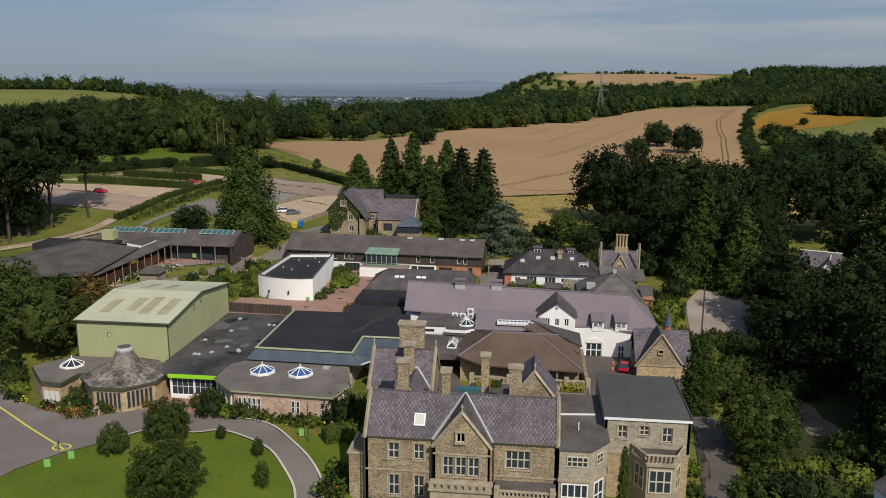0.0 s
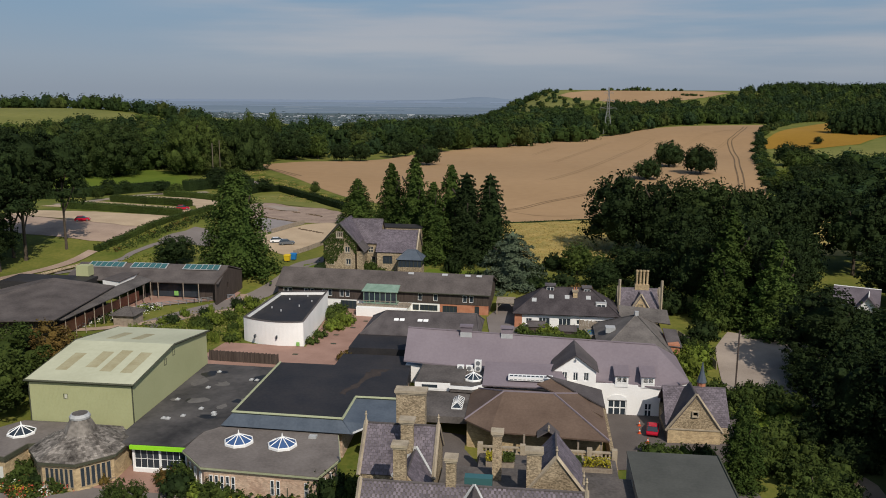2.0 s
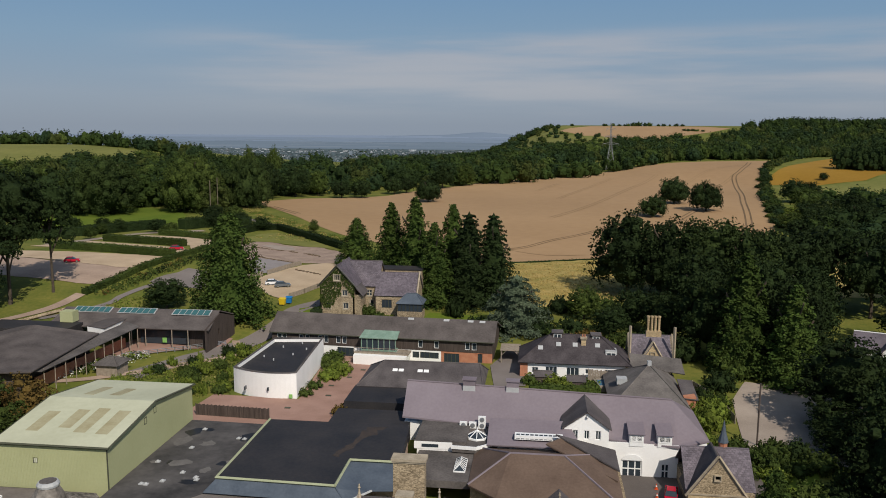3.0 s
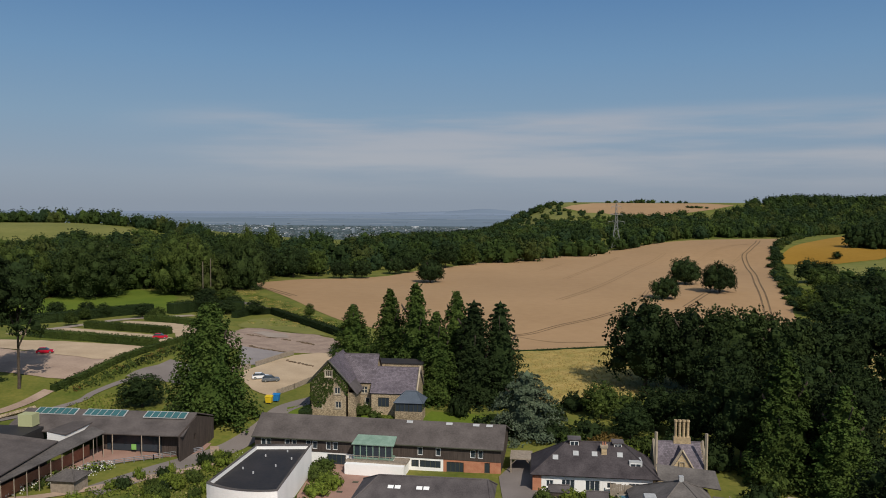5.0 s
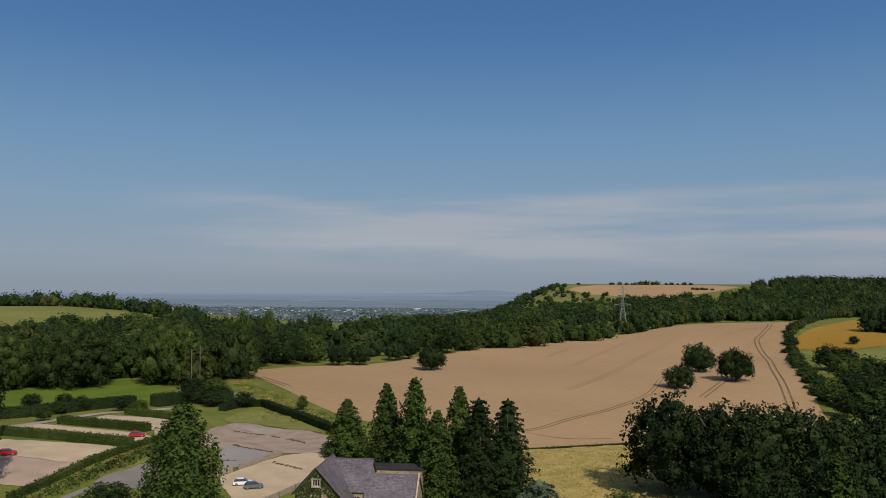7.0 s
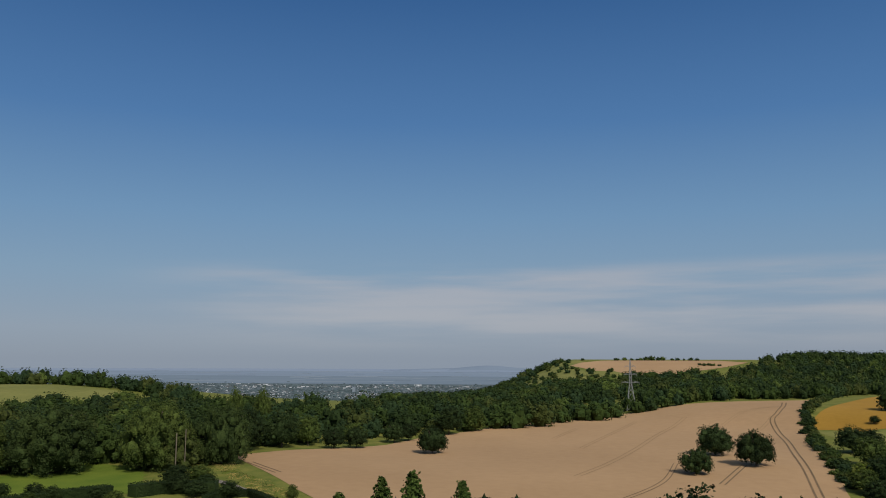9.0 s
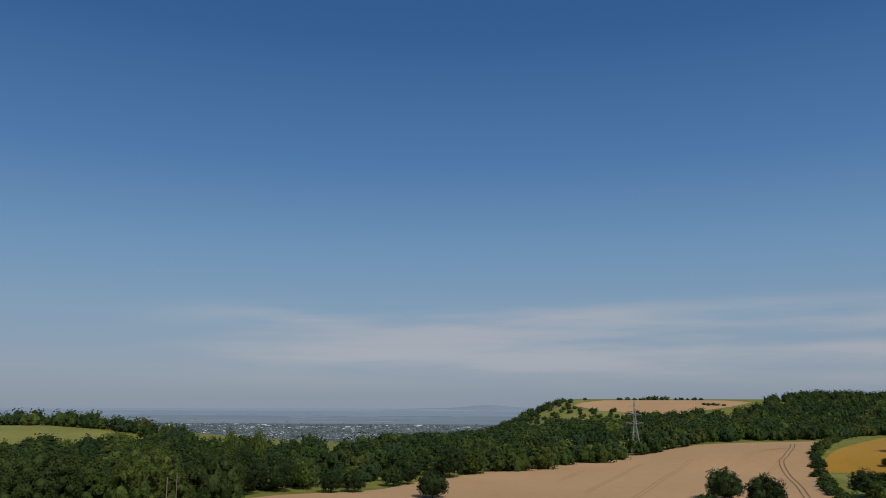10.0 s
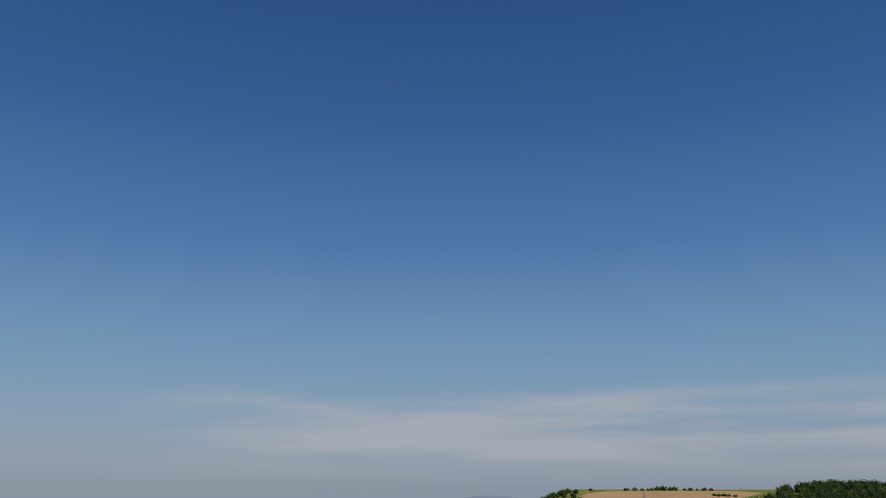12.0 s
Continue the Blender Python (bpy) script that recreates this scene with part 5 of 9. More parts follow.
for (xa, ya), (xb, yb), us in ((pv[0], pv[1], (0.2, 0.5, 0.8)), (pv[1], pv[2], (0.05, 0.10, 0.15, 0.2, 0.25, 0.6, 0.65, 0.9)), (pv[2], pv[3], (0.3, 0.6))):
    a = math.degrees(math.atan2(yb - ya, xb - xa))
    for u in us:
        window(pav, pose(xa * 0.965 + (xb - xa) * 0.965 * u, 0.45 + ya * 0.965 + (yb - ya) * 0.965 * u, 1.0, 0, 0, a) @ pose(0, -0.19, 0), 0.45, 1.9, 1, 2, frame_mat=WHITEPAINT, bar=0.05)
dome_light(-38.5, 109.4, 1.35, 1.8)
dome_light(-32.7, 109.2, 1.35, 1.8)
part("roof_hatch", boxes((5.0, 10.6, 4.06, 6.0, 11.4, 4.35)), LEAD, pav)
dkr = thing("studio_roof", pose(-41.4, 115, -2.6), "raised studio with dark membrane flat roof and olive edging", "building")
dk = [(0, 0), (15.2, -0.5), (15.2, 7.4), (21.9, 7.4), (21.0, 20.6), (0, 20.6)]
part("flat_roof", prism(dk, 4.2, 5.55), DARKFELT, dkr, "dark membrane flat roof")
part("wall", prism([(x * 0.98 + 0.2, y * 0.98 + 0.2) for x, y in dk], -2, 4.2), PINKSTONE, dkr)
bm = bmesh.new()
for (x0, y0), (x1, y1) in zip(dk, dk[1:4] + [(21.9, 7.4)]):
    if (x0, y0) != (x1, y1):
        beam(bm, (x0, y0, 5.58), (x1, y1, 5.58), 0.2, 4)
beam(bm, (0, 0, 5.58), (0, 20.6, 5.58), 0.2, 4)
part("roof_edge", bm, OLIVETRIM, dkr, "olive roof edge")
part("lead_slope", slab([(-1.2, -1.4, 4.15), (16.8, -2.0, 4.15), (15.2, -0.6, 5.4), (0, -0.1, 5.4)], 0.1), BLUELEAD, dkr, "blue-grey lead slope")
part("lead_slope", slab([(16.8, -2.0, 4.15), (19.2, 1.5, 4.2), (15.3, 7.4, 5.4), (15.3, -0.6, 5.4)], 0.1), BLUELEAD, dkr)
part("lead_slope", slab([(19.2, 1.5, 4.2), (23.5, 2.2, 4.2), (22.0, 7.3, 5.4), (15.3, 7.3, 5.4)], 0.1), BLUELEAD, dkr)
part("lead_gutter", beam(bmesh.new(), (16.9, -2.0, 4.3), (19.3, 1.4, 4.3), 0.18), LEAD, dkr)
RUST = mat("rusty_stain", (0.066, 0.050, 0.040), (0.035, 0.031, 0.030), 0.6, 3.0, 0.8, 0.1)
part("roof_stain", prism(ragged([(12.6, 8.4), (13.6, 8.2), (16.4, 16.2), (17.8, 19.6), (15.0, 19.4), (14.6, 15.8)], 0.5, 12, 0.9), 5.552, 5.556), RUST, dkr, "rusty brown stain across the membrane")
part("low_roof", boxes((7.5, 20.6, 0, 20, 32, 3.6)), DARKFELT, dkr, "lower dark flat roof")
part("wall", boxes((0.2, 20.61, -1, 7.4, 20.9, 4)), PINKSTONE, dkr)
octa = thing("octagon_lodge", pose(-58.4, 107, -2.8), "octagonal stone lodge with weathered shingle roof and central louvre", "building")
op = [(6.3 * math.cos(a), 6.3 * math.sin(a)) for a in [math.radians(22.5 + 45 * k) for k in range(8)]]
part("wall", prism([(x * 0.92, y * 0.92) for x, y in op], -2, 3.6), STONE_Y, octa)
part("eaves_band", prism(op, 3.45, 3.75), DARKTRIM, octa)
SHING = mat("weathered_shingle", (0.050, 0.043, 0.037), (0.30, 0.27, 0.235), 0.45, 2.2, 0.9, 0.6, island=0.45, fine_mix=0.45)
for k in range(8):
    a, b = op[k], op[(k + 1) % 8]
    q = lambda p, r, z: (p[0] / 6.3 * r, p[1] / 6.3 * r, z)
    part("roof", slab([q(a, 6.25, 3.8), q(b, 6.25, 3.8), q(b, 2.1, 5.6), q(a, 2.1, 5.6)], 0.15), SHING, octa)
    slates(octa, [q(a, 6.25, 3.8), q(b, 6.25, 3.8), q(b, 2.1, 5.6), q(a, 2.1, 5.6)], SHING, 0.4, 0.35, "shingling")
    part("roof", slab([q(a, 2.15, 5.6), q(b, 2.15, 5.6), q(b, 1.15, 7.4), q(a, 1.15, 7.4)], 0.15), SHING, octa)
part("louvre_cap", lathe([(1.25, 7.35), (1.3, 7.6), (1.1, 7.9), (0.9, 7.95)], 12), LEAD, octa)
part("cap_top", lathe([(0.98, 7.94), (0.8, 8.0), (0.02, 8.02)], 12), GREYFELT, octa, "dark cap of the louvre")
for (xa, ya), (xb, yb) in ((op[4], op[5]), (op[5], op[6]), (op[6], op[7])):
    a = math.degrees(math.atan2(yb - ya, xb - xa))
    if ya > -3:
        continue
    for k in range(6):
        u = 0.1 + k * 0.14
        window(octa, pose(xa * 0.92 + (xb - xa) * 0.92 * u, ya * 0.92 + (yb - ya) * 0.92 * u, 0.5, 0, 0, a) @ pose(0, -0.16, 0), 0.5, 2.5, 1, 1, frame_mat=DRESSED, bar=0.05)
lodge2 = thing("low_lodge", pose(-69.5, 107, -2.8), "low cream-walled lodge with dark-edged felt roof", "building")
lp = [(-4.4, 1.0), (0.6, -4.7), (3.8, -5.0), (4.3, -0.9), (8.0, 0), (7, 6.3), (-0.8, 6.2)]
part("wall", prism([(x * 0.95, y * 0.95) for x, y in lp], -2, 3.4), STONE_Y, lodge2)
part("fascia", prism(lp, 3.2, 3.75), DARKTRIM, lodge2)
part("flat_roof", prism([(x * 0.96, y * 0.96) for x, y in lp], 3.75, 3.82), PAVFELT, lodge2)
for k in range(3):
    part("door", boxes((1.0 + k * 0.85, -4.72, -0.5, 1.75 + k * 0.85, -4.6, 2.4)), BLIND, lodge2, "pale panelled door")
dome_light(-68.0, 109.0, 1.05, 1.7, GLASS)

# ---- curved white building ----
curved = thing("curved_white_building", pose(-50, 166, -1.5), "white rendered building with a curved front and dark flat roof", "building")
front = [(-6.2 + 12.2 * u, -8.0 - 1.6 * math.sin(math.pi * u) ** 0.8 + (1.4 * (1 - u)) - 0.6 * u) for u in [k / 14 for k in range(15)]]
outl = front + [(4.4, 15.5), (-5.4, 14)]
part("wall", prism([(x * 0.99, y * 0.99) for x, y in outl], -1.5, 4.0), WHITE, curved)
part("flat_roof", prism([(x * 0.94, y * 0.95) for x, y in outl], 4.0, 4.06), DARKFELT, curved, "dark membrane flat roof")


def upstand(outline, k0, k1, z0, z1):
    """A closed kerb that follows an outline, from scale k0 to k1 and from z0 to z1."""
    bm = bmesh.new()
    loops = [[bm.verts.new((x * k, y * k, z)) for x, y in outline] for k, z in ((k0, z0), (k0, z1), (k1, z1), (k1, z0))]
    n = len(outline)
    for a, b in zip(loops, loops[1:] + loops[:1]):
        for i in range(n):
            bm.faces.new((a[i], a[(i + 1) % n], b[(i + 1) % n], b[i]))
    return bm


part("parapet", upstand(outl, 1.0, 0.95, -1.5, 4.72), WHITE, curved, "white rendered parapet round the roof")
part("capping", upstand(outl, 1.008, 0.942, 4.724, 4.80), GREYFELT, curved, "grey parapet capping")
for x, y in ((-3.5, 2), (-1, 0), (1.5, 4), (-2, 9), (1, 12), (3, 8)):
    part("roof_vent", lathe([(0.14, 4.2), (0.14, 4.55), (0.05, 4.6)], 8), LEAD, curved, at=pose(x, y, 0))
part("sign", boxes((4.8, -9.35, 0.3, 5.4, -9.2, 1.0)), SIGNGREEN, curved, "small green sign")
for x in (-3.2, 1.0):
    part("slit_window", boxes((x, -9.75, 1.6, x + 0.25, -9.0, 2.2)), GLASS, curved)

# ---- long timber-clad block ----
longb = thing("timber_block", pose(-58.36, 187.1, -2.3, 0, 0, -3.2), "long two-storey block with dark timber upper wall and white base", "building")
LL = 47.2
ups = [(x, 3.15, 0.95, 1.5, 1, 1) for x in (1.2, 2.3, 6.0, 7.4, 10.2, 11.5, 14.2, 15.5, 31.8, 35.2, 41.6, 43.0)]
wall(longb, "upper_wall", TIMBER, pose(0, 0, 0), LL, 5.15, [(w[0], w[1], w[2], w[3]) for w in ups], 0.25, low=-2.6, label="dark timber boarding")
for x, z, w, h, c, r in ups:
    window(longb, pose(x, 0.02, z), w, h, c, r)
lows = [(14.4, 0.0, 3.6, 2.3, 4, 1), (30.6, 0.9, 1.4, 1.3, 2, 1), (32.2, 0.9, 3.9, 1.3, 4, 1), (37.2, 0.3, 3.2, 1.9, 4, 1), (44.2, 0.5, 1.0, 1.9, 1, 1)]
wall(longb, "lower_wall", WHITE, pose(0, 0.08, 0), 36.6, 2.55, [w[:4] for w in lows if w[0] < 36], 0.25, low=2)
wall(longb, "lower_wall", BRICK, pose(36.6, 0.08, 0), LL - 36.6, 2.55, [(w[0] - 36.6, *w[1:4]) for w in lows if w[0] > 36], 0.25, low=2)
for x, z, w, h, c, r in lows:
    window(longb, pose(x, 0.1, z), w, h, c, r, frame_mat=DARKTRIM)
for k in range(78):
    part("batten", boxes((0.05 + k * 0.6, -0.03, 4.75, 0.12 + k * 0.6, -0.001, 5.1)), TIMBER, longb)
for at, ln in ((pose(LL, 0.3, 0, 0, 0, 90), 12.5), (pose(0, 12.8, 0, 0, 0, -90), 12.5)):
    wall(longb, "end_wall", TIMBER, at, ln, 5.0, (), 0.25, gable=2.4)
wall(longb, "wall", TIMBER, pose(LL, 13.0, 0, 0, 0, 180), LL, 5.3, ())
part("roof", slab([(-0.5, -0.5, 5.05), (LL + 0.5, -0.5, 5.05), (LL + 0.5, 4.7, 8.35), (-0.5, 4.7, 8.35)], 0.22), BARNROOF, longb, "weathered dark sheet roof")
part("roof", slab([(-0.5, 4.7, 8.35), (LL + 0.5, 4.7, 8.35), (LL + 0.5, 13.6, 5.2), (-0.5, 13.6, 5.2)], 0.22), BARNROOF, longb)
part("gutter", boxes((-0.5, -0.62, 4.9, LL + 0.5, -0.5, 5.03)), DARKTRIM, longb)
for x in (28.8, 36.4, 41.5, 44.0):
    part("rooflight", slab([(x, 4.0, 7.97), (x + 1.2, 4.0, 7.97), (x + 1.2, 4.5, 8.28), (x, 4.5, 8.28)], 0.05), LEAD, longb)
can = part("glazed_bay", boxes((20.2, -2.2, 2.5, 27.6, -0.02, 2.8)), COPPER, longb, "projecting glazed bay with verdigris copper roof")
part("copper_roof", slab([(19.9, -2.5, 5.3), (27.9, -2.5, 5.3), (27.7, 0.9, 6.15), (20.2, 0.9, 6.15)], 0.16), COPPER, can, "verdigris copper roof")
bm = bmesh.new()
for k in range(7):
    box(bm, 20.2 + k * 1.2, -2.2, 2.8, 20.36 + k * 1.2, -2.04, 5.2)
for k in range(5):
    box(bm, 20.4 + k * 1.55, -2.3, 5.0, 20.46 + k * 1.55, -2.21, 5.15)
part("mullion", bm, COPPER, can)
part("pane", boxes((20.3, -2.1, 2.8, 27.5, -2.07, 5.12)), GLASS, can)
part("balcony", boxes((19.0, -3.4, 2.2, 30.4, -2.21, 2.45), (27.7, -2.2, 2.2, 30.4, -0.1, 2.45)), OAK, longb, "timber balcony")
bm = bmesh.new()
for k in range(12):
    beam(bm, (19.1 + k * 1.02, -3.3, 2.45), (19.1 + k * 1.02, -3.3, 3.4), 0.04)
beam(bm, (19.0, -3.3, 3.4), (30.4, -3.3, 3.4), 0.05)
part("railing", bm, OAK, longb)
part("lower_bay", boxes((19.2, -4.6, -1.5, 30.2, -0.02, 2.18)), WHITE, longb, "white rendered lower bay")
porchr = thing("timber_shelter", pose(-9.6, 184.6, -2.0), "open timber shelter at the end of the timber block", "shelter")
part("roof", boxes((0, 0, 3.0, 4, 5, 3.2)), OAK, porchr)
for x, y in ((0.2, 0.2), (3.8, 0.2), (0.2, 4.8), (3.8, 4.8)):
    part("post", boxes((x - 0.1, y - 0.1, -1, x + 0.1, y + 0.1, 2.99)), OAK, porchr)
for a, b in (((0.2, 0.2, 2.0), (1.2, 0.2, 2.95)), ((3.8, 0.2, 2.0), (2.8, 0.2, 2.95))):
    part("brace", beam(bmesh.new(), a, b, 0.07), OAK, porchr)

annex = thing("grey_roofed_annex", pose(-33.0, 157.6, -1.6), "low annex with a hipped grey slate roof and four rooflights", "building")
part("wall", boxes((0.4, 0.4, -1, 21.2, 11.6, 3.0)), BRICK, annex)
hip_roof(annex, 0.2, 21.4, 0.2, 11.8, 3.0, 5.9, 3.6, 20.8, SLATE_G, 0.5, 0.2)
for x in (5.4, 6.5, 9.9, 11.0):
    part("rooflight", slab([(x, 2.9, 4.45), (x + 0.9, 2.9, 4.45), (x + 0.9, 4.1, 5.05), (x, 4.1, 5.05)], 0.08), WHITEPAINT, annex, "white framed rooflight")
part("dark_roof", boxes((-0.6, -8, -1, 10, 0.2, 2.9)), DARKFELT, annex, "dark flat roof")

# ---- timber barns round the terrace ----
barn = thing("timber_barn", pose(-84.5, 176.6, 1.4), "single-storey dark timber barn with sheet roof and glazed rooflights", "building")
part("wall", boxes((0, 2.2, -1, 16, 12.8, 4.0)), TIMBER, barn)
wall(barn, "end_wall", TIMBER, pose(16.0, 0.0, 0, 0, 0, 86), 13.0, 3.9, ((5.2, 1.6, 0.8, 1.2),), gable=2.0)
part("roof", slab([(-18, -0.4, 3.8), (16.6, 0.0, 3.8), (15.8, 8.0, 6.1), (-18, 7.0, 6.1)], 0.2), BARNROOF, barn, "dark weathered sheet roof")
part("roof", slab([(-18, 7.0, 6.1), (15.8, 8.0, 6.1), (16.6, 14.2, 4.0), (-18, 14.0, 4.0)], 0.2), BARNROOF, barn)
for x in (-15.5, -5.6, 6.4):
    fr = part("rooflight_bank", slab([(x, 5.0, 5.62), (x + 8.2, 5.2, 5.6), (x + 8.0, 7.4, 6.25), (x, 7.1, 6.3)], 0.12), LEAD, barn, "bank of teal glass rooflights")
    for k in range(6):
        part("pane", slab([(x + 0.2 + k * 1.33, 5.15, 5.7), (x + 1.35 + k * 1.33, 5.15, 5.7), (x + 1.35 + k * 1.31, 7.0, 6.27), (x + 0.2 + k * 1.31, 7.0, 6.27)], 0.04), TEALGLASS, fr)
for x in (0.2, 3.2, 8.8, 12.2):
    part("post", beam(bmesh.new(), (x, -0.2, -0.5), (x, -0.2, 3.7), 0.11), OAK, barn)
part("glazed_front", boxes((1.0, 1.95, 0.2, 11.5, 2.1, 2.9)), GLASS, barn)
part("sign", boxes((6.1, 1.2, 0.6, 7.0, 1.3, 1.6)), SIGNGREEN, barn, "small green sign panel")
west = thing("west_barn", pose(-99, 141, 2.6, 0, 0, 0), "long dark-roofed timber barn with an open veranda", "building")
part("roof", slab([(-9, -2, 3.3), (14.6, 2.4, 3.4), (13.2, 26, 3.9), (1.5, 24, 5.6)], 0.2), BARNROOF, west, "broad dark sheet roof")
part("roof", slab([(-9, -2, 3.3), (1.5, 24, 5.6), (-6, 31, 3.4), (-14, 12, 2.9)], 0.2), BARNROOF, west)
part("wall", prism([(-8, 0), (10.5, 3.5), (11, 26), (-6, 28), (-12, 12)], -2, 3.1), TIMBER, west)
part("veranda_roof", slab([(10.5, 3.0, 3.1), (14.8, 5.0, 2.75), (17.2, 34.2, 3.3), (13.6, 36, 3.7)], 0.12), GREYFELT, west, "grey veranda roof")
for k in range(11):
    part("post", beam(bmesh.new(), (14.5 + k * 0.25, 6 + k * 2.75, -1.6), (14.5 + k * 0.25, 6 + k * 2.75, 2.9), 0.09), OAK, west)
part("brick_base", slab([(12, 7, 0.9), (13.9, 34, 0.9), (13.9, 34, -1.2), (12, 7, -1.2)], 0.2), BRICK, west)
clere = part("clerestory", prism([(7.3, 31.9), (11.6, 30.6), (12.0, 43.0), (9.0, 44.0)], 1.8, 3.5), WHITE, west, "white rendered clerestory under a dark roof")
part("clerestory_roof", prism([(7.0, 32.0), (11.75, 30.4), (12.15, 43.2), (8.8, 44.2)], 3.502, 3.66), BARNROOF, clere, "dark felt roof")
part("vent_box", boxes((-0.4, 35.0, 3.4, 2.4, 37.2, 5.6)), SHEDWALL, west, "sage green vent housing")
part("flat_roof", boxes((-14, 29, -1, 4, 36, 3.3)), DARKFELT, west, "dark flat roof")
part("green_lean_to", slab([(-14, -6, 2.0), (-3, -3, 2.4), (-5, 3, 3.4), (-11, 3, 3.3)], 0.15), SHEDROOF, west, "pale green lean-to roof")
kio = thing("garden_kiosk", pose(-79.6, 160, 0.8), "small shed with a grey pitched roof", "shed")
part("wall", boxes((-2, -2, -1, 2, 2, 2.2)), OAK, kio)
hip_roof(kio, -2.3, 2.3, -2.3, 2.3, 2.2, 3.3, -0.6, 0.6, GREYFELT, 0.2, 0.12)

# ---- stone cottage ----
cot = thing("stone_cottage", pose(-52.1, 203, 3.4), "old limestone cottage with slate roofs and ivy on its gable", "house")
facade(cot, STONE, pose(0, 0, 0), 8.0, 6.6, [(1.4, 1.0, 1.1, 1.3, 2, 1), (5.4, 1.0, 1.2, 1.4, 2, 1), (5.2, 4.0, 1.2, 1.4, 2, 1)], gable=4.4, **KW)
window(cot, pose(3.3, -0.12, 7.6), 1.4, 1.3, 3, 1, **KW)
for at, ln in ((pose(8.0, 0, 0, 0, 0, 90), 12), (pose(0, 12, 0, 0, 0, -90), 12)):
    wall(cot, "wall", STONE, at, ln, 6.6, ())
gable_roof(cot, 0, 8.0, 0.2, 12, 6.7, 11.0, SLATE_G, "y", 0.45, 0.2, laid=SLATE)
part("bargeboard", beam(beam(bmesh.new(), (-0.6, -0.4, 6.1), (4.0, -0.4, 11.1), 0.14), (4.0, -0.4, 11.1), (8.6, -0.4, 6.1), 0.14), DARKTRIM, cot)
part("swept_roof", slab([(8.0, -0.2, 6.7), (8.0, 5.6, 6.7), (10.2, 5.6, 4.2), (10.2, -0.2, 4.2)], 0.2), SLATE_G, cot, "slate roof sweeping down over the porch")
part("porch_wall", boxes((8.0, 0.5, -1, 9.6, 5.0, 4.2)), STONE, cot)
facade(cot, STONE, pose(8.0, 6.0, 0), 4.2, 5.6, [(1.6, 2.9, 1.3, 1.5, 2, 2), (2.4, 0.4, 1.0, 1.6, 1, 1)], **KW)
wall(cot, "wall", STONE, pose(12.2, 6, 0, 0, 0, 90), 10, 5.6, (), gable=4.8)
gable_roof(cot, 3.0, 12.2, 6.0, 16.0, 5.6, 10.5, SLATE_G, "x", 0.35, 0.2, laid=SLATE)
facade(cot, STONE, pose(12.2, 4.0, 0), 9.6, 3.8, [(1.4, 0.6, 2.4, 2.0, 3, 1)], frame_mat=DARKTRIM)
wall(cot, "wall", STONE, pose(21.8, 4.0, 0, 0, 0, 90), 9.6, 3.8, (), gable=4.4)
gable_roof(cot, 12.2, 21.8, 4.0, 13.6, 3.8, 8.2, SLATE, "x", 0.3, 0.2, laid=SLATE)
coping(cot, [(21.9, 3.7, 3.6), (21.9, 8.8, 8.5), (21.9, 13.9, 3.6)])
part("rear_block", boxes((11.0, 14.0, -1, 21.6, 19, 7.9)), STONE, cot)
part("flat_roof", boxes((10.8, 13.8, 7.9, 21.8, 19.2, 8.1)), DARKFELT, cot, "dark flat roof")
part("conservatory_base", boxes((18.0, 0.0, -1, 23.8, 3.9, 0.8)), STONE, cot)
part("conservatory_glass", boxes((18.1, 0.1, 0.8, 23.7, 3.9, 2.6)), GLASS, cot, "glazed conservatory")
hip_roof(cot, 18.0, 23.8, 0.0, 4.6, 2.6, 4.6, 20.0, 22.2, BLUELEAD, 0.25, 0.1)
for k in range(7):
    part("mullion", beam(bmesh.new(), (18.1 + k * 0.93, 0.05, 0.8), (18.1 + k * 0.93, 0.05, 2.6), 0.06), DARKTRIM, cot)

# ---- courtyard houses, hip barn and gothic lodge on the right ----
cy = thing("slate_cottages", pose(-5.4, 176.6, -1.7), "row of white cottages under a hipped slate roof with dormers", "house")
facade(cy, WHITE, pose(1.5, 0.4, 0), 18.6, 2.9, [(0.8, 0.6, 1.2, 1.2, 2, 1), (3.4, 0.2, 2.2, 1.8, 3, 1), (7.4, 0.2, 2.4, 1.8, 3, 1), (11.0, 0.8, 1.4, 1.0, 2, 1), (14.6, 0.8, 1.8, 1.0, 3, 1)])
part("wall", boxes((0.2, 0.72, -1, 20.6, 10, 2.9)), STONE_Y, cy)
part("end_wall", boxes((0.0, 0.3, -1, 1.48, 5, 2.9)), BRICK, cy)
hip_roof(cy, 0, 20.8, 0, 10.4, 2.9, 7.3, 6.0, 15.4, SLATE_D, 0.4, 0.2)
for x in (3.4, 6.9, 10.1, 14.4):
    z = 4.4 if x < 5 else 5.0
    vy = (z - 2.8) / 4.4 * 5.6
    part("rooflight", slab([(x, vy, 3.32 + vy * 0.79), (x + 0.95, vy, 3.32 + vy * 0.79), (x + 0.95, vy + 0.75, 3.91 + vy * 0.79), (x, vy + 0.75, 3.91 + vy * 0.79)], 0.1), LEAD, cy, "pale rooflight")
for x, y, z, w in ((6.2, 4.6, 6.9, 1.9), (13.8, 4.6, 6.6, 1.7)):
    d = part("dormer", boxes((x, y, z - 0.8, x + w, y + 1.6, z + 0.8)), TIMBER, cy, "slate-hung ridge dormer")
    window(d, pose(x + 0.2, y - 0.14, z - 0.3), w - 0.4, 0.9, 2, 1)
    part("dormer_roof", boxes((x - 0.2, y - 0.3, z + 0.8, x + w + 0.2, y + 2.2, z + 0.95)), SLATE_G, d)
d = part("dormer", boxes((16.3, 1.6, 3.2, 18.5, 4.2, 5.2)), LEAD, cy, "flat-topped dormer")
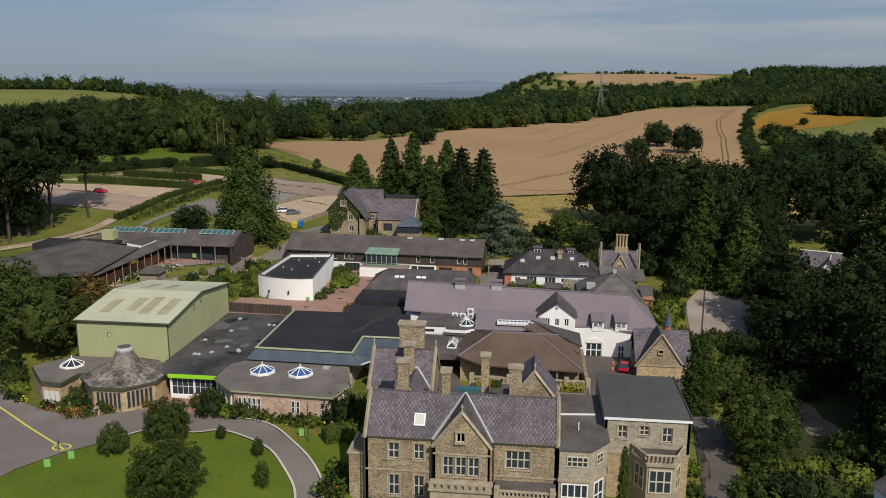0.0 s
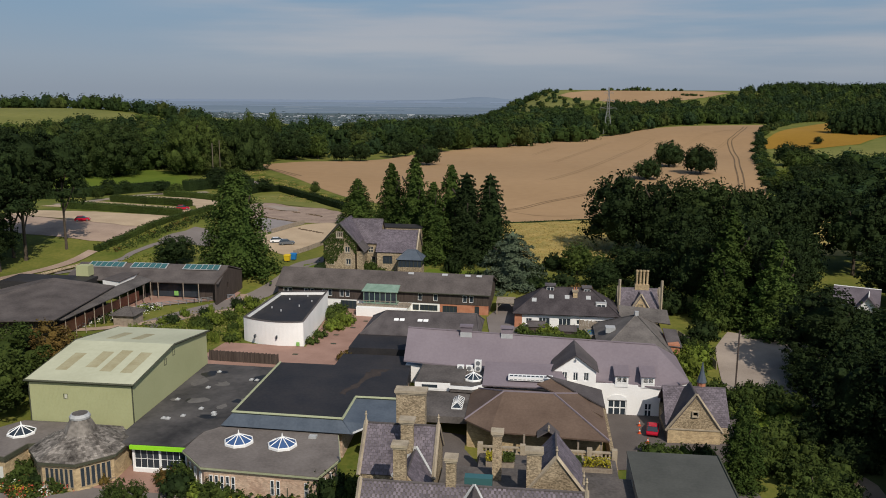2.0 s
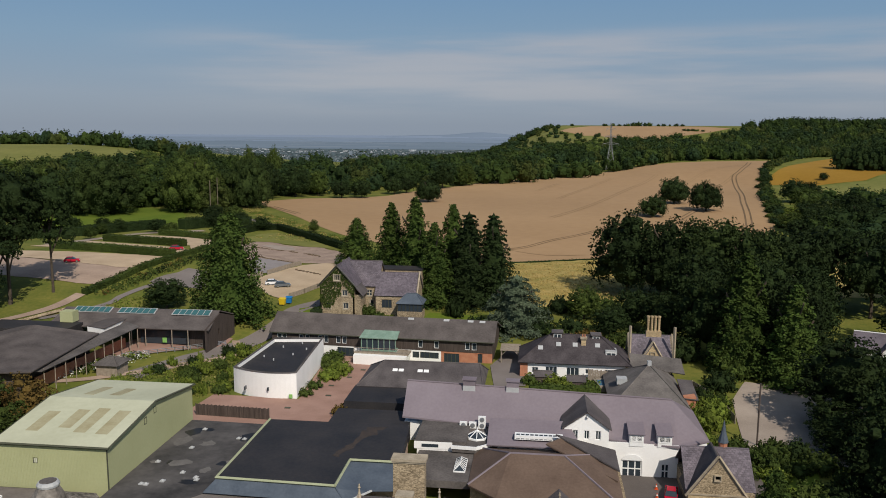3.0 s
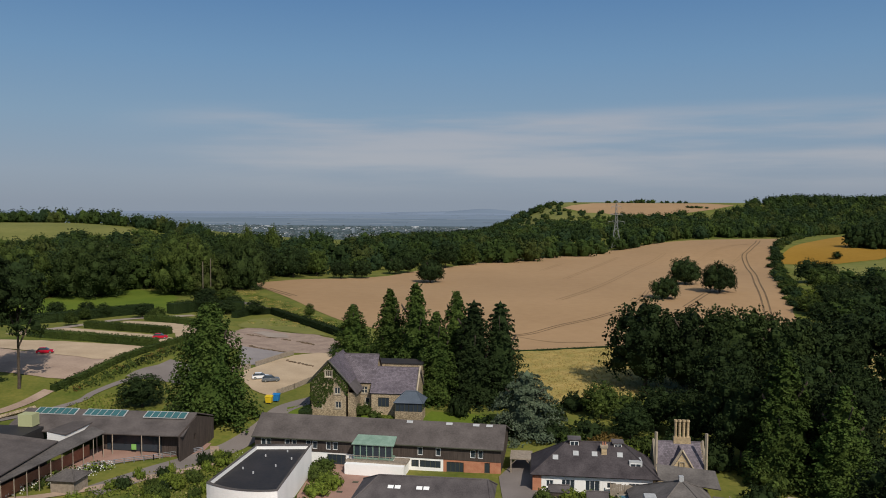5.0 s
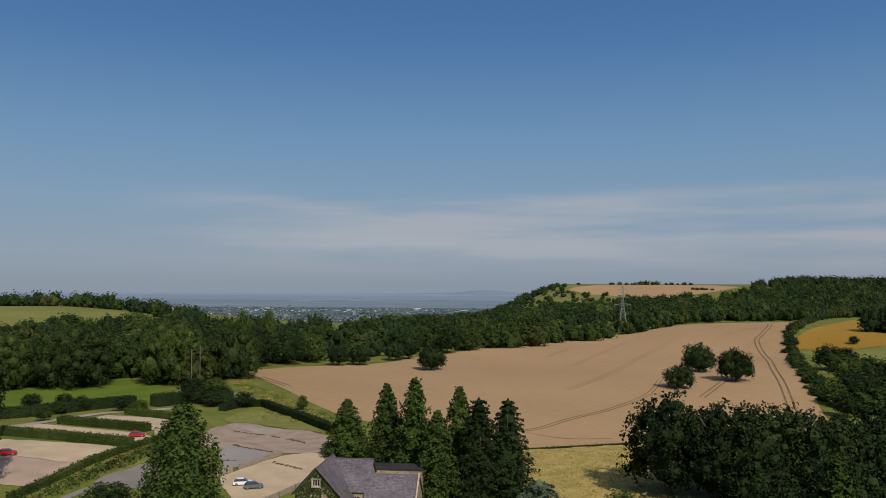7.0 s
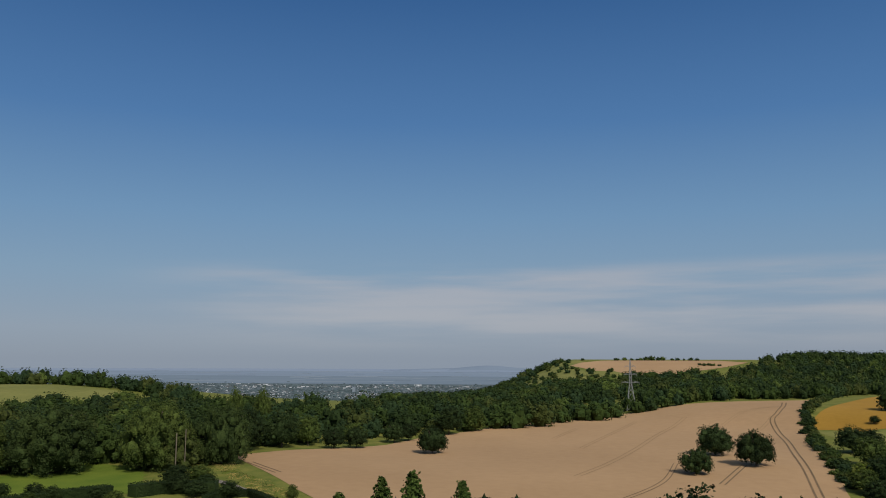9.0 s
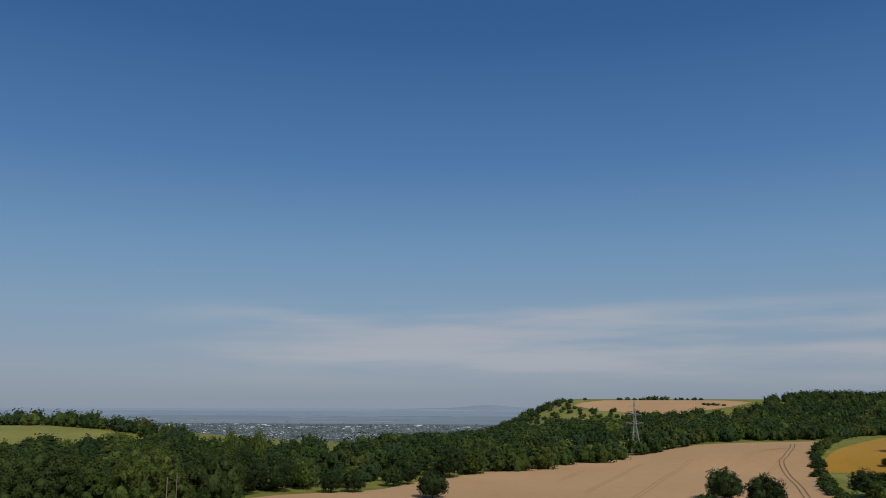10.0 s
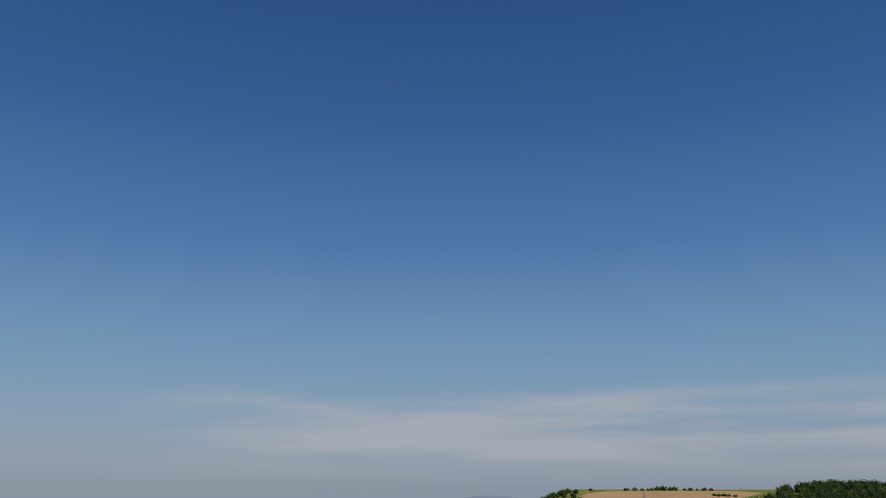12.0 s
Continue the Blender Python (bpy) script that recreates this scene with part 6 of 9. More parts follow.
window(d, pose(16.5, 1.44, 3.8), 1.8, 1.1, 2, 1)
chimney("chimney_stack", pose(6.8, 180.2, 2.0), 0.9, 0.9, 3.6, "rendered cottage chimney with two red pots", 2, STONE_Y)
goth = thing("gothic_lodge", pose(16.2, 184, -2.6), "small gothic stone lodge with pinnacles and clustered chimney", "house")
facade(goth, STONE, pose(0, 0, 0), 8.4, 2.9, [], low=2)
facade(goth, STONE_Y, pose(2.2, -0.5, 0), 4.2, 3.2, [(1.6, 3.3 - 3.0 + 2.2, 0.9, 1.6 - 0.9, 2, 1)], gable=3.6, low=2, frame_mat=DRESSED)
window(goth, pose(3.9, -0.6, 3.3), 0.8, 1.4, 2, 1, frame_mat=DRESSED, surround=0.1)
for at in (pose(8.4, 0, 0, 0, 0, 90), pose(0, 7, 0, 0, 0, -90)):
    wall(goth, "wall", STONE, at, 7, 3.0, (), gable=4.3)
gable_roof(goth, 0, 8.4, 0, 7, 3.0, 7.2, SLATE, "x", 0.1, 0.2, laid=SLATE)
gable_roof(goth, 2.2, 6.4, -0.5, 3.4, 3.2, 6.6, SLATE, "y", 0.1, 0.2)
coping(goth, [(2.0, -0.6, 3.0), (4.3, -0.6, 6.9), (6.6, -0.6, 3.0)], 0.4)
for x in (-0.1, 8.5):
    coping(goth, [(x, -0.2, 2.8), (x, 3.5, 7.5), (x, 7.2, 2.8)], 0.4)
    part("pinnacle", beam(bmesh.new(), (x, 0.0, 2.5), (x, 0.0, 9.8), 0.28, 4), DRESSED, goth)
cl = part("chimney_base", boxes((3.4, 3.2, 5, 6.4, 4.4, 8.0)), STONE_Y, goth, "clustered stone chimney")
for k in range(4):
    part("flue", lathe([(0.3, 8.0), (0.25, 8.3), (0.25, 10.6), (0.34, 10.8), (0.34, 11.1)], 8), STONE_Y, cl, at=pose(3.8 + k * 0.72, 3.8, 0))
hb = thing("hipped_barn", pose(10.6, 157.4, -4.2), "square barn under a steep pyramidal slate roof", "barn")
part("wall", boxes((0.3, 0.3, -1, 12.3, 19, 3.8)), STONE, hb)
hip_roof(hb, 0, 12.6, 0, 19, 3.8, 8.2, 7.2, 7.3, STONESLATE, 0.35, 0.2, ry=10.8)
part("finial_vent", boxes((6.9, 10.4, 8.0, 7.6, 11.2, 8.9)), LEAD, hb)
part("rear_roof", slab([(5, 19.6, 5.2), (14.6, 16.5, 5.0), (14.4, 20.5, 6.8), (5, 22.5, 7.0)], 0.2), STONESLATE, hb)
part("brick_wall", boxes((12.5, 5, -1, 14.6, 12, 4.4)), BRICK, hb, "red brick end")
part("lean_to_roof", slab([(12.4, 4.8, 4.2), (15.0, 4.8, 4.0), (15.0, 12.2, 5.2), (12.4, 12.2, 5.4)], 0.15), SLATE_G, hb)
part("rooflight", boxes((1.4, 8, 5.2, 3.2, 10, 6.2)), LEAD, hb)
lod = thing("chapel_lodge", pose(18.2, 130.0, -5.0), "small stone lodge with slate roof, gable and lead spirelet", "house")
facade(lod, STONE_Y, pose(0, -1.0, 0), 7.4, 2.9, [], gable=0, low=2)
wall(lod, "gable_wall", STONE, pose(0.0, -0.98, 2.9), 7.4, 0.05, (), gable=5.2, low=0)
window(lod, pose(3.35, -1.1, 5.0), 0.7, 0.6, 1, 1, frame_mat=DRESSED, surround=0.12)
part("string_course", boxes((-0.2, -1.12, 2.8, 7.6, -0.98, 3.0)), DRESSED, lod)
for sx in (-1, 1):
    part("roof", slab([(3.7 + sx * 4.0, -1.1, 2.6), (3.7 + sx * 4.0, 4.5, 2.6), (3.7, 4.5, 8.2), (3.7, -1.1, 8.2)], 0.2), SLATE_G, lod)
coping(lod, [(-0.3, -1.0, 2.6), (3.7, -1.0, 8.3), (7.7, -1.0, 2.6)], 0.4)
part("wall", boxes((0.1, -0.6, -2, 8.7, 9.4, 3.0)), STONE, lod)
gable_roof(lod, 0.0, 8.8, 0.2, 9.6, 3.2, 7.2, SLATE, "x", 0.2, 0.2, laid=SLATE)
sp = part("spirelet_base", lathe([(0.6, 6.4), (0.6, 7.8), (0.75, 7.9)], 8), BRICK, lod, "spirelet on the ridge", pose(5.6, 5.4, 0))
part("spirelet", lathe([(0.75, 7.9), (0.35, 9.3), (0.05, 11.0)], 8), BLUELEAD, sp, "lead-covered spirelet")
rh = thing("hidden_house", pose(66.5, 205.5, -4.6, 0, 0, -22), "white-verged slate house among the trees", "house")
part("wall", boxes((0, 0, -1, 9, 7, 3.6)), WHITE, rh)
gable_roof(rh, 0, 9, 0, 7, 3.6, 6.4, SLATE, "x", 0.4, 0.2, ridge_mat=WHITEPAINT)
wall(rh, "gable_wall", WHITE, pose(5, -2.3, 0), 4, 3.4, ((1.4, 1.0, 1.2, 1.3),), 0.25, gable=2.1, low=1)
window(rh, pose(6.4, -2.3, 1.0), 1.2, 1.3, 2, 1)
for x in (5.02, 8.73):
    part("wall", boxes((x, -2.04, -1, x + 0.25, -0.01, 3.4)), WHITE, rh)
gable_roof(rh, 5, 9, -2.5, 4, 3.4, 5.8, SLATE, "y", 0.4, 0.2, ridge_mat=WHITEPAINT)
nh = thing("near_house", pose(38.3, 81, -5.0, 0, 0, 10), "pale gabled house edge with slate roof", "house")
part("wall", boxes((2, 0, -1, 9, 6, 5.2)), WHITE, nh)
gable_roof(nh, 2, 9, 0, 6, 5.2, 7.6, SLATE_G, "y", 0.3, 0.2)
part("low_roof", boxes((-8.5, 2, -1, 0.6, 6.5, 2.2)), GREYFELT, nh, "low dark felt roof")


# ---- trees ----
def leaf_quads(points, normals, size, rng, tall=1.0, jitter=0.55):
    """Small leaf clumps: bent four-sided blades at the points, roughly facing along the normals."""
    n = len(points)
    nn = normals + rng.normal(0, jitter, (n, 3))
    nn /= np.linalg.norm(nn, axis=1)[:, None]
    ref = rng.normal(0, 1, (n, 3))
    u = np.cross(nn, ref)
    u /= np.linalg.norm(u, axis=1)[:, None]
    w = np.cross(nn, u)
    s = size * (0.6 + 0.8 * rng.random(n))[:, None]
    a = points + u * s
    b = points + w * s * 0.7 + nn * s * 0.25
    c = points - u * s
    d = points - w * s * 0.7 + nn * s * 0.25
    v = np.stack([a, b, c, d], 1).reshape(-1, 3)
    v[:, 2] = points.repeat(4, 0)[:, 2] + (v[:, 2] - points.repeat(4, 0)[:, 2]) / tall
    f = np.arange(4 * n).reshape(-1, 4)
    return v, f


def ball(center, radii, rng, seg=8, rings=6):
    """A lumpy closed core."""
    v = [(0, 0, 1.0)]
    for r in range(1, rings):
        t = math.pi * r / rings
        v += [(math.sin(t) * math.cos(2 * math.pi * k / seg), math.sin(t) * math.sin(2 * math.pi * k / seg), math.cos(t)) for k in range(seg)]
    v.append((0, 0, -1.0))
    v = np.array(v)
    v = v * (0.88 + 0.24 * rng.random((len(v), 1))) * np.array(radii) + np.array(center)
    f = [(0, 1 + k, 1 + (k + 1) % seg) for k in range(seg)]
    for r in range(rings - 2):
        o = 1 + r * seg
        f += [(o + k, o + seg + k, o + seg + (k + 1) % seg, o + (k + 1) % seg) for k in range(seg)]
    last = len(v) - 1
    o = 1 + (rings - 2) * seg
    f += [(last, o + (k + 1) % seg, o + k) for k in range(seg)]
    return v, f


def broad_crown(seed, leaves, lobes=26, size=0.04, low=0.05, tall=2.2, jitter=0.6, seg=6, lobe=(0.24, 0.12), uneven=0.2, flat=1.0, tufts=10, core=0.66, bias=0.8):
    """A domed crown of unit height and radius: boughs bearing tufts of leaf clumps, set round a dark heart. tall: height over radius."""
    rng = np.random.default_rng(seed)
    zc = low + (1 - low) * 0.44
    V, F, off = [], [], 0
    v, f = ball((0, 0, zc + low * 0.35), (0.54, 0.54, (1 - low) * 0.33 - low * 0.4), rng, seg + 2, seg)
    V.append(v)
    F += f
    off += len(v)
    turn = rng.random() * 6.28
    per = max(2, leaves // (lobes * tufts))
    for k in range(lobes):
        u = 1 - 1.72 * (k + 0.5) / lobes + rng.normal(0, 0.07)
        u = min(0.985, max(-0.85, u))
        a = turn + 2.39996 * k + rng.normal(0, 0.22)
        e = 1 - uneven * rng.random()
        r = lobe[0] + lobe[1] * rng.random()
        ring = math.sqrt(1 - u * u) * (1 - r * 0.75) * e
        up = ((1 - zc) if u > 0 else (zc - low)) - r * 0.75 / tall
        c = np.array([math.cos(a) * ring, math.sin(a) * ring, zc + u * up * e])
        rr = np.array([r, r, r * flat / tall])
        v, f = ball(c, rr * (core - 0.4 * low), rng, seg, max(3, seg - 2))
        V.append(v)
        F += [tuple(i + off for i in q) for q in f]
        off += len(v)
        face = np.array([math.cos(a) * math.sqrt(1 - u * u), math.sin(a) * math.sqrt(1 - u * u), u * 0.8 + 0.25])
        d = rng.normal(0, 1, (tufts, 3))
        d /= np.linalg.norm(d, axis=1)[:, None]
        d += face * bias
        d /= np.linalg.norm(d, axis=1)[:, None]
        centre = c + d * rr * (0.74 + 0.30 * rng.random((tufts, 1)))
        spread = rng.normal(0, 1, (tufts, per, 3))
        spread /= np.linalg.norm(spread, axis=2)[:, :, None]
        spread += d[:, None, :] * 0.5
        p = (centre[:, None, :] + spread * rr * 0.34 * (0.4 + 0.6 * rng.random((tufts, per, 1)))).reshape(-1, 3)
        nrm = (spread * 0.5 + d[:, None, :] * 0.7).reshape(-1, 3)
        v, f = leaf_quads(p, nrm / np.linalg.norm(nrm, axis=1)[:, None], size, rng, tall, jitter)
        V.append(v)
        F += (f + off).tolist()
        off += len(v)
    V = np.concatenate(V)
    V[:, :2] *= 1.06 / np.percentile(np.hypot(V[:, 0], V[:, 1]), 98)
    V[:, 2] = low + (V[:, 2] - low) * (1.05 - low) / (V[:, 2].max() - low)
    return V, F


def cone_crown(seed, leaves, branches=90, size=0.05, power=0.85, droop=0.12, low=0.04, tall=3.0, flat=0.05, tiers=0, core=0.56):
    """A conifer crown of unit height and radius: separate sprays of needles along drooping branches round a dark core."""
    rng = np.random.default_rng(seed)
    P, N = [], []
    per = leaves // branches
    for k in range(branches):
        t = ((k + rng.random()) / branches) ** 1.25
        if tiers:
            t = (math.floor(t * tiers) + 0.25 * rng.random()) / tiers
        a = 2.399 * k + rng.random()
        reach = ((1 - t) ** power * (0.78 + 0.28 * rng.random()) + 0.03)
        n = max(6, int(per * (0.35 + 1.3 * reach)))
        q = 0.25 + 0.75 * rng.random(n) ** 0.7
        side = rng.normal(0, 1, n) * 0.16 * (1.25 - q) * (0.4 + reach)
        rad = reach * q
        z = low + (1 - low) * t - droop * rad * q / tall + rng.normal(0, flat, n) / tall * (0.3 + reach)
        P.append(np.stack([np.cos(a) * rad - np.sin(a) * side, np.sin(a) * rad + np.cos(a) * side, z], 1))
        N.append(np.stack([np.full(n, math.cos(a)) * 0.7, np.full(n, math.sin(a)) * 0.7, np.full(n, 1.0)], 1))
    p, nrm = np.concatenate(P), np.concatenate(N)
    nrm /= np.linalg.norm(nrm, axis=1)[:, None]
    v, f = leaf_quads(p, nrm, size, rng, tall, 0.5)
    V, F = [v], f.tolist()
    off = len(v)
    seg = 9
    cv = []
    for tt in (0.0, 0.25, 0.5, 0.75, 0.9, 1.0):
        cv += [((1 - tt) ** power * core * (0.75 + 0.4 * rng.random()) * math.cos(2 * math.pi * k / seg), (1 - tt) ** power * core * (0.75 + 0.4 * rng.random()) * math.sin(2 * math.pi * k / seg), low + (1 - low) * tt) for k in range(seg)]
    V.append(np.array(cv))
    for r in range(5):
        for k in range(seg):
            F.append((off + r * seg + k, off + r * seg + (k + 1) % seg, off + (r + 1) * seg + (k + 1) % seg, off + (r + 1) * seg + k))
    return np.concatenate(V), F


def mesh_of(name, v, f, material):
    me = bpy.data.meshes.new(name)
    me.from_pydata(v.tolist(), [], [tuple(q) for q in f])
    me.materials.append(material)
    return me


def trunk_mesh(name, limbs=5, seed=1, top=0.75, r0=0.05):
    rng = random.Random(seed)
    bm = lathe([(r0 * 1.5, -0.06), (r0, 0.05), (r0 * 0.8, 0.3), (r0 * 0.45, top)], 7)
    for k in range(limbs):
        a, z = 2.4 * k + rng.random(), 0.22 + 0.09 * k
        beam(bm, (0, 0, z), (0.45 * math.cos(a), 0.45 * math.sin(a), z + 0.22 + 0.1 * rng.random()), r0 * 0.3, 5)
    me = bpy.data.meshes.new(name)
    bm.to_mesh(me)
    bm.free()
    me.materials.append(BARK)
    return me


CROWN = {}
for key, material, n in (("leaf", LEAF, 4), ("dark", LEAF_D, 4), ("bright", LEAF_Y, 2), ("rust", LEAF_R, 1)):
    CROWN[key] = [mesh_of("crown", *broad_crown(11 + 7 * i, 4700, 34, 0.038, 0.02, tall=2.3, uneven=0.24, tufts=14, core=0.46, bias=0.45), material) for i in range(n)]
SHRUB = {key: [mesh_of("crown", *broad_crown(71 + i, 780, 14, 0.066, 0.0, tall=1.2, lobe=(0.3, 0.14), tufts=6), material) for i in range(2)] for key, material in (("leaf", LEAF), ("dark", LEAF_D), ("bright", LEAF_Y), ("rust", LEAF_R))}
CROWN["round"] = [mesh_of("crown", *broad_crown(95 + i, 4800, 36, 0.032, 0.04, tall=1.75, lobe=(0.22, 0.12), uneven=0.28), LEAF_D) for i in range(3)]
CROWN["fine"] = [mesh_of("crown", *broad_crown(111 + i, 7600, 46, 0.027, 0.02, tall=1.7, jitter=0.7, lobe=(0.16, 0.14), uneven=0.3, tufts=14, core=0.54), LEAF) for i in range(2)]
CROWN["pine"] = [mesh_of("crown", *broad_crown(91 + i, 4600, 30, 0.034, low=0.27, tall=3.4, lobe=(0.22, 0.14), uneven=0.5, flat=0.6), LEAF_D) for i in range(3)]
CROWN["stem"] = [mesh_of("crown", *broad_crown(131 + i, 4600, 40, 0.037, low=0.10, tall=2.5, lobe=(0.2, 0.14), uneven=0.32, core=0.48, bias=0.45), LEAF_S if i == 2 else LEAF_D) for i in range(4)]
CROWN["cone"] = [mesh_of("crown", *cone_crown(31 + i, 8000, 150, 0.040, 0.66, tall=3.3), LEAF_C) for i in range(3)]
CROWN["widecone"] = [mesh_of("crown", *cone_crown(37, 11000, 170, 0.034, 0.48, tall=2.6, flat=0.07), LEAF_C)]
CROWN["darkcone"] = [mesh_of("crown", *cone_crown(41 + i, 7500, 130, 0.036, 0.62, 0.2, tall=3.2, flat=0.03, tiers=20), LEAF_D) for i in range(2)]
CROWN["cedar"] = [mesh_of("crown", *cone_crown(51, 9000, 60, 0.026, 0.6, 0.12, tall=1.25, flat=0.022, tiers=10, core=0.4), LEAF_B)]
CROWN["spreading"] = [mesh_of("crown", *broad_crown(151 + i, 9000, 64, 0.021, 0.0, tall=1.7, lobe=(0.17, 0.10), uneven=0.24, tufts=14, core=0.58), LEAF if i == 1 else LEAF_S) for i in range(3)]
CROWN["yew"] = [mesh_of("crown", *cone_crown(61, 7500, 200, 0.05, 0.38, 0.2, 0.02, tall=4), LEAF_C)]
TRUNK = [trunk_mesh("trunk", 5, i) for i in range(3)]
tree_rng = random.Random(21)


def tree(x, y, h, r, kind="leaf", label="", name="tree", group="", z=None, category="tree"):
    labels = {"leaf": "full broadleaved tree in mid-green summer leaf", "dark": "dense dark green broadleaved tree in leaf", "bright": "leafy tree with yellow-green foliage", "rust": "tree with rusty brown foliage",
              "pine": "tall dark pine with a bare lower trunk", "stem": "tall broadleaved tree with a bare lower trunk", "spreading": "large domed tree in dark leaf at the paddock edge", "fine": "full broadleaved garden tree with small green leaves", "round": "rounded dark green oak standing alone in stubble", "widecone": "broad conical conifer with drooping green sprays", "cone": "tall conical conifer with green sprays", "darkcone": "tall dark conifer with ragged outline", "cedar": "blue-grey cedar with tiered branches", "yew": "dark clipped columnar yew tree"}
    z = ground(x, y) if z is None else z
    t = thing(name, pose(x, y, z, 0, 0, tree_rng.random() * 360), label or labels[kind], category, group)
    t.scale = (r, r, h)
    part("trunk", tree_rng.choice(TRUNK), None, t)
    part("crown", tree_rng.choice(CROWN[kind]), None, t)
    return t


def bush(x, y, h, r, kind="leaf", label="", z=None):
    names = {"leaf": "rounded green garden shrub", "dark": "dark evergreen shrub in leaf", "bright": "bright yellow-green garden shrub", "rust": "rounded shrub with rusty leaves"}
    z = ground(x, y) if z is None else z
    t = thing("bush", pose(x, y, z - h * 0.12, 0, 0, tree_rng.random() * 360), label or names[kind], "bush", "shrubs")
    t.scale = (r, r, h)
    part("crown", tree_rng.choice(SHRUB[kind]), None, t)
    return t


for x, y, h, r, k in ((-56.7, 262, 14.4, 7.4, "cone"), (-42.1, 240, 22.4, 7.4, "cone"), (-34.6, 234, 25.2, 7.8, "cone"), (-28, 222, 20.6, 7.2, "cone"), (-24.8, 235, 24, 7.2, "cone"), (-19.7, 225.5, 24.0, 8.6, "darkcone"), (-13.8, 229, 23.6, 8.4, "darkcone"),
                      (-71.2, 196.6, 23.8, 10.0, "widecone"), (-7, 204.5, 12.6, 10.2, "cedar"), (25.5, 116.3, 11.3, 3.3, "yew"), (39.0, 189, 24, 8.5, "cone"), (47, 183, 20, 7.5, "cone"), (11.4, 84.6, 9.2, 0.9, "yew")):
    tree(x, y, h, r, k, group="conifers")
for x, y, h, r, k in ((68.4, 468, 15.2, 8.5, "round"), (78.7, 435, 16.2, 8.3, "round"), (50.2, 411, 11.8, 6.5, "round"), (-63.2, 466, 14.2, 7.4, "round"), (30.8, 102.5, 8.8, 5.2, "fine"), (-81, 122.4, 13.4, 8.6, "fine"), (-90, 128, 13, 7, "leaf"), (-78, 131, 10.5, 5.5, "rust"),
                      (-51.3, 89.4, 4.2, 1.9, "fine"), (-46.4, 94.2, 5.8, 3.1, "fine"), (-39.8, 80.0, 7.6, 4.3, "fine"), (-39.5, 95.3, 2.1, 0.7, "leaf"), (-33.1, 91.2, 2.8, 0.75, "leaf"), (-30.3, 84.6, 3.6, 0.85, "leaf"), (-89.4, 203.3, 6.8, 5.0, "dark"), (-88.9, 328.4, 5.2, 2.0, "leaf"),
                      (-124.4, 196.4, 31, 8.8, "pine"), (-125, 187, 28, 8.4, "pine"), (-119.7, 206, 29.8, 6.6, "pine"), (-126, 181, 29.5, 8.2, "pine"), (-128, 197, 29, 8, "pine"), (-133, 190, 30, 8, "pine"), (-128, 188, 15, 7, "dark"), (-136, 177, 26, 8, "dark"), (-130, 171, 20, 7, "dark"), (-140, 200, 28, 8, "pine"), (-145, 186, 27, 9, "dark"),
                      (50, 162, 16, 8, "stem"), (83, 216, 16, 8, "stem"), (60, 216, 17, 7, "dark"), (70, 190, 6.5, 5, "dark"), (58, 193, 9, 5, "dark"), (50.5, 145, 13, 6, "dark"), (57, 154, 14, 7, "dark"), (44.5, 131, 13.5, 6.2, "dark"), (51, 125, 17, 8, "dark"), (56, 138, 15, 8, "dark"), (63, 152, 19, 8, "dark"), (51.5, 110, 16, 6.6, "dark"), (49.5, 104, 15, 6.4, "dark"), (46.5, 157, 7, 4.5, "dark"), (44.6, 150.6, 6, 4, "dark"), (58, 116, 18, 9, "dark"), (57, 100, 16, 7.5, "dark"), (49, 99, 11, 5, "leaf"), (68, 165, 12, 8, "dark"), (72, 130, 20, 9, "dark"), (70, 145, 19, 8, "leaf"), (64, 96, 16, 8, "dark"),
                      (57, 173, 10, 6, "dark"), (62, 184, 6.5, 5, "leaf"), (49, 191, 20, 7.5, "dark"), (90, 186, 20, 9, "dark"), (90, 206, 20, 9, "leaf"), (46, 200, 22, 8, "dark"), (34, 198, 18, 7, "dark")):
    tree(x, y, h, r, k, z=ground(x, y) - (1.2 if k == "round" else 0))
for x, y, h, r, k in ((21.8, 246, 23.2, 10.2, "dark"), (31.5, 241, 23, 9.2, "dark"), (41, 238, 24, 9.4, "stem"), (51, 236, 23.5, 9, "stem"), (61, 242, 23, 9.4, "stem"), (72, 252, 24, 10, "stem"), (84, 243, 22.5, 9, "stem"), (95, 252, 24, 10, "stem"), (108, 250, 23, 10, "stem"), (36, 222, 19, 8, "dark"), (48, 218, 20, 8, "dark"),
                      (62, 224, 18, 8, "dark"), (101, 230, 20, 9, "stem"), (32, 252, 20, 8, "stem"), (45, 252, 21, 9, "stem"), (58, 256, 20, 9, "stem"), (120, 240, 22, 10, "stem"), (106, 210, 20, 10, "dark"), (118, 222, 20, 10, "leaf"), (20, 214, 9, 5, "dark"), (9, 219, 8, 4.5, "leaf"), (14, 206, 7, 4.5, "dark"), (26, 207, 11, 5.5, "dark")):
    tree(x, y, h, r, k, group="shelter belt")
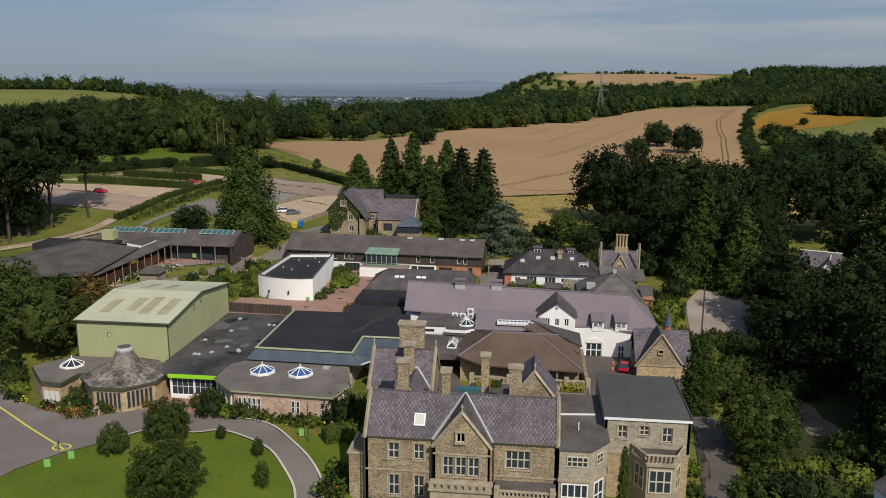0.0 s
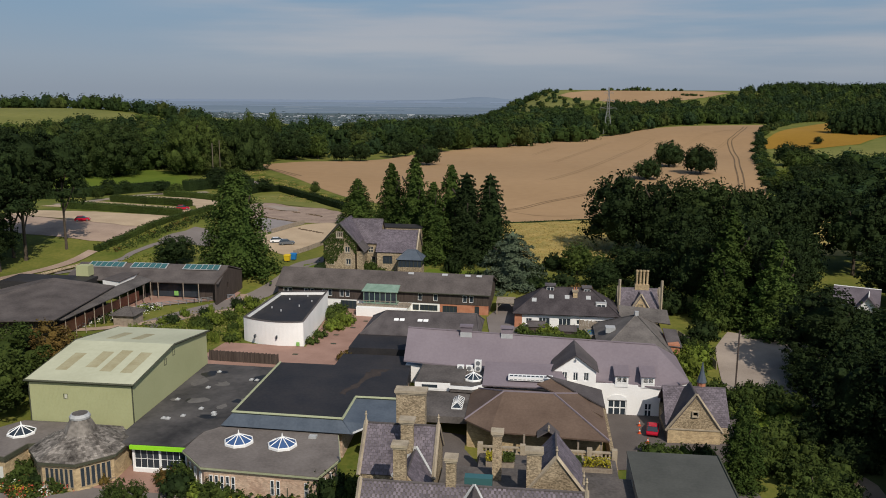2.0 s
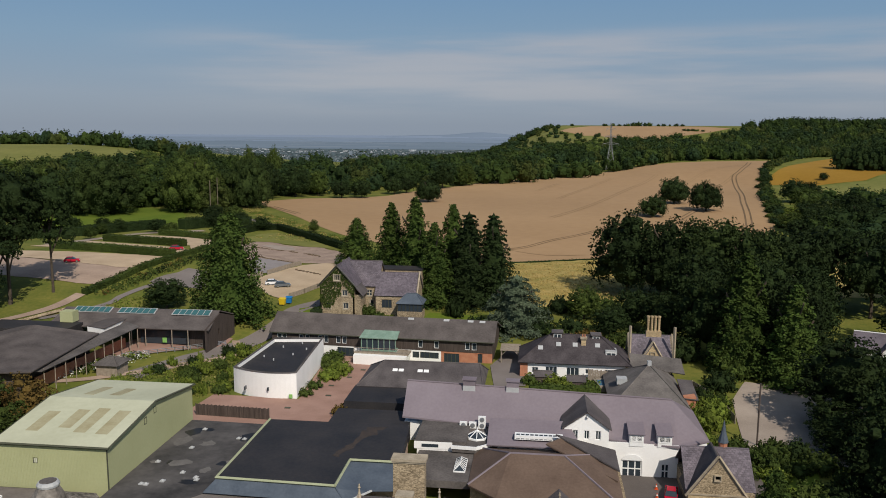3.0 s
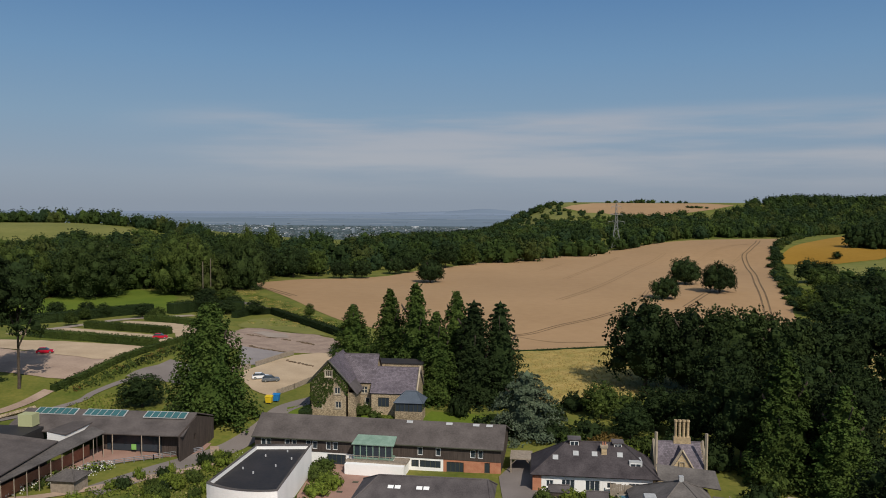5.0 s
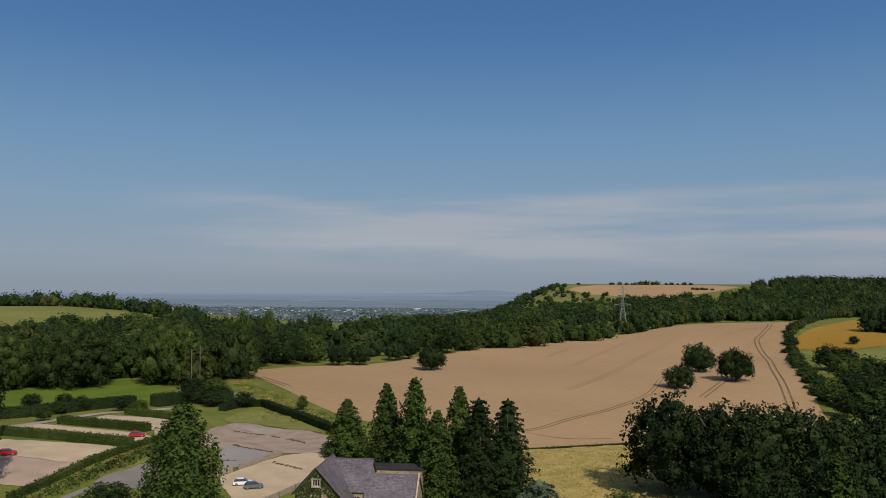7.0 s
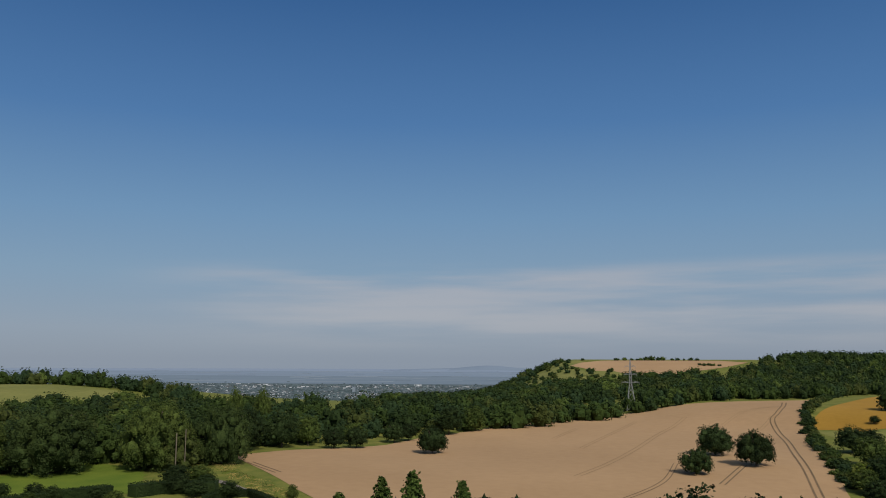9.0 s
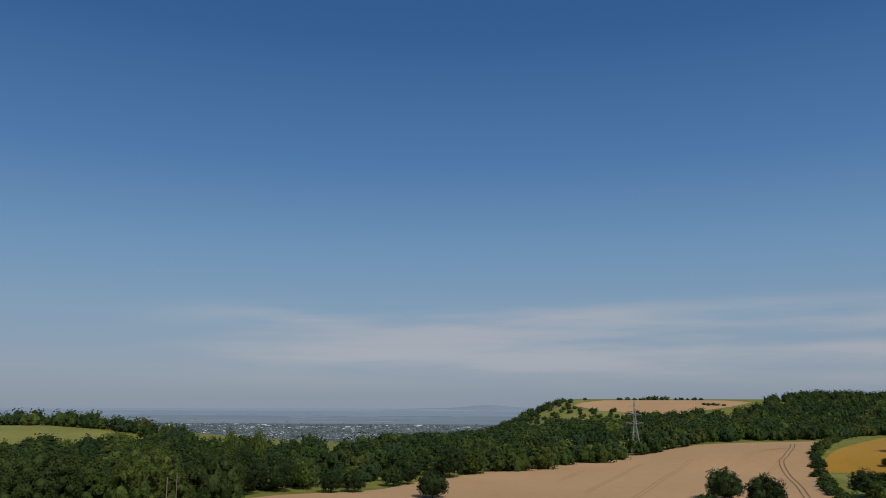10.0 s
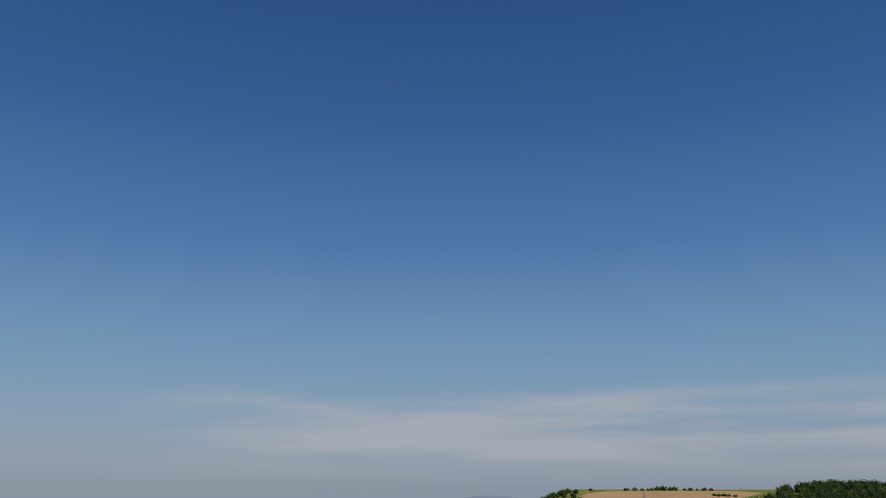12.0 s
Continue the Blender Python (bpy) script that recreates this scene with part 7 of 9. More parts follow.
for x, y, h, r, k in ((-21.7, 213, 5.8, 2.4, "dark"), (-41.6, 205.4, 3.0, 2.0, "leaf"), (-38.6, 204.8, 1.8, 1.6, "leaf"), (-36, 204.6, 1.4, 1.4, "bright"), (-14, 203, 3, 2.6, "leaf"), (-10, 200.5, 3.5, 3, "dark"), (2, 196, 3.5, 3, "leaf"), (7, 195, 4, 3, "rust"), (12, 193, 4, 2.6, "bright"), (0, 191, 3, 2.4, "leaf"),
                      (28, 148, 4.2, 3.4, "leaf"), (31, 146, 3.6, 2.8, "leaf"), (33, 142.5, 4.0, 2.6, "leaf"), (28, 141, 3.0, 2.4, "leaf"), (26.5, 160, 5.2, 3.4, "bright"), (24.5, 152, 3.2, 2.6, "bright"), (29, 170, 3, 2, "leaf"), (16, 124.5, 2.2, 2.4, "leaf"), (19.5, 123.8, 2.4, 2.2, "leaf"), (22.4, 123.6, 2.6, 1.8, "dark"),
                      (21.3, 97, 2, 1.5, "bright"), (20.8, 92, 1.8, 1.4, "leaf"), (30, 100, 3, 3, "leaf"), (27, 86, 5, 4.5, "leaf"), (31.5, 88, 5.5, 4.5, "dark"), (36, 90, 4, 4, "leaf"), (-41.4, 170, 2.8, 2.4, "bright"), (-42.6, 164, 2.0, 1.5, "leaf"), (-40.4, 174, 3.2, 2.6, "bright"), (-43.0, 159.4, 1.8, 1.5, "leaf"), (-42.4, 177, 2.6, 2.4, "leaf"), (-34, 150.5, 2.4, 1.9, "rust")):
    bush(x, y, h, r, k)


for x, y, h, r in ((-193, 361, 28, 16), (-159, 378, 29, 14.5), (-141, 398, 27, 12), (-218, 350, 25, 13)):
    tree(x, y, h, r, "spreading", group="paddock trees", z=ground(x, y) - 2.6)
for x, y, h, r, k in ((107, 392, 9, 5.5, "leaf"), (116, 386, 12, 7, "dark"), (124, 400, 11, 6.5, "dark"), (112, 408, 8, 5, "bright"), (130, 418, 11, 7, "dark"), (138, 400, 13, 7.5, "dark"), (104, 372, 9, 5, "dark"), (146, 432, 11, 7, "dark")):
    tree(x, y, h, r, k, group="field edge trees")


# ---- woods, hedges and rough planting ----
def inside(x, y, poly):
    c = False
    for (x0, y0), (x1, y1) in zip(poly, poly[1:] + poly[:1]):
        if (y0 > y) != (y1 > y) and x < (x1 - x0) * (y - y0) / (y1 - y0) + x0:
            c = not c
    return c


FAR = [broad_crown(200 + i, 160, 8, 0.080, 0.0, tall=1.7, jitter=0.4, seg=5, lobe=(0.36, 0.16), uneven=0.32, tufts=5) for i in range(6)]
MIDW = [broad_crown(230 + i, 364, 13, 0.065, 0.0, tall=1.8, jitter=0.4, seg=5, lobe=(0.31, 0.14), uneven=0.32, tufts=7) for i in range(6)]
SPARSE = [broad_crown(260 + i, 24, 4, 0.2, 0.0, tall=1.8, seg=5, lobe=(0.5, 0.2), tufts=3) for i in range(2)]


def wood(name, poly, spacing, h, r, label, seed, materials, holes=(), vary=0.35, templates=None):
    """A joined mass of tree crowns inside an outline."""
    rng = random.Random(seed)
    xs, ys = [p[0] for p in poly], [p[1] for p in poly]
    sets = {i: ([], [], 0) for i in range(len(materials))}
    y = min(ys)
    while y < max(ys):
        x = min(xs)
        while x < max(xs):
            px, py = x + (rng.random() - 0.5) * spacing * 0.9, y + (rng.random() - 0.5) * spacing * 0.9
            x += spacing
            if not inside(px, py, poly) or any(inside(px, py, hl) for hl in holes):
                continue
            big = rng.random()
            hh, rr = h * (1.08 - vary * big), r * (1.22 - 0.55 * (0.7 * big + 0.3 * rng.random()))
            pool = templates if templates and py < 640 else FAR
            v, f = rng.choice(pool if -0.80 * py - 15 < px < 0.47 * py + 25 else SPARSE)
            a = rng.random() * 6.28
            R = np.array([[math.cos(a) * rr, -math.sin(a) * rr, 0], [math.sin(a) * rr, math.cos(a) * rr, 0], [0, 0, hh]])
            w = v @ R.T + np.array([px, py, ground(px, py) - hh * 0.16])
            i = rng.choices(range(len(materials)), [3.0, 2.6, 1.4, 0.7, 1.6][:len(materials)])[0]
            V, F, off = sets[i]
            V.append(w)
            F.append((f, off))
            sets[i] = (V, F, off + len(w))
        y += spacing
    for i, (V, F, off) in sets.items():
        if not V:
            continue
        verts = np.concatenate(V)
        faces = [tuple(q + o for q in t) for f, o in F for t in f]
        me = mesh_of(name, verts, faces, materials[i])
        tagged(new(name, me), label, "trees", kind="stuff")


FARLEAF = mat("far_leaf", (0.016, 0.030, 0.0075), (0.041, 0.062, 0.0145), 0.15, 0.9, 0.8, 0.5, island=0.15, spec=0.06, fine_mix=0.45, dist=0.7)
FARDARK = mat("far_leaf_dark", (0.0105, 0.020, 0.0070), (0.026, 0.042, 0.0120), 0.15, 0.9, 0.8, 0.5, island=0.15, spec=0.06, fine_mix=0.45, dist=0.7)
FAROLIVE = mat("far_leaf_olive", (0.026, 0.036, 0.0095), (0.054, 0.066, 0.0165), 0.15, 0.9, 0.8, 0.5, island=0.15, spec=0.06, fine_mix=0.45, dist=0.7)
FARPALE = mat("far_leaf_pale", (0.036, 0.056, 0.012), (0.072, 0.098, 0.022), 0.15, 0.9, 0.8, 0.5, island=0.15, spec=0.06, fine_mix=0.45, dist=0.7)
FARCOOL = mat("far_leaf_cool", (0.012, 0.025, 0.0105), (0.030, 0.050, 0.0190), 0.15, 0.9, 0.8, 0.5, island=0.15, spec=0.06, fine_mix=0.45, dist=0.7)
WM = (FARDARK, FARLEAF, FAROLIVE, FARPALE, FARCOOL)
NEARW = [broad_crown(300 + i, 1100, 22, 0.046, 0.0, tall=2.2, jitter=0.4, seg=6, lobe=(0.27, 0.14), uneven=0.3, tufts=10) for i in range(5)]
HILL_FIELD = [(26, 1362), (46, 1400), (90, 1438), (140, 1446), (240, 1446), (302, 1404), (258, 1345), (215, 1302), (172, 1249), (114, 1226), (86, 1289), (61, 1291)]
HILL_PASTURE = [(-45, 1001), (-39, 1290), (-25, 1377), (14, 1440), (60, 1440), (46, 1400), (26, 1362), (37, 1297), (61, 1291), (86, 1289), (114, 1226), (96, 1187), (50, 1105), (8, 1107), (-24, 1017)]
LEFT_PASTURE = [(-480, 640), (-420, 668), (-366, 668), (-330, 664), (-318, 652), (-306, 612), (-325, 588), (-340, 560), (-328, 512), (-350, 494), (-400, 486), (-480, 480)]
drape("hill_field", HILL_FIELD, STUBBLE, 0.3, "harvested straw field on the far hill", "field")
drape("hill_pasture", HILL_PASTURE, PASTURE, 0.3, "pale rough pasture on the far hill", "field")
drape("left_pasture", LEFT_PASTURE, PASTURE, 0.25, "pale pasture on the grassy hill", "field")
HOLES = (HILL_FIELD, HILL_PASTURE)
wood("woodland", [(-260, 345), (-205, 352), (-190, 378), (-165, 380), (-146, 372), (-140, 405), (-150, 440), (-190, 470), (-280, 430)], 16, 24.5, 11.0, "broadleaved woodland behind the paddock", 3, (FARDARK, FARLEAF, FAROLIVE, FARDARK, FARCOOL), templates=NEARW, vary=0.4)
BELT = "belt of mixed woodland along the stubble field"
wood("woodland", [(-152, 434), (-136, 470), (-128, 505), (-100, 545), (-72, 566), (-48, 574), (-30, 584), (4, 620), (44, 674), (10, 760), (-80, 760), (-210, 660), (-290, 560), (-290, 430), (-190, 460)], 14.5, 19, 9.6, BELT, 5, WM, vary=0.6, templates=MIDW)
wood("woodland", [(44, 674), (64, 684), (120, 712), (190, 735), (218, 765), (285, 845), (330, 880), (430, 900), (640, 960), (640, 1000), (330, 920), (230, 860), (150, 800), (60, 760)], 11, 15, 7.5, "dense edge of the woodland above the stubble field", 16, WM, templates=MIDW)
wood("woodland", [(60, 765), (150, 805), (230, 865), (330, 925), (640, 1005), (640, 1420), (330, 1420), (250, 1240), (60, 960), (-20, 780)], 20, 16, 9.0, "woodland climbing the far hill", 6, WM, HOLES)
wood("woodland", [(-30, 780), (60, 950), (230, 1230), (210, 1250), (90, 1190), (28, 1400), (20, 1470), (-110, 1480), (-190, 1300), (-190, 960), (-110, 780)], 20, 13.5, 10, "woodland on the hill shoulder", 7, WM, HOLES)
wood("hilltop_trees", [(-40, 1380), (12, 1420), (4, 1450), (-50, 1420)], 11, 11, 7, "clump of trees on the hill shoulder", 17, WM)
wood("hilltop_trees", [(86, 1444), (140, 1450), (240, 1450), (240, 1458), (140, 1458), (86, 1452)], 7, 6, 4.5, "line of trees along the hill crest", 12, WM)
wood("hilltop_trees", [(150, 1446), (185, 1446), (185, 1458), (150, 1458)], 8, 10, 6, "clump of trees on the hill crest", 18, WM)
wood("hilltop_trees", [(215, 1360), (255, 1352), (258, 1360), (216, 1368)], 7, 5, 4.5, "hedge across the hill field", 19, WM)
wood("woodland", [(330, 1410), (400, 1520), (640, 1560), (900, 1400), (900, 1000), (640, 960), (640, 1400)], 22, 19, 13, "plantation on the shoulder of the hill", 13, (FARDARK, FARLEAF))
wood("pasture_trees", HILL_PASTURE, 24, 8, 5.5, "scattered trees on the hill pasture", 14, WM)
wood("hilltop_trees", [(-480, 670), (-420, 676), (-366, 676), (-325, 674), (-300, 660), (-285, 640), (-270, 620), (-262, 650), (-300, 692), (-420, 700), (-500, 690)], 9.5, 15, 7.5, "line of trees along the left hill crest", 15, WM, templates=MIDW, vary=0.5)
wood("woodland", [(-520, 445), (-430, 462), (-356, 484), (-326, 506), (-322, 556), (-306, 588), (-288, 606), (-270, 600), (-230, 570), (-240, 520), (-280, 440), (-240, 400), (-230, 330), (-320, 330), (-520, 400)], 15, 12.5, 9.5, "woodland at the foot of the left hill", 8, WM, templates=MIDW)
wood("woodland", [(160, 210), (118, 255), (110, 340), (116, 400), (132, 436), (142, 478), (190, 500), (250, 505), (330, 560), (420, 540), (420, 250), (260, 180)], 16.5, 13, 9.2, "rough woodland and scrub beyond the shelter belt", 9, WM, templates=MIDW)
wood("far_hedge_trees", [(104, 397), (115, 435), (132, 516), (150, 597), (158, 622), (181, 676), (224, 774), (219, 776), (175, 680), (152, 625), (144, 598), (126, 518), (109, 437), (99, 400)], 5.0, 5.6, 3.4, "overgrown hedge along the stubble field", 10, WM, templates=MIDW, vary=0.65)
wood("far_hedge_trees", [(205, 622), (212, 640), (250, 665), (280, 640), (245, 612)], 9, 21, 9, "dark clump of trees in the orange field", 11, (FARDARK,), templates=MIDW)
for x, y, h, r, k in ((-114.3, 476, 9.5, 5.6, "round"), (-104.3, 482.5, 10.5, 6, "round"), (-109, 500, 11, 6, "leaf"), (-90.6, 513, 10.5, 6, "round"), (-84.6, 523, 9.5, 5.4, "dark"), (-138, 466, 17, 8.5, "dark"), (-148, 446, 19, 9, "dark"), (-130, 484, 15, 6.5, "leaf"), (-66, 556, 17, 8, "dark"), (-52, 572, 15, 7, "leaf"), (-199, 560, 24, 4.6, "leaf"), (-181.5, 560, 25, 5.0, "leaf"), (134, 484, 13, 8, "dark"), (143, 486, 11, 7, "dark"), (126, 440, 12, 7, "leaf"), (182, 585, 5, 3.2, "dark"), (118, 408, 11, 7, "dark")):
    tree(x, y, h, r, k, group="hedgerow trees")


def hedge(name, pts, width, high, label, material=LEAF, density=22, size=0.22, group="hedges"):
    """A hedge: a solid dark core under a skin of small leaf clumps."""
    rng = np.random.default_rng(int(abs(pts[0][0]) * 7))
    V, F, off = [], [], 0
    for (x0, y0), (x1, y1) in zip(pts, pts[1:]):
        L = math.hypot(x1 - x0, y1 - y0)
        n = max(1, int(L / 3))
        dx, dy = (x1 - x0) / L, (y1 - y0) / L
        for k in range(n):
            a, b = k / n, (k + 1) / n
            q = []
            for t in (a, b):
                cx, cy = x0 + (x1 - x0) * t, y0 + (y1 - y0) * t
                z = ground(cx, cy)
                for s, hh in ((-1, -0.2), (-1, high * 0.88), (1, high * 0.88), (1, -0.2)):
                    q.append((cx - dy * s * width * 0.42, cy + dx * s * width * 0.42, z + hh))
            V.append(np.array(q))
            F += [(off, off + 1, off + 5, off + 4), (off + 1, off + 2, off + 6, off + 5), (off + 2, off + 3, off + 7, off + 6), (off, off + 3, off + 2, off + 1), (off + 4, off + 5, off + 6, off + 7)]
            off += 8
        m = int(L * density * (width + 2 * high) / 4)
        t, s = rng.random(m), rng.random(m) * (width + 2 * high)
        side = np.where(s < high, -1.0, np.where(s > high + width, 1.0, 0.0))
        lat = np.where(side == 0, (s - high) - width / 2, side * width / 2)
        hz = np.where(side == 0, high * 0.95, np.where(side < 0, s, s - high - width))
        px, py = x0 + (x1 - x0) * t - dy * lat, y0 + (y1 - y0) * t + dx * lat
        gz = np.array([ground(a, b) for a, b in zip(px, py)])
        p = np.stack([px, py, gz + hz + rng.normal(0, 0.08, m)], 1)
        nrm = np.stack([-dy * side, dx * side, np.where(side == 0, 1.0, 0.25)], 1)
        v, f = leaf_quads(p, nrm / np.linalg.norm(nrm, axis=1)[:, None], size, rng)
        V.append(v)
        F += (f + off).tolist()
        off += len(v)
    ob = new(name, mesh_of(name, np.concatenate(V), F, material))
    return tagged(ob, label, "hedge", group)


HG = "clipped dark green hedge between parking rows"
hedge("hedge", [(-150, 255.2), (-107.5, 246.4)], 2.8, 2.3, HG)
hedge("hedge", [(-144.5, 275.4), (-113, 266)], 2.8, 2.3, HG)
hedge("hedge", [(-137, 299.4), (-113, 289.6)], 2.6, 2.2, HG)
hedge("hedge", [(-186, 280), (-172, 280), (-163, 288), (-157.5, 300), (-153.5, 311), (-146.8, 322)], 4.6, 3.4, "tall field hedge beside the paddock", LEAF_D)
hedge("hedge", [(-138.4, 320), (-134, 329), (-125, 332.4), (-116, 333.4)], 5.0, 4.2, "tall field hedge beside the paddock", LEAF_D)
hedge("hedge", [(-113.5, 318), (-111.4, 328), (-104.4, 332.6), (-94, 322), (-83, 310), (-74.6, 300), (-68, 291.6), (-58, 281)], 2.8, 2.4, "field hedge along the yard", LEAF_D)
hedge("hedge", [(-112.4, 207), (-111.5, 210.5), (-110, 219.4), (-108.9, 231), (-106.4, 243), (-103.8, 254.6), (-104, 262)], 1.8, 1.5, "rough hedge along the car park edge", LEAF)
hedge("hedge", [(-26, 96.5), (-22.5, 99)], 2.0, 2.2, "green border shrubs by the pavilion", LEAF)
hedge("field_margin", [(-14, 290.2), (17, 302.2), (48, 311)], 0.8, 0.5, "grassy bank between meadow and stubble", LEAF_D, 12)


def planting(name, poly, spacing, size, label, mats, seed, hmax=1.6):
    """Rough mixed planting: low clumps of leaf blades."""
    rng = random.Random(seed)
    nrng = np.random.default_rng(seed)
    xs, ys = [p[0] for p in poly], [p[1] for p in poly]
    P = {i: [] for i in range(len(mats))}
    y = min(ys)
    while y < max(ys):
        x = min(xs)
        while x < max(xs):
            px, py = x + (rng.random() - 0.5) * spacing, y + (rng.random() - 0.5) * spacing
            x += spacing
            if not inside(px, py, poly):
                continue
            i = rng.choices(range(len(mats)), [5, 3, 1, 0.3][:len(mats)])[0]
            r, z, hh = spacing * (0.5 + 0.5 * rng.random()), ground(px, py), hmax * (0.4 + 0.6 * rng.random())
            d = nrng.normal(0, 1, (22 if "flowers" in mats[i].name else 30, 3))
            d[:, 2] = np.abs(d[:, 2])
            d /= np.linalg.norm(d, axis=1)[:, None]
            P[i].append((np.array([px, py, z]) + d * np.array([r, r, hh]), d))
        y += spacing
    for i, lst in P.items():
        if lst:
            p, d = np.concatenate([a for a, b in lst]), np.concatenate([b for a, b in lst])
            v, f = leaf_quads(p, d, size * (0.5 if "flowers" in mats[i].name else 1.0), nrng)
            tagged(new(name, mesh_of(name, v, f.tolist(), mats[i])), label, "planting", kind="stuff")


GOLDLEAF = mat("golden_leaf", (0.19, 0.17, 0.012), (0.36, 0.31, 0.03), 0.8, 4, 0.8, 0.3, island=0.35)
STRAWGREEN = mat("dry_green_weeds", (0.17, 0.17, 0.05), (0.25, 0.22, 0.08), 0.5, 3.0, 0.9, 0, island=0.3)
FLW = mat("white_flowers", (0.55, 0.55, 0.48), (0.7, 0.7, 0.62), 1, 5, 0.8, 0, island=0.2)
FLR = mat("red_flowers", (0.35, 0.05, 0.03), (0.45, 0.10, 0.06), 1, 5, 0.8, 0, island=0.3)
FLY = mat("yellow_flowers", (0.45, 0.36, 0.03), (0.55, 0.46, 0.06), 1, 5, 0.8, 0, island=0.3)
BANK = [(-66, 150), (-58, 158), (-60, 170), (-59, 185), (-62, 186), (-66, 176), (-78, 158), (-74, 150)]
planting("bank_planting", BANK, 1.9, 0.2, "rough weedy bank planting", (LEAF_Y, LEAF, STRAWGREEN, FLW), 31, 0.9)
brng = random.Random(77)
for k in range(150):
    x, y = brng.uniform(-78, -58), brng.uniform(150, 186)
    if inside(x, y, BANK) and k % 3:
        bush(x, y, brng.uniform(1.0, 2.8), brng.uniform(0.8, 1.8), brng.choice(("bright", "bright", "leaf", "dark")))
planting("flower_bed", [(-90, 158), (-84, 166), (-80, 172), (-77, 170), (-84, 158), (-88, 152)], 1.0, 0.25, "white flowering border by the veranda", (FLW, LEAF, LEAF_Y, FLR), 32, 1.3)
planting("flower_bed", [(-68.9, 101.5), (-69, 104.2), (-66, 105), (-60.5, 101.6), (-56.4, 102.5), (-59.7, 99.7), (-61.8, 98.4)], 0.8, 0.2, "mixed flower bed in front of the octagon lodge", (LEAF, FLR, LEAF_Y, FLW), 33, 1.3)
planting("flower_bed", [(-68.5, 101.6), (-62.5, 101.5), (-58.5, 100.2), (-61.8, 98.5)], 0.85, 0.2, "red and yellow summer flowers by the drive", (FLR, FLY, FLW), 43, 1.1)
planting("shrub_border", [(-48, 105), (-43.8, 102.5), (-38, 101.8), (-31.4, 100.6), (-26.8, 101.4), (-23, 103), (-24, 104), (-40, 103.4), (-46, 106.5)], 0.9, 0.24, "shrub border along the pavilion", (LEAF, LEAF_Y, LEAF_D, FLY), 34, 1.6)
planting("flower_bed", [(-37.5, 101.9), (-31, 100.8), (-30.5, 101.8), (-37, 102.6)], 0.7, 0.15, "golden flowers in the pavilion border", (FLY, LEAF_Y), 44, 1.5)
planting("shrub_border", [(-85, 116), (-78, 112), (-72.6, 103.6), (-75, 103.2), (-80, 109)], 1.0, 0.26, "shrub border beside the lodge", (LEAF, LEAF_D, FLY), 35, 1.9)
planting("shrub_border", [(-18.5, 82.5), (-8.5, 82), (-8.5, 83.4), (-18.5, 84)], 0.8, 0.2, "shrubs at the foot of the manor front", (LEAF, LEAF_D, LEAF_Y, FLR), 36, 1.9)
planting("shrub_border", [(-24, 84), (-20.5, 84), (-20, 92), (-23, 92)], 1.0, 0.26, "dense shrubs beside the manor", (LEAF, LEAF_D, LEAF_Y, FLR), 37, 2.2)
for x, y, h, r, k in ((-44, 103, 3.2, 2.2, "dark"), (-44.5, 105.8, 3.4, 2.4, "leaf"), (-46.6, 105.4, 2.4, 1.6, "rust"), (-41.4, 102.8, 2.2, 1.7, "bright"), (-39.1, 102.9, 3.2, 2.3, "leaf"), (-35.8, 102.6, 2.0, 1.4, "leaf"), (-30, 102.5, 2.2, 1.6, "dark"), (-28.3, 101.9, 1.8, 2.0, "bright"), (-25.4, 103, 5.0, 2.8, "dark"), (-23, 103.6, 4.6, 2.4, "leaf"),
                      (-22.3, 98.3, 3.2, 1.9, "bright"), (-64.8, 104, 3.0, 2.2, "leaf"), (-62, 103.2, 2.0, 1.6, "dark"), (-66.6, 103.6, 2.2, 1.8, "leaf"), (-59, 102, 2.6, 1.3, "leaf"), (-67.8, 102.4, 1.4, 1.2, "dark"), (-57.2, 102.4, 1.6, 0.9, "rust"), (-55.4, 105.4, 2.6, 1.2, "leaf"), (-54.2, 104, 1.8, 1.0, "rust"), (-78.6, 110.4, 3, 2.2, "leaf"), (-81.4, 113.6, 3.4, 2.6, "dark"), (-75.6, 106.6, 2.2, 1.7, "bright"),
                      (31.8, 145.6, 3.0, 2.2, "leaf"), (34.5, 148.6, 3.6, 2.6, "leaf"), (38, 149.6, 3.4, 2.5, "dark"), (32.4, 140.6, 2.2, 2.4, "bright"), (36, 143, 2.4, 2.4, "leaf"), (40, 144.6, 3.4, 2.8, "leaf"), (28.6, 164.5, 4.2, 3.0, "bright"), (30.6, 168.6, 3.0, 2.4, "leaf"), (27.4, 170.6, 3.0, 2.2, "dark"), (32, 176, 4.4, 3.0, "dark"), (36, 184, 5, 3.5, "leaf"), (-1, 168.6, 2.0, 1.8, "leaf"), (3, 169.4, 2.4, 1.8, "bright"), (7.6, 170.6, 2.2, 1.6, "leaf"), (0.6, 173.8, 2.4, 1.8, "bright"), (-3.6, 173, 2.2, 1.6, "leaf"),
                      (-45.6, 180, 2.6, 2.4, "leaf"), (-44, 184, 2.4, 2.4, "leaf"), (-1, 200, 4.4, 3.2, "dark"), (5, 202.6, 5, 3.6, "dark"), (16, 198, 5, 3.6, "leaf"), (22, 199, 5.6, 4, "dark"), (17, 191, 3.4, 2.6, "bright"), (9, 198.6, 3.2, 3, "rust"), (28, 194, 6, 4.2, "dark"), (-16, 207, 3, 2.4, "dark"), (-2, 213, 4.5, 3.5, "dark"), (4, 224, 5, 4, "dark"), (14, 224, 6, 4.5, "leaf")):
    bush(x, y, h, r, k)
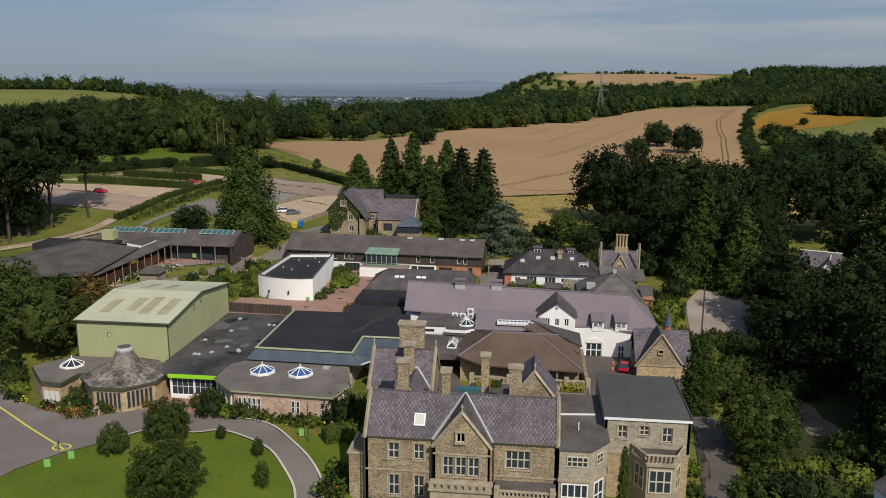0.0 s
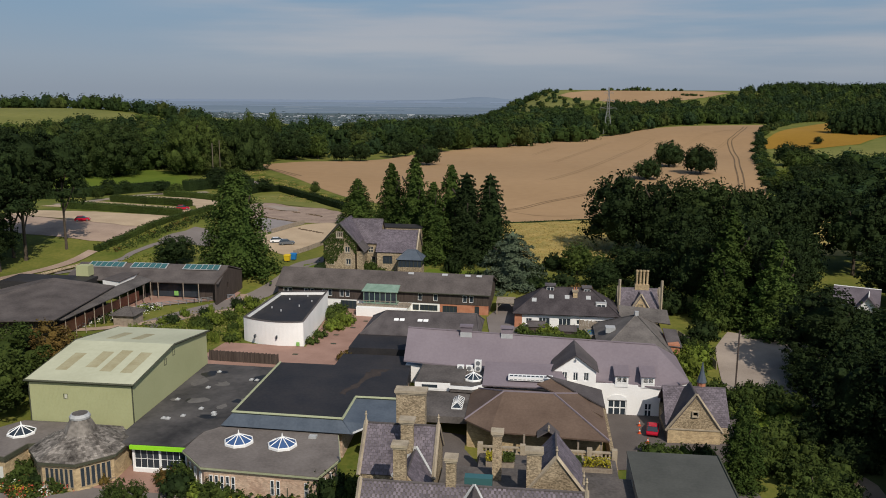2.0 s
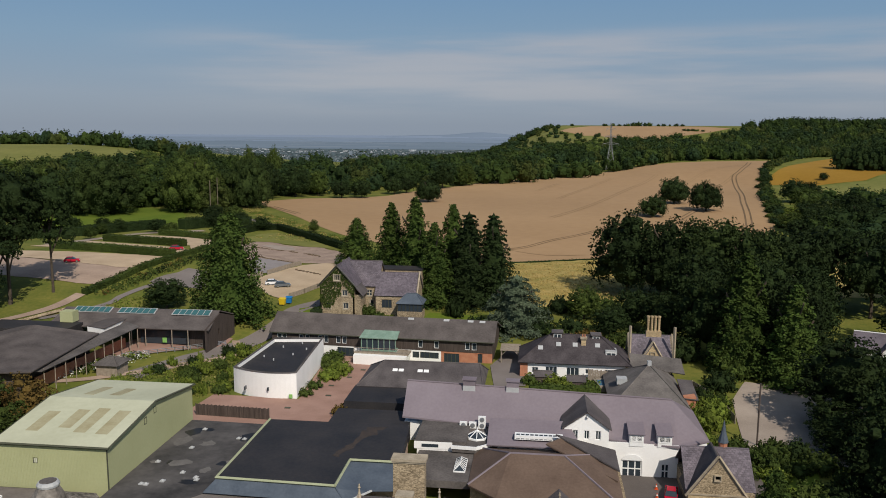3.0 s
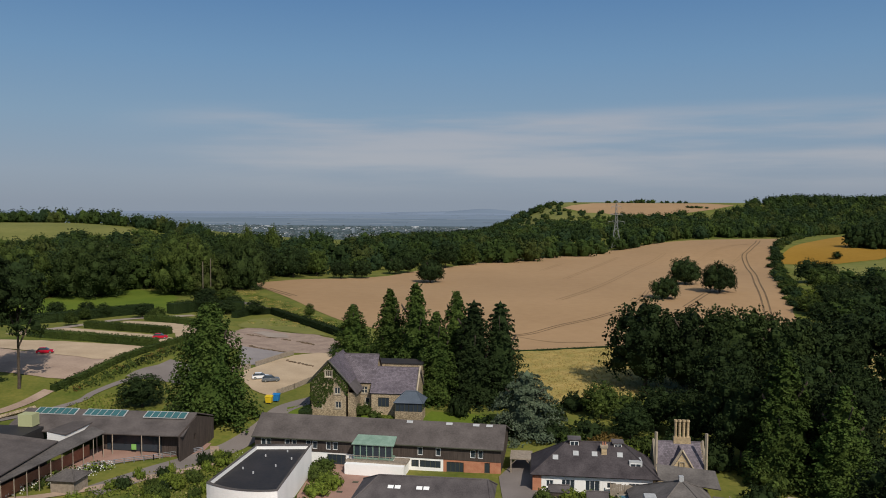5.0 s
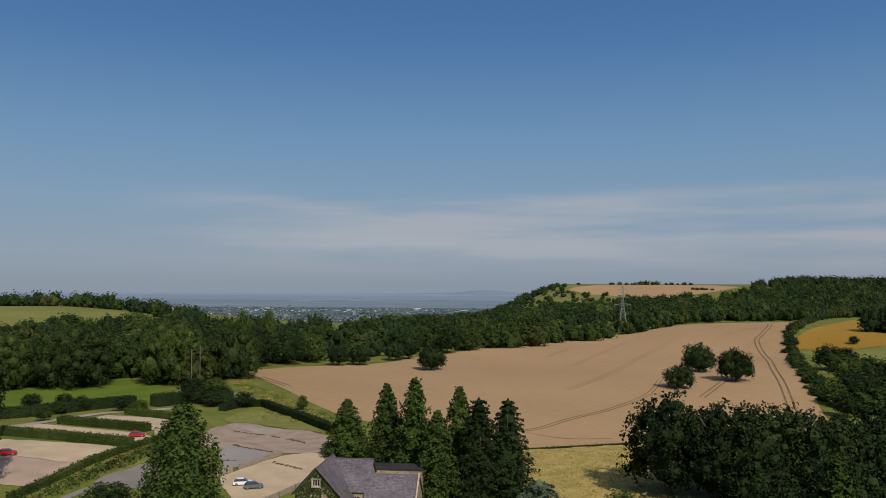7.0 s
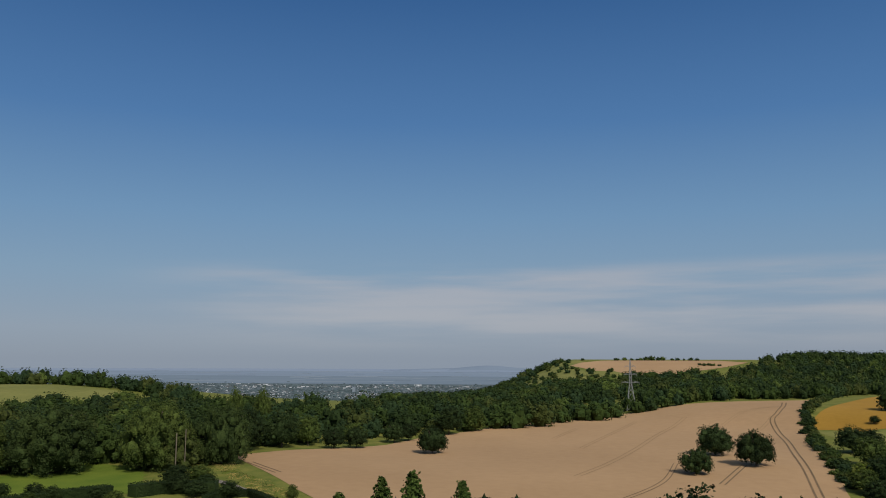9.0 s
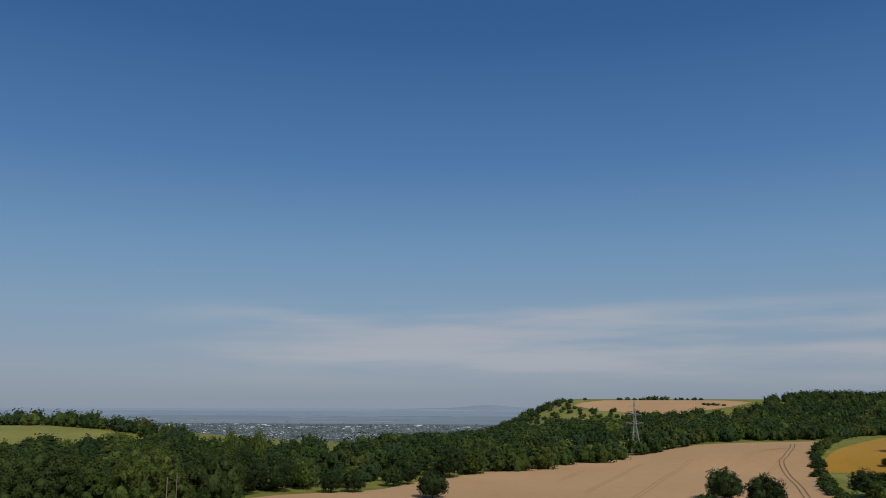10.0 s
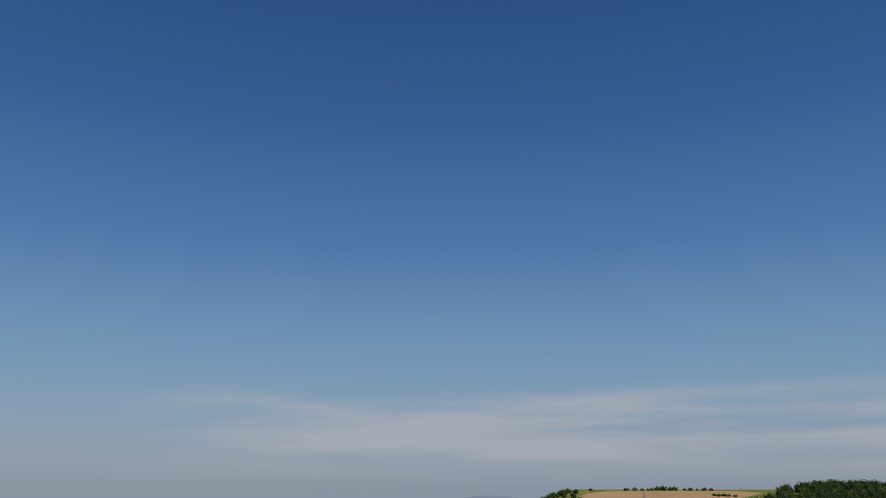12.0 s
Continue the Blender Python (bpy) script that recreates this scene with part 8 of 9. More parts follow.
for x, y, h, r, k in ((29.5, 122, 3.2, 2.6, "leaf"), (32, 127, 4, 3, "leaf"), (35, 132, 4, 3, "leaf"), (30, 131, 2.6, 2.2, "dark"), (33, 118, 4, 3.2, "leaf"), (33, 97, 2.5, 2.2, "bright"), (36.5, 99, 2.4, 2, "bright"), (39.5, 101, 2.2, 2, "leaf"), (43, 103, 4.5, 3.2, "leaf"), (46, 98, 4, 3, "leaf"), (41, 97, 2.6, 2.4, "bright"), (44.6, 127, 5, 3.4, "dark"), (36.6, 112, 3.6, 2.8, "dark"), (30, 93, 4, 3, "leaf"), (27.5, 92, 3.5, 2.5, "leaf"), (36, 124, 3.6, 3, "leaf"), (39, 131, 4, 3.2, "dark"), (37.5, 118, 4, 3.4, "leaf"), (41.5, 123, 5, 3.6, "dark"), (42, 137, 4, 3, "leaf")):
    bush(x, y, h, r, k)
hedge("hedge", [(-3.4, 167.0), (4, 168.2), (9.4, 169.0)], 1.8, 1.7, "clipped green garden hedge behind the wing", LEAF)
STRAW = mat("straw_blades", (0.40, 0.29, 0.10), (0.26, 0.205, 0.065), 0.3, 2.0, 0.9, 0, island=0.3)
planting("meadow_tufts", [(-44, 294), (-14, 287.5), (17, 299), (48, 308), (78, 318), (92, 300), (60, 262), (13, 240), (-4, 230), (-20, 244), (-38, 264)], 2.2, 0.17, "dry golden meadow grass in tufts", (STRAW,), 51, 0.45)
planting("field_verge", [(-142, 410), (-125, 377), (-101, 350), (-75, 318), (-62, 297), (-72, 300), (-92, 324), (-114, 350), (-136, 382), (-150, 402)], 2.4, 0.18, "rough grassy verge beside the stubble", (LEAF_Y, STRAW, LEAF), 52, 0.4)
planting("yard_weeds", [(-106, 309), (-101, 321), (-88, 323), (-75, 311), (-80, 306), (-97, 305)], 2.4, 0.18, "weeds along the yard edge", (STRAW, LEAF_Y, LEAF), 53, 0.35)
for x, y, h, r, k in ((-152, 279, 4.5, 2.4, "leaf"), (-157, 295, 4.2, 2.2, "leaf"), (-155, 304, 5, 2.8, "dark"), (-165, 310, 5, 3.4, "dark"), (-176, 309, 4.6, 3.2, "dark"), (-142, 306, 5, 3.4, "dark"), (-134, 301, 4.4, 3, "leaf"), (-120, 326, 5, 4, "dark"), (-110, 328, 5.4, 4, "dark"), (-128, 330, 6, 4.4, "dark"), (-136, 345, 7, 5, "dark"), (-130, 352, 6, 5, "leaf"), (-122, 340, 5, 4, "dark")):
    tree(x, y, h, r, k, group="hedgerow trees")
planting("rough_bank", [(-109.4, 206), (-108, 219), (-106.6, 231), (-104, 244), (-101, 254), (-98, 250), (-100, 238), (-103, 227), (-105.4, 213)], 1.6, 0.26, "rough brambly bank above the car park", (LEAF, LEAF_D, LEAF_R), 54, 1.3)
planting("rough_grass", [(-106, 196), (-101, 210), (-98, 219), (-92, 218), (-92, 205), (-98, 196)], 2.6, 0.22, "rough grass bank", (LEAF_Y, LEAF), 38, 0.7)
planting("cottage_garden", [(-4, 173), (12, 172.5), (12, 175.5), (-4, 175.8)], 1.0, 0.24, "cottage garden shrubs", (LEAF, LEAF_Y, LEAF_D), 39, 1.6)
for x0, x1, kind in ((-7.0, -5.0, 0), (-4.8, -3.4, 1), (-1.6, 1.4, 1), (4.0, 5.0, 1), (5.2, 8.6, 0)):
    rng2 = np.random.default_rng(int(x0 * 10) + 100)
    d = rng2.normal(0, 1, (420, 3))
    d[:, 2] = np.abs(d[:, 2])
    d /= np.linalg.norm(d, axis=1)[:, None]
    p = np.stack([x0 + (x1 - x0) * rng2.random(420), np.full(420, 112.4) + 0.5 * d[:, 1], -0.55 + 1.1 * d[:, 2]], 1)
    v, f = leaf_quads(p, d, 0.15, rng2)
    tagged(new("planter_shrub", mesh_of("planter_shrub", v, f.tolist(), GOLDLEAF if not kind else LEAF)), "golden yellow shrub in a trough" if not kind else "green shrub in a trough", "bush", "terrace planters")

ivr = np.random.default_rng(77)
u, w = ivr.random(2600), ivr.random(2600)
ix, iz = 8.0 * u, 10.6 * w
ok = (iz < 6.4 + 4.4 * (1 - np.abs(ix - 4) / 4)) & (iz > 2.6 - 1.6 * np.sin(ix * 0.9) + 2.2 * (ix > 5)) & ~((np.abs(ix - 4.0) < 0.85) & (np.abs(iz - 8.25) < 0.8))
ip = np.stack([-52.1 + ix[ok], np.full(ok.sum(), 202.9), 3.4 + iz[ok]], 1)
v, f = leaf_quads(ip, np.tile([0.0, -1.0, 0.35], (len(ip), 1)), 0.2, ivr)
tagged(new("ivy", mesh_of("ivy", v, f.tolist(), LEAF)), "dark green ivy covering the cottage gable", "climber")
hedge("hedge", [(-53.4, 200.2), (-51.2, 200.2)], 3.2, 3.2, "clipped dark hedge block beside the cottage gable", LEAF_D)

# ---- the far town on the plain ----
trng = np.random.default_rng(8)
# distance haze mixed into the base colours of houses, trees and fields
TOWN_WALL = mat("hazed_town_wall", (0.19, 0.21, 0.225), (0.30, 0.315, 0.32), 0.01, 0.2, 0.9, 0, island=0.35, spec=0.0)
TOWN_ROOF = mat("hazed_town_roof", (0.095, 0.108, 0.122), (0.175, 0.170, 0.172), 0.01, 0.2, 0.9, 0, island=0.35, spec=0.0)
TOWN_PALE = mat("hazed_town_pale", (0.42, 0.44, 0.46), (0.58, 0.59, 0.60), 0.01, 0.2, 0.9, 0, island=0.3, spec=0.0)
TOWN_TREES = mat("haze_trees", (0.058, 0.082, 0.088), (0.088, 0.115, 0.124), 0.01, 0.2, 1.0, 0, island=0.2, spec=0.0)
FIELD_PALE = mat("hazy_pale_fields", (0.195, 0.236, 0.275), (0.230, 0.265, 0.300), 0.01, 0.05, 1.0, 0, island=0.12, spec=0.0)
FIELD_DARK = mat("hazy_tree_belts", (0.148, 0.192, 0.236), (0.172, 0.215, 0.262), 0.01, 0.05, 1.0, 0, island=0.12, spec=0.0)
# districts: bearing (x over y), distance, spread of each, weight
DISTRICTS = ((-0.225, 1500, 0.045, 110, 5.0), (-0.15, 1560, 0.04, 130, 2.5), (-0.335, 1480, 0.05, 120, 2.5), (-0.40, 1580, 0.05, 160, 1.6), (-0.27, 1900, 0.09, 60, 2.2), (-0.12, 1880, 0.08, 90, 1.6), (-0.42, 1950, 0.08, 110, 1.2))


def district(sharp=1.0):
    """A spot in one of the districts of the town."""
    k = trng.choice(len(DISTRICTS), p=np.array([d[4] for d in DISTRICTS]) / sum(d[4] for d in DISTRICTS))
    b, y, sb, sy, _ = DISTRICTS[k]
    y = y + trng.normal(0, sy * sharp)
    return (b + trng.normal(0, sb * sharp)) * y, y


def town(name, count, material, wide, deep, high, label, sharp=1.0, spread=None):
    v, f = [], []
    for k in range(count):
        x, y = district(sharp)
        if spread:
            y = spread[0] + (spread[1] - spread[0]) * trng.random() ** spread[2]
            x = y * (-0.56 + 0.62 * trng.random())
        z = float(height(x, y))
        if y < 1180 or (z > -4 and y < 4000):
            continue
        w, d, h = (a + (b - a) * trng.random() ** 2 for a, b in (wide, deep, high))
        o = len(v)
        v += [(x + sx * w / 2, y + sy * d / 2, z + sz * h) for sz in (0, 1) for sx, sy in ((-1, -1), (1, -1), (1, 1), (-1, 1))]
        f += [(o + 4, o + 5, o + 6, o + 7), (o, o + 1, o + 5, o + 4), (o + 1, o + 2, o + 6, o + 5), (o + 3, o, o + 4, o + 7)]
    tagged(mesh_object(name, v, f, material), label, "town", kind="stuff")


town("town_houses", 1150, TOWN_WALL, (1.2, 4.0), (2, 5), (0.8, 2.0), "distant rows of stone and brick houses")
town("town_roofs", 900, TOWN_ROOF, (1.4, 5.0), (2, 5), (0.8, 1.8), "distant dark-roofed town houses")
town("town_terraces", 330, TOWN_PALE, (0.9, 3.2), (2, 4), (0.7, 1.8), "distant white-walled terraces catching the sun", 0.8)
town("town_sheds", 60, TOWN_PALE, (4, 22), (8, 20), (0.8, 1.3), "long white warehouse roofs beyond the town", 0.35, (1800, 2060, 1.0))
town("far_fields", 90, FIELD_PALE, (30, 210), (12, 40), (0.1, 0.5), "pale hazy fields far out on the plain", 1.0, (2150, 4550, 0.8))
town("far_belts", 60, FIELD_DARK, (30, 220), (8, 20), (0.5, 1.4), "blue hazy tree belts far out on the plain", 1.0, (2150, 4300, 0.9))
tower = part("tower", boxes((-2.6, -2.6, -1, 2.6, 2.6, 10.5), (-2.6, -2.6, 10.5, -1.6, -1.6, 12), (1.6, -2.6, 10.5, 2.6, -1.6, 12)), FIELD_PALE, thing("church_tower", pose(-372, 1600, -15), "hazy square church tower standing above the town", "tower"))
parts_v, parts_f, off = [], [], 0
for k in range(2300):
    if k % 3:
        x, y = district(1.25)
    else:
        y = 1150 + 900 * trng.random()
        x = y * (-0.54 + 0.62 * trng.random())
    z = float(height(x, y))
    if z > -4 or y < 1150:
        continue
    v, f = ball((x, y, z + 0.5), (2 + 6 * trng.random() ** 2, 2 + 4 * trng.random(), 0.9 + 1.5 * trng.random()), trng, 5, 3)
    parts_v.append(v)
    parts_f += [tuple(i + off for i in q) for q in f]
    off += len(v)
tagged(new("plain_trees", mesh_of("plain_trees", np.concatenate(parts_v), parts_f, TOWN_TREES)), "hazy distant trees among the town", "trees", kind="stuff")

# ---- vehicles ----
def car(x, y, yaw, colour, label, group="parked cars"):
    z = ground(x, y) + 0.14
    t = thing("car", pose(x, y, z, 0, 0, yaw), label, "car", group)
    body = bmesh.new()
    sec = [(-2.05, 0.45, 0.62, 0.80), (-1.95, 0.30, 0.85, 0.86), (-1.2, 0.28, 0.95, 0.88), (0.9, 0.28, 0.92, 0.88), (1.85, 0.30, 0.78, 0.84), (2.08, 0.42, 0.60, 0.74)]
    rings = [[body.verts.new(p) for p in ((sx, -w, z0), (sx, -w, z1), (sx, w, z1), (sx, w, z0))] for sx, z0, z1, w in sec]
    for a, b in zip(rings, rings[1:]):
        for k in range(4):
            body.faces.new((a[k], b[k], b[(k + 1) % 4], a[(k + 1) % 4]))
    body.faces.new(rings[0])
    body.faces.new(rings[-1][::-1])
    paint = bpy.data.materials.get("paint_" + colour[0]) or mat("paint_" + colour[0], colour[1], colour[1], 1, 5, 0.25, 0)
    part("body", body, paint, t)
    cab = bmesh.new()
    lo = [cab.verts.new(p) for p in ((-1.85, -0.80, 0.9), (1.05, -0.80, 0.9), (1.05, 0.80, 0.9), (-1.85, 0.80, 0.9))]
    hi = [cab.verts.new(p) for p in ((-1.35, -0.62, 1.42), (0.25, -0.62, 1.45), (0.25, 0.62, 1.45), (-1.35, 0.62, 1.42))]
    for k in range(4):
        cab.faces.new((lo[k], lo[(k + 1) % 4], hi[(k + 1) % 4], hi[k]))
    cab.faces.new(hi)
    part("glasshouse", cab, GLASS, t)
    part("roof", boxes((-1.3, -0.6, 1.44, 0.2, 0.6, 1.48)), paint, t)
    for sx in (-1.3, 1.3):
        for sy in (-0.86, 0.72):
            w = part("wheel", lathe([(0.32, 0), (0.32, 0.16), (0.2, 0.17)], 12), DARKTRIM, t, at=pose(sx, sy + 0.14, 0.32, 90, 0, 0))
            part("rim", lathe([(0.19, -0.01), (0.19, 0.175), (0.05, 0.18)], 10), METAL, w)
    for sy in (-0.6, 0.45):
        part("headlight", boxes((2.0, sy, 0.6, 2.06, sy + 0.2, 0.72)), WHITEPAINT, t)
    return t


RED, WHT, GRY = ("red", (0.42, 0.012, 0.03)), ("white", (0.75, 0.75, 0.75)), ("grey", (0.12, 0.13, 0.14))
car(-129.8, 231.2, 25, RED, "red hatchback parked alone on gravel")
car(-111.6, 257.2, 20, RED, "red hatchback parked by the hedge end")
car(-71.2, 226.6, 20, WHT, "white hatchback parked on sandy gravel")
car(-68.0, 224.6, 25, GRY, "grey estate car parked beside a white car")
car(16.6, 132.4, 80, RED, "red car parked beside the stone lodge")
car(49, 158, 10, GRY, "grey car in shade under trees")
for x, y, c, cn in ((-62.6, 207.6, (0.6, 0.42, 0.02), "yellow"), (-61.6, 209.4, (0.02, 0.16, 0.40), "blue")):
    t = thing("waste_bin", pose(x, y, ground(x, y) + 0.1), f"large {cn} wheeled waste bin", "bin", "waste bins")
    m_ = mat("plastic_" + cn, c, c, 2, 8, 0.5, 0)
    bm = bmesh.new()
    v = [bm.verts.new(p) for p in ((-0.6, -0.5, 0.2), (0.6, -0.5, 0.2), (0.6, 0.5, 0.2), (-0.6, 0.5, 0.2), (-0.75, -0.62, 1.5), (0.75, -0.62, 1.5), (0.75, 0.62, 1.5), (-0.75, 0.62, 1.5))]
    for f in ((0, 3, 2, 1), (4, 5, 6, 7), (0, 1, 5, 4), (1, 2, 6, 5), (2, 3, 7, 6), (3, 0, 4, 7)):
        bm.faces.new([v[i] for i in f])
    part("tub", bm, m_, t)
    part("lid", slab([(-0.8, -0.66, 1.5), (0.8, -0.66, 1.5), (0.8, 0.66, 1.72), (-0.8, 0.66, 1.72)], 0.08), m_, t)
    for sx in (-0.5, 0.5):
        part("wheel", lathe([(0.14, 0), (0.14, 0.08)], 8), DARKTRIM, t, at=pose(sx, -0.4, 0.14, 90, 0, 0))

CONE = mat("orange_plastic", (0.55, 0.07, 0.02), (0.62, 0.10, 0.03), 2, 8, 0.5, 0)
for x, y in ((14.9, 134.6), (14.6, 131.8), (15.4, 128.6)):
    t = thing("traffic_cone", pose(x, y, ground(x, y) + 0.12), "small orange traffic cone with a white band", "traffic cone", "traffic cones")
    part("base", boxes((-0.25, -0.25, 0, 0.25, 0.25, 0.05)), CONE, t)
    part("cone", lathe([(0.19, 0.05), (0.12, 0.4)], 10), CONE, t)
    part("band", lathe([(0.12, 0.4), (0.085, 0.58)], 10), WHITEPAINT, t, "white band")
    part("tip", lathe([(0.085, 0.58), (0.04, 0.8)], 10), CONE, t)
for x, y in ((-56.2, 104.6), (-45.4, 106.0)):
    t = thing("litter_bin", pose(x, y, ground(x, y) + 0.17), "dark round litter bin by the entrance", "bin", "litter bins")
    part("drum", lathe([(0.34, 0), (0.38, 0.9), (0.36, 0.95)], 12), DARKTRIM, t)
    part("lid", lathe([(0.38, 0.96), (0.2, 1.12), (0.05, 1.15)], 12), DARKTRIM, t)
t = thing("bench", pose(-53.6, 104.2, ground(-53.6, 104.2) + 0.17, 0, 0, 60), "brown timber bench beside the entrance court", "bench")
for k in range(4):
    part("slat", boxes((-0.9, -0.28 + k * 0.15, 0.43, 0.9, -0.16 + k * 0.15, 0.47)), OAK, t)
for k in range(3):
    part("back_slat", boxes((-0.9, 0.34, 0.55 + k * 0.14, 0.9, 0.37, 0.66 + k * 0.14)), OAK, t)
for x in (-0.8, 0.74):
    part("leg", boxes((x, -0.28, 0, x + 0.06, -0.22, 0.429)), OAK, t)
    part("leg", boxes((x, 0.28, 0, x + 0.06, 0.339, 0.95)), OAK, t)

# ---- pylon, poles, walls and fences ----
px, py = 54.0, 706.0
pylon = thing("pylon", pose(px, py, ground(px, py)), "grey steel lattice electricity pylon at the wood edge", "pylon")
pylon.scale = (0.86, 0.86, 0.86)
PM = mat("galvanised_steel", (0.20, 0.20, 0.20), (0.28, 0.28, 0.28), 1, 5, 0.6, 0)
for sx in (-1, 1):
    for sy in (-1, 1):
        bm = bmesh.new()
        beam(bm, (sx * 4.2, sy * 4.2, 0), (sx * 1.1, sy * 1.1, 22), 0.22)
        beam(bm, (sx * 1.1, sy * 1.1, 22), (sx * 0.4, sy * 0.4, 44), 0.18)
        part("leg", bm, PM, pylon)
bm = bmesh.new()
lv = [0, 6, 11, 15.5, 19, 22, 26, 30, 34, 38, 42]
wd = lambda z: 4.2 - 3.1 * z / 22 if z < 22 else 1.1 - 0.7 * (z - 22) / 22
for z0, z1 in zip(lv, lv[1:]):
    a, b = wd(z0), wd(z1)
    for p, q in (((-a, -a, z0), (b, -b, z1)), ((a, -a, z0), (-b, -b, z1)), ((-a, a, z0), (b, b, z1)), ((a, a, z0), (-b, b, z1)), ((-a, -a, z0), (-b, b, z1)), ((a, -a, z0), (b, b, z1))):
        beam(bm, p, q, 0.1)
part("bracing", bm, PM, pylon)
for z, w in ((24, 7.5), (31, 5.5), (38, 4.5)):
    bm = bmesh.new()
    for s in (-1, 1):
        beam(bm, (0, 0, z), (s * w, 0, z + 0.4), 0.16)
        beam(bm, (0, 0, z + 1.8), (s * w, 0, z + 0.4), 0.12)
        beam(bm, (s * w, 0, z + 0.3), (s * w, 0, z - 1.6), 0.1)
    part("cross_arm", bm, PM, pylon)


def pole(x, y, h, label, name="utility_pole", r=0.14, material=OAK, arm=True):
    t = thing(name, pose(x, y, ground(x, y)), label, "pole", "poles")
    part("shaft", beam(bmesh.new(), (0, 0, -0.3), (0, 0, h), r, 8), material, t)
    if arm:
        part("cross_arm", boxes((-0.9, -0.07, h - 0.5, 0.9, 0.07, h - 0.35)), material, t)
    return t


pole(33.4, 154, 10.5, "dark timber telegraph pole by the car park", material=TIMBER, arm=False)
pole(-147, 368.6, 15, "bare dead tree stem at the wood edge", "dead_stem", 0.2, BARKPALE, False)
pole(-145.6, 373.5, 16, "bare dead tree stem at the wood edge", "dead_stem", 0.17, BARKPALE, False)
pole(-57.4, 87.3, 5.5, "slim grey lamp post on the drive", "lamp_post", 0.06, METAL, False)
pole(-28, 96.2, 5.5, "slim grey lamp post by the drive", "lamp_post", 0.06, DARKTRIM, False)
for x, y in ((-57.5, 85.0), (-55.8, 87.4), (-29.3, 97.7)):
    t = thing("sign_board", pose(x, y, ground(x, y), 0, 0, 15), "small lime green sign board on the verge", "sign", "lime signs")
    part("panel", boxes((-0.38, -0.05, 0.15, 0.38, 0.05, 1.15)), SIGNGREEN, t)
    part("post", boxes((-0.38, 0.051, 0, -0.3, 0.1, 1.2)), METAL, t)
    part("post", boxes((0.3, 0.051, 0, 0.38, 0.1, 1.2)), METAL, t)


def fence(name, pts, h, label, material=OAK, gap=2.0, board=False, kind_cat="fence"):
    t = thing(name, pose(pts[0][0], pts[0][1], ground(*pts[0])), label, kind_cat, "fences")
    ox, oy, oz = pts[0][0], pts[0][1], ground(*pts[0])
    for (x0, y0), (x1, y1) in zip(pts, pts[1:]):
        n = max(1, int(math.hypot(x1 - x0, y1 - y0) / gap))
        for k in range(n + 1):
            x, y = x0 + (x1 - x0) * k / n, y0 + (y1 - y0) * k / n
            part("post", boxes((-0.07, -0.07, -0.3, 0.07, 0.07, h)), material, t, at=pose(x - ox, y - oy, ground(x, y) - oz))
        bm = bmesh.new()
        for k in range(n):
            a = (x0 + (x1 - x0) * k / n, y0 + (y1 - y0) * k / n)
            b = (x0 + (x1 - x0) * (k + 1) / n, y0 + (y1 - y0) * (k + 1) / n)
            if board:
                za, zb = ground(*a) - oz, ground(*b) - oz
                for q in range(8):
                    u0, u1 = q / 8 + 0.004, (q + 1) / 8 - 0.004
                    at2 = lambda u, zz: (a[0] - ox + (b[0] - a[0]) * u, a[1] - oy + (b[1] - a[1]) * u, za + (zb - za) * u + zz)
                    part("board", slab([at2(u0, 0.05), at2(u1, 0.05), at2(u1, h * (0.92 + 0.03 * ((q * 7) % 3))), at2(u0, h * (0.92 + 0.03 * ((q * 7) % 3)))], 0.04), material, t)
            else:
                for zz in (0.35, 0.65, 0.95):
                    beam(bm, (a[0] - ox, a[1] - oy, ground(*a) - oz + h * zz), (b[0] - ox, b[1] - oy, ground(*b) - oz + h * zz), 0.06)
        if not board:
            part("rail", bm, material, t)
    return t


fence("board_fence", [(-57.8, 146.6), (-45.2, 146)], 2.1, "dark close-boarded fence by the courtyard", TIMBER, board=True)
fence("board_fence", [(-56.6, 234), (-59.2, 226), (-60.9, 220.2), (-63.2, 214.6)], 1.3, "weathered board fence round the gravel lot", board=True)
for (x0, y0), (x1, y1) in (((-80.6, 232.6), (-79.2, 235.4)), ((-79.2, 235.4), (-77.9, 238)), ((-77.2, 240.4), (-75.3, 247)), ((-75.3, 247), (-74, 252)), ((-74, 252), (-72.6, 257.2))):
    t = thing("yard_wall", pose(x0, y0, ground(x0, y0)), "low weathered concrete wall on the yard", "wall", "yard walls")
    part("wall", slab([(0, 0, -0.1), (x1 - x0, y1 - y0, ground(x1, y1) - ground(x0, y0) - 0.1), (x1 - x0, y1 - y0, ground(x1, y1) - ground(x0, y0) + 1.25), (0, 0, 1.25)], 0.45), OAK, t)
rub = np.random.default_rng(64)
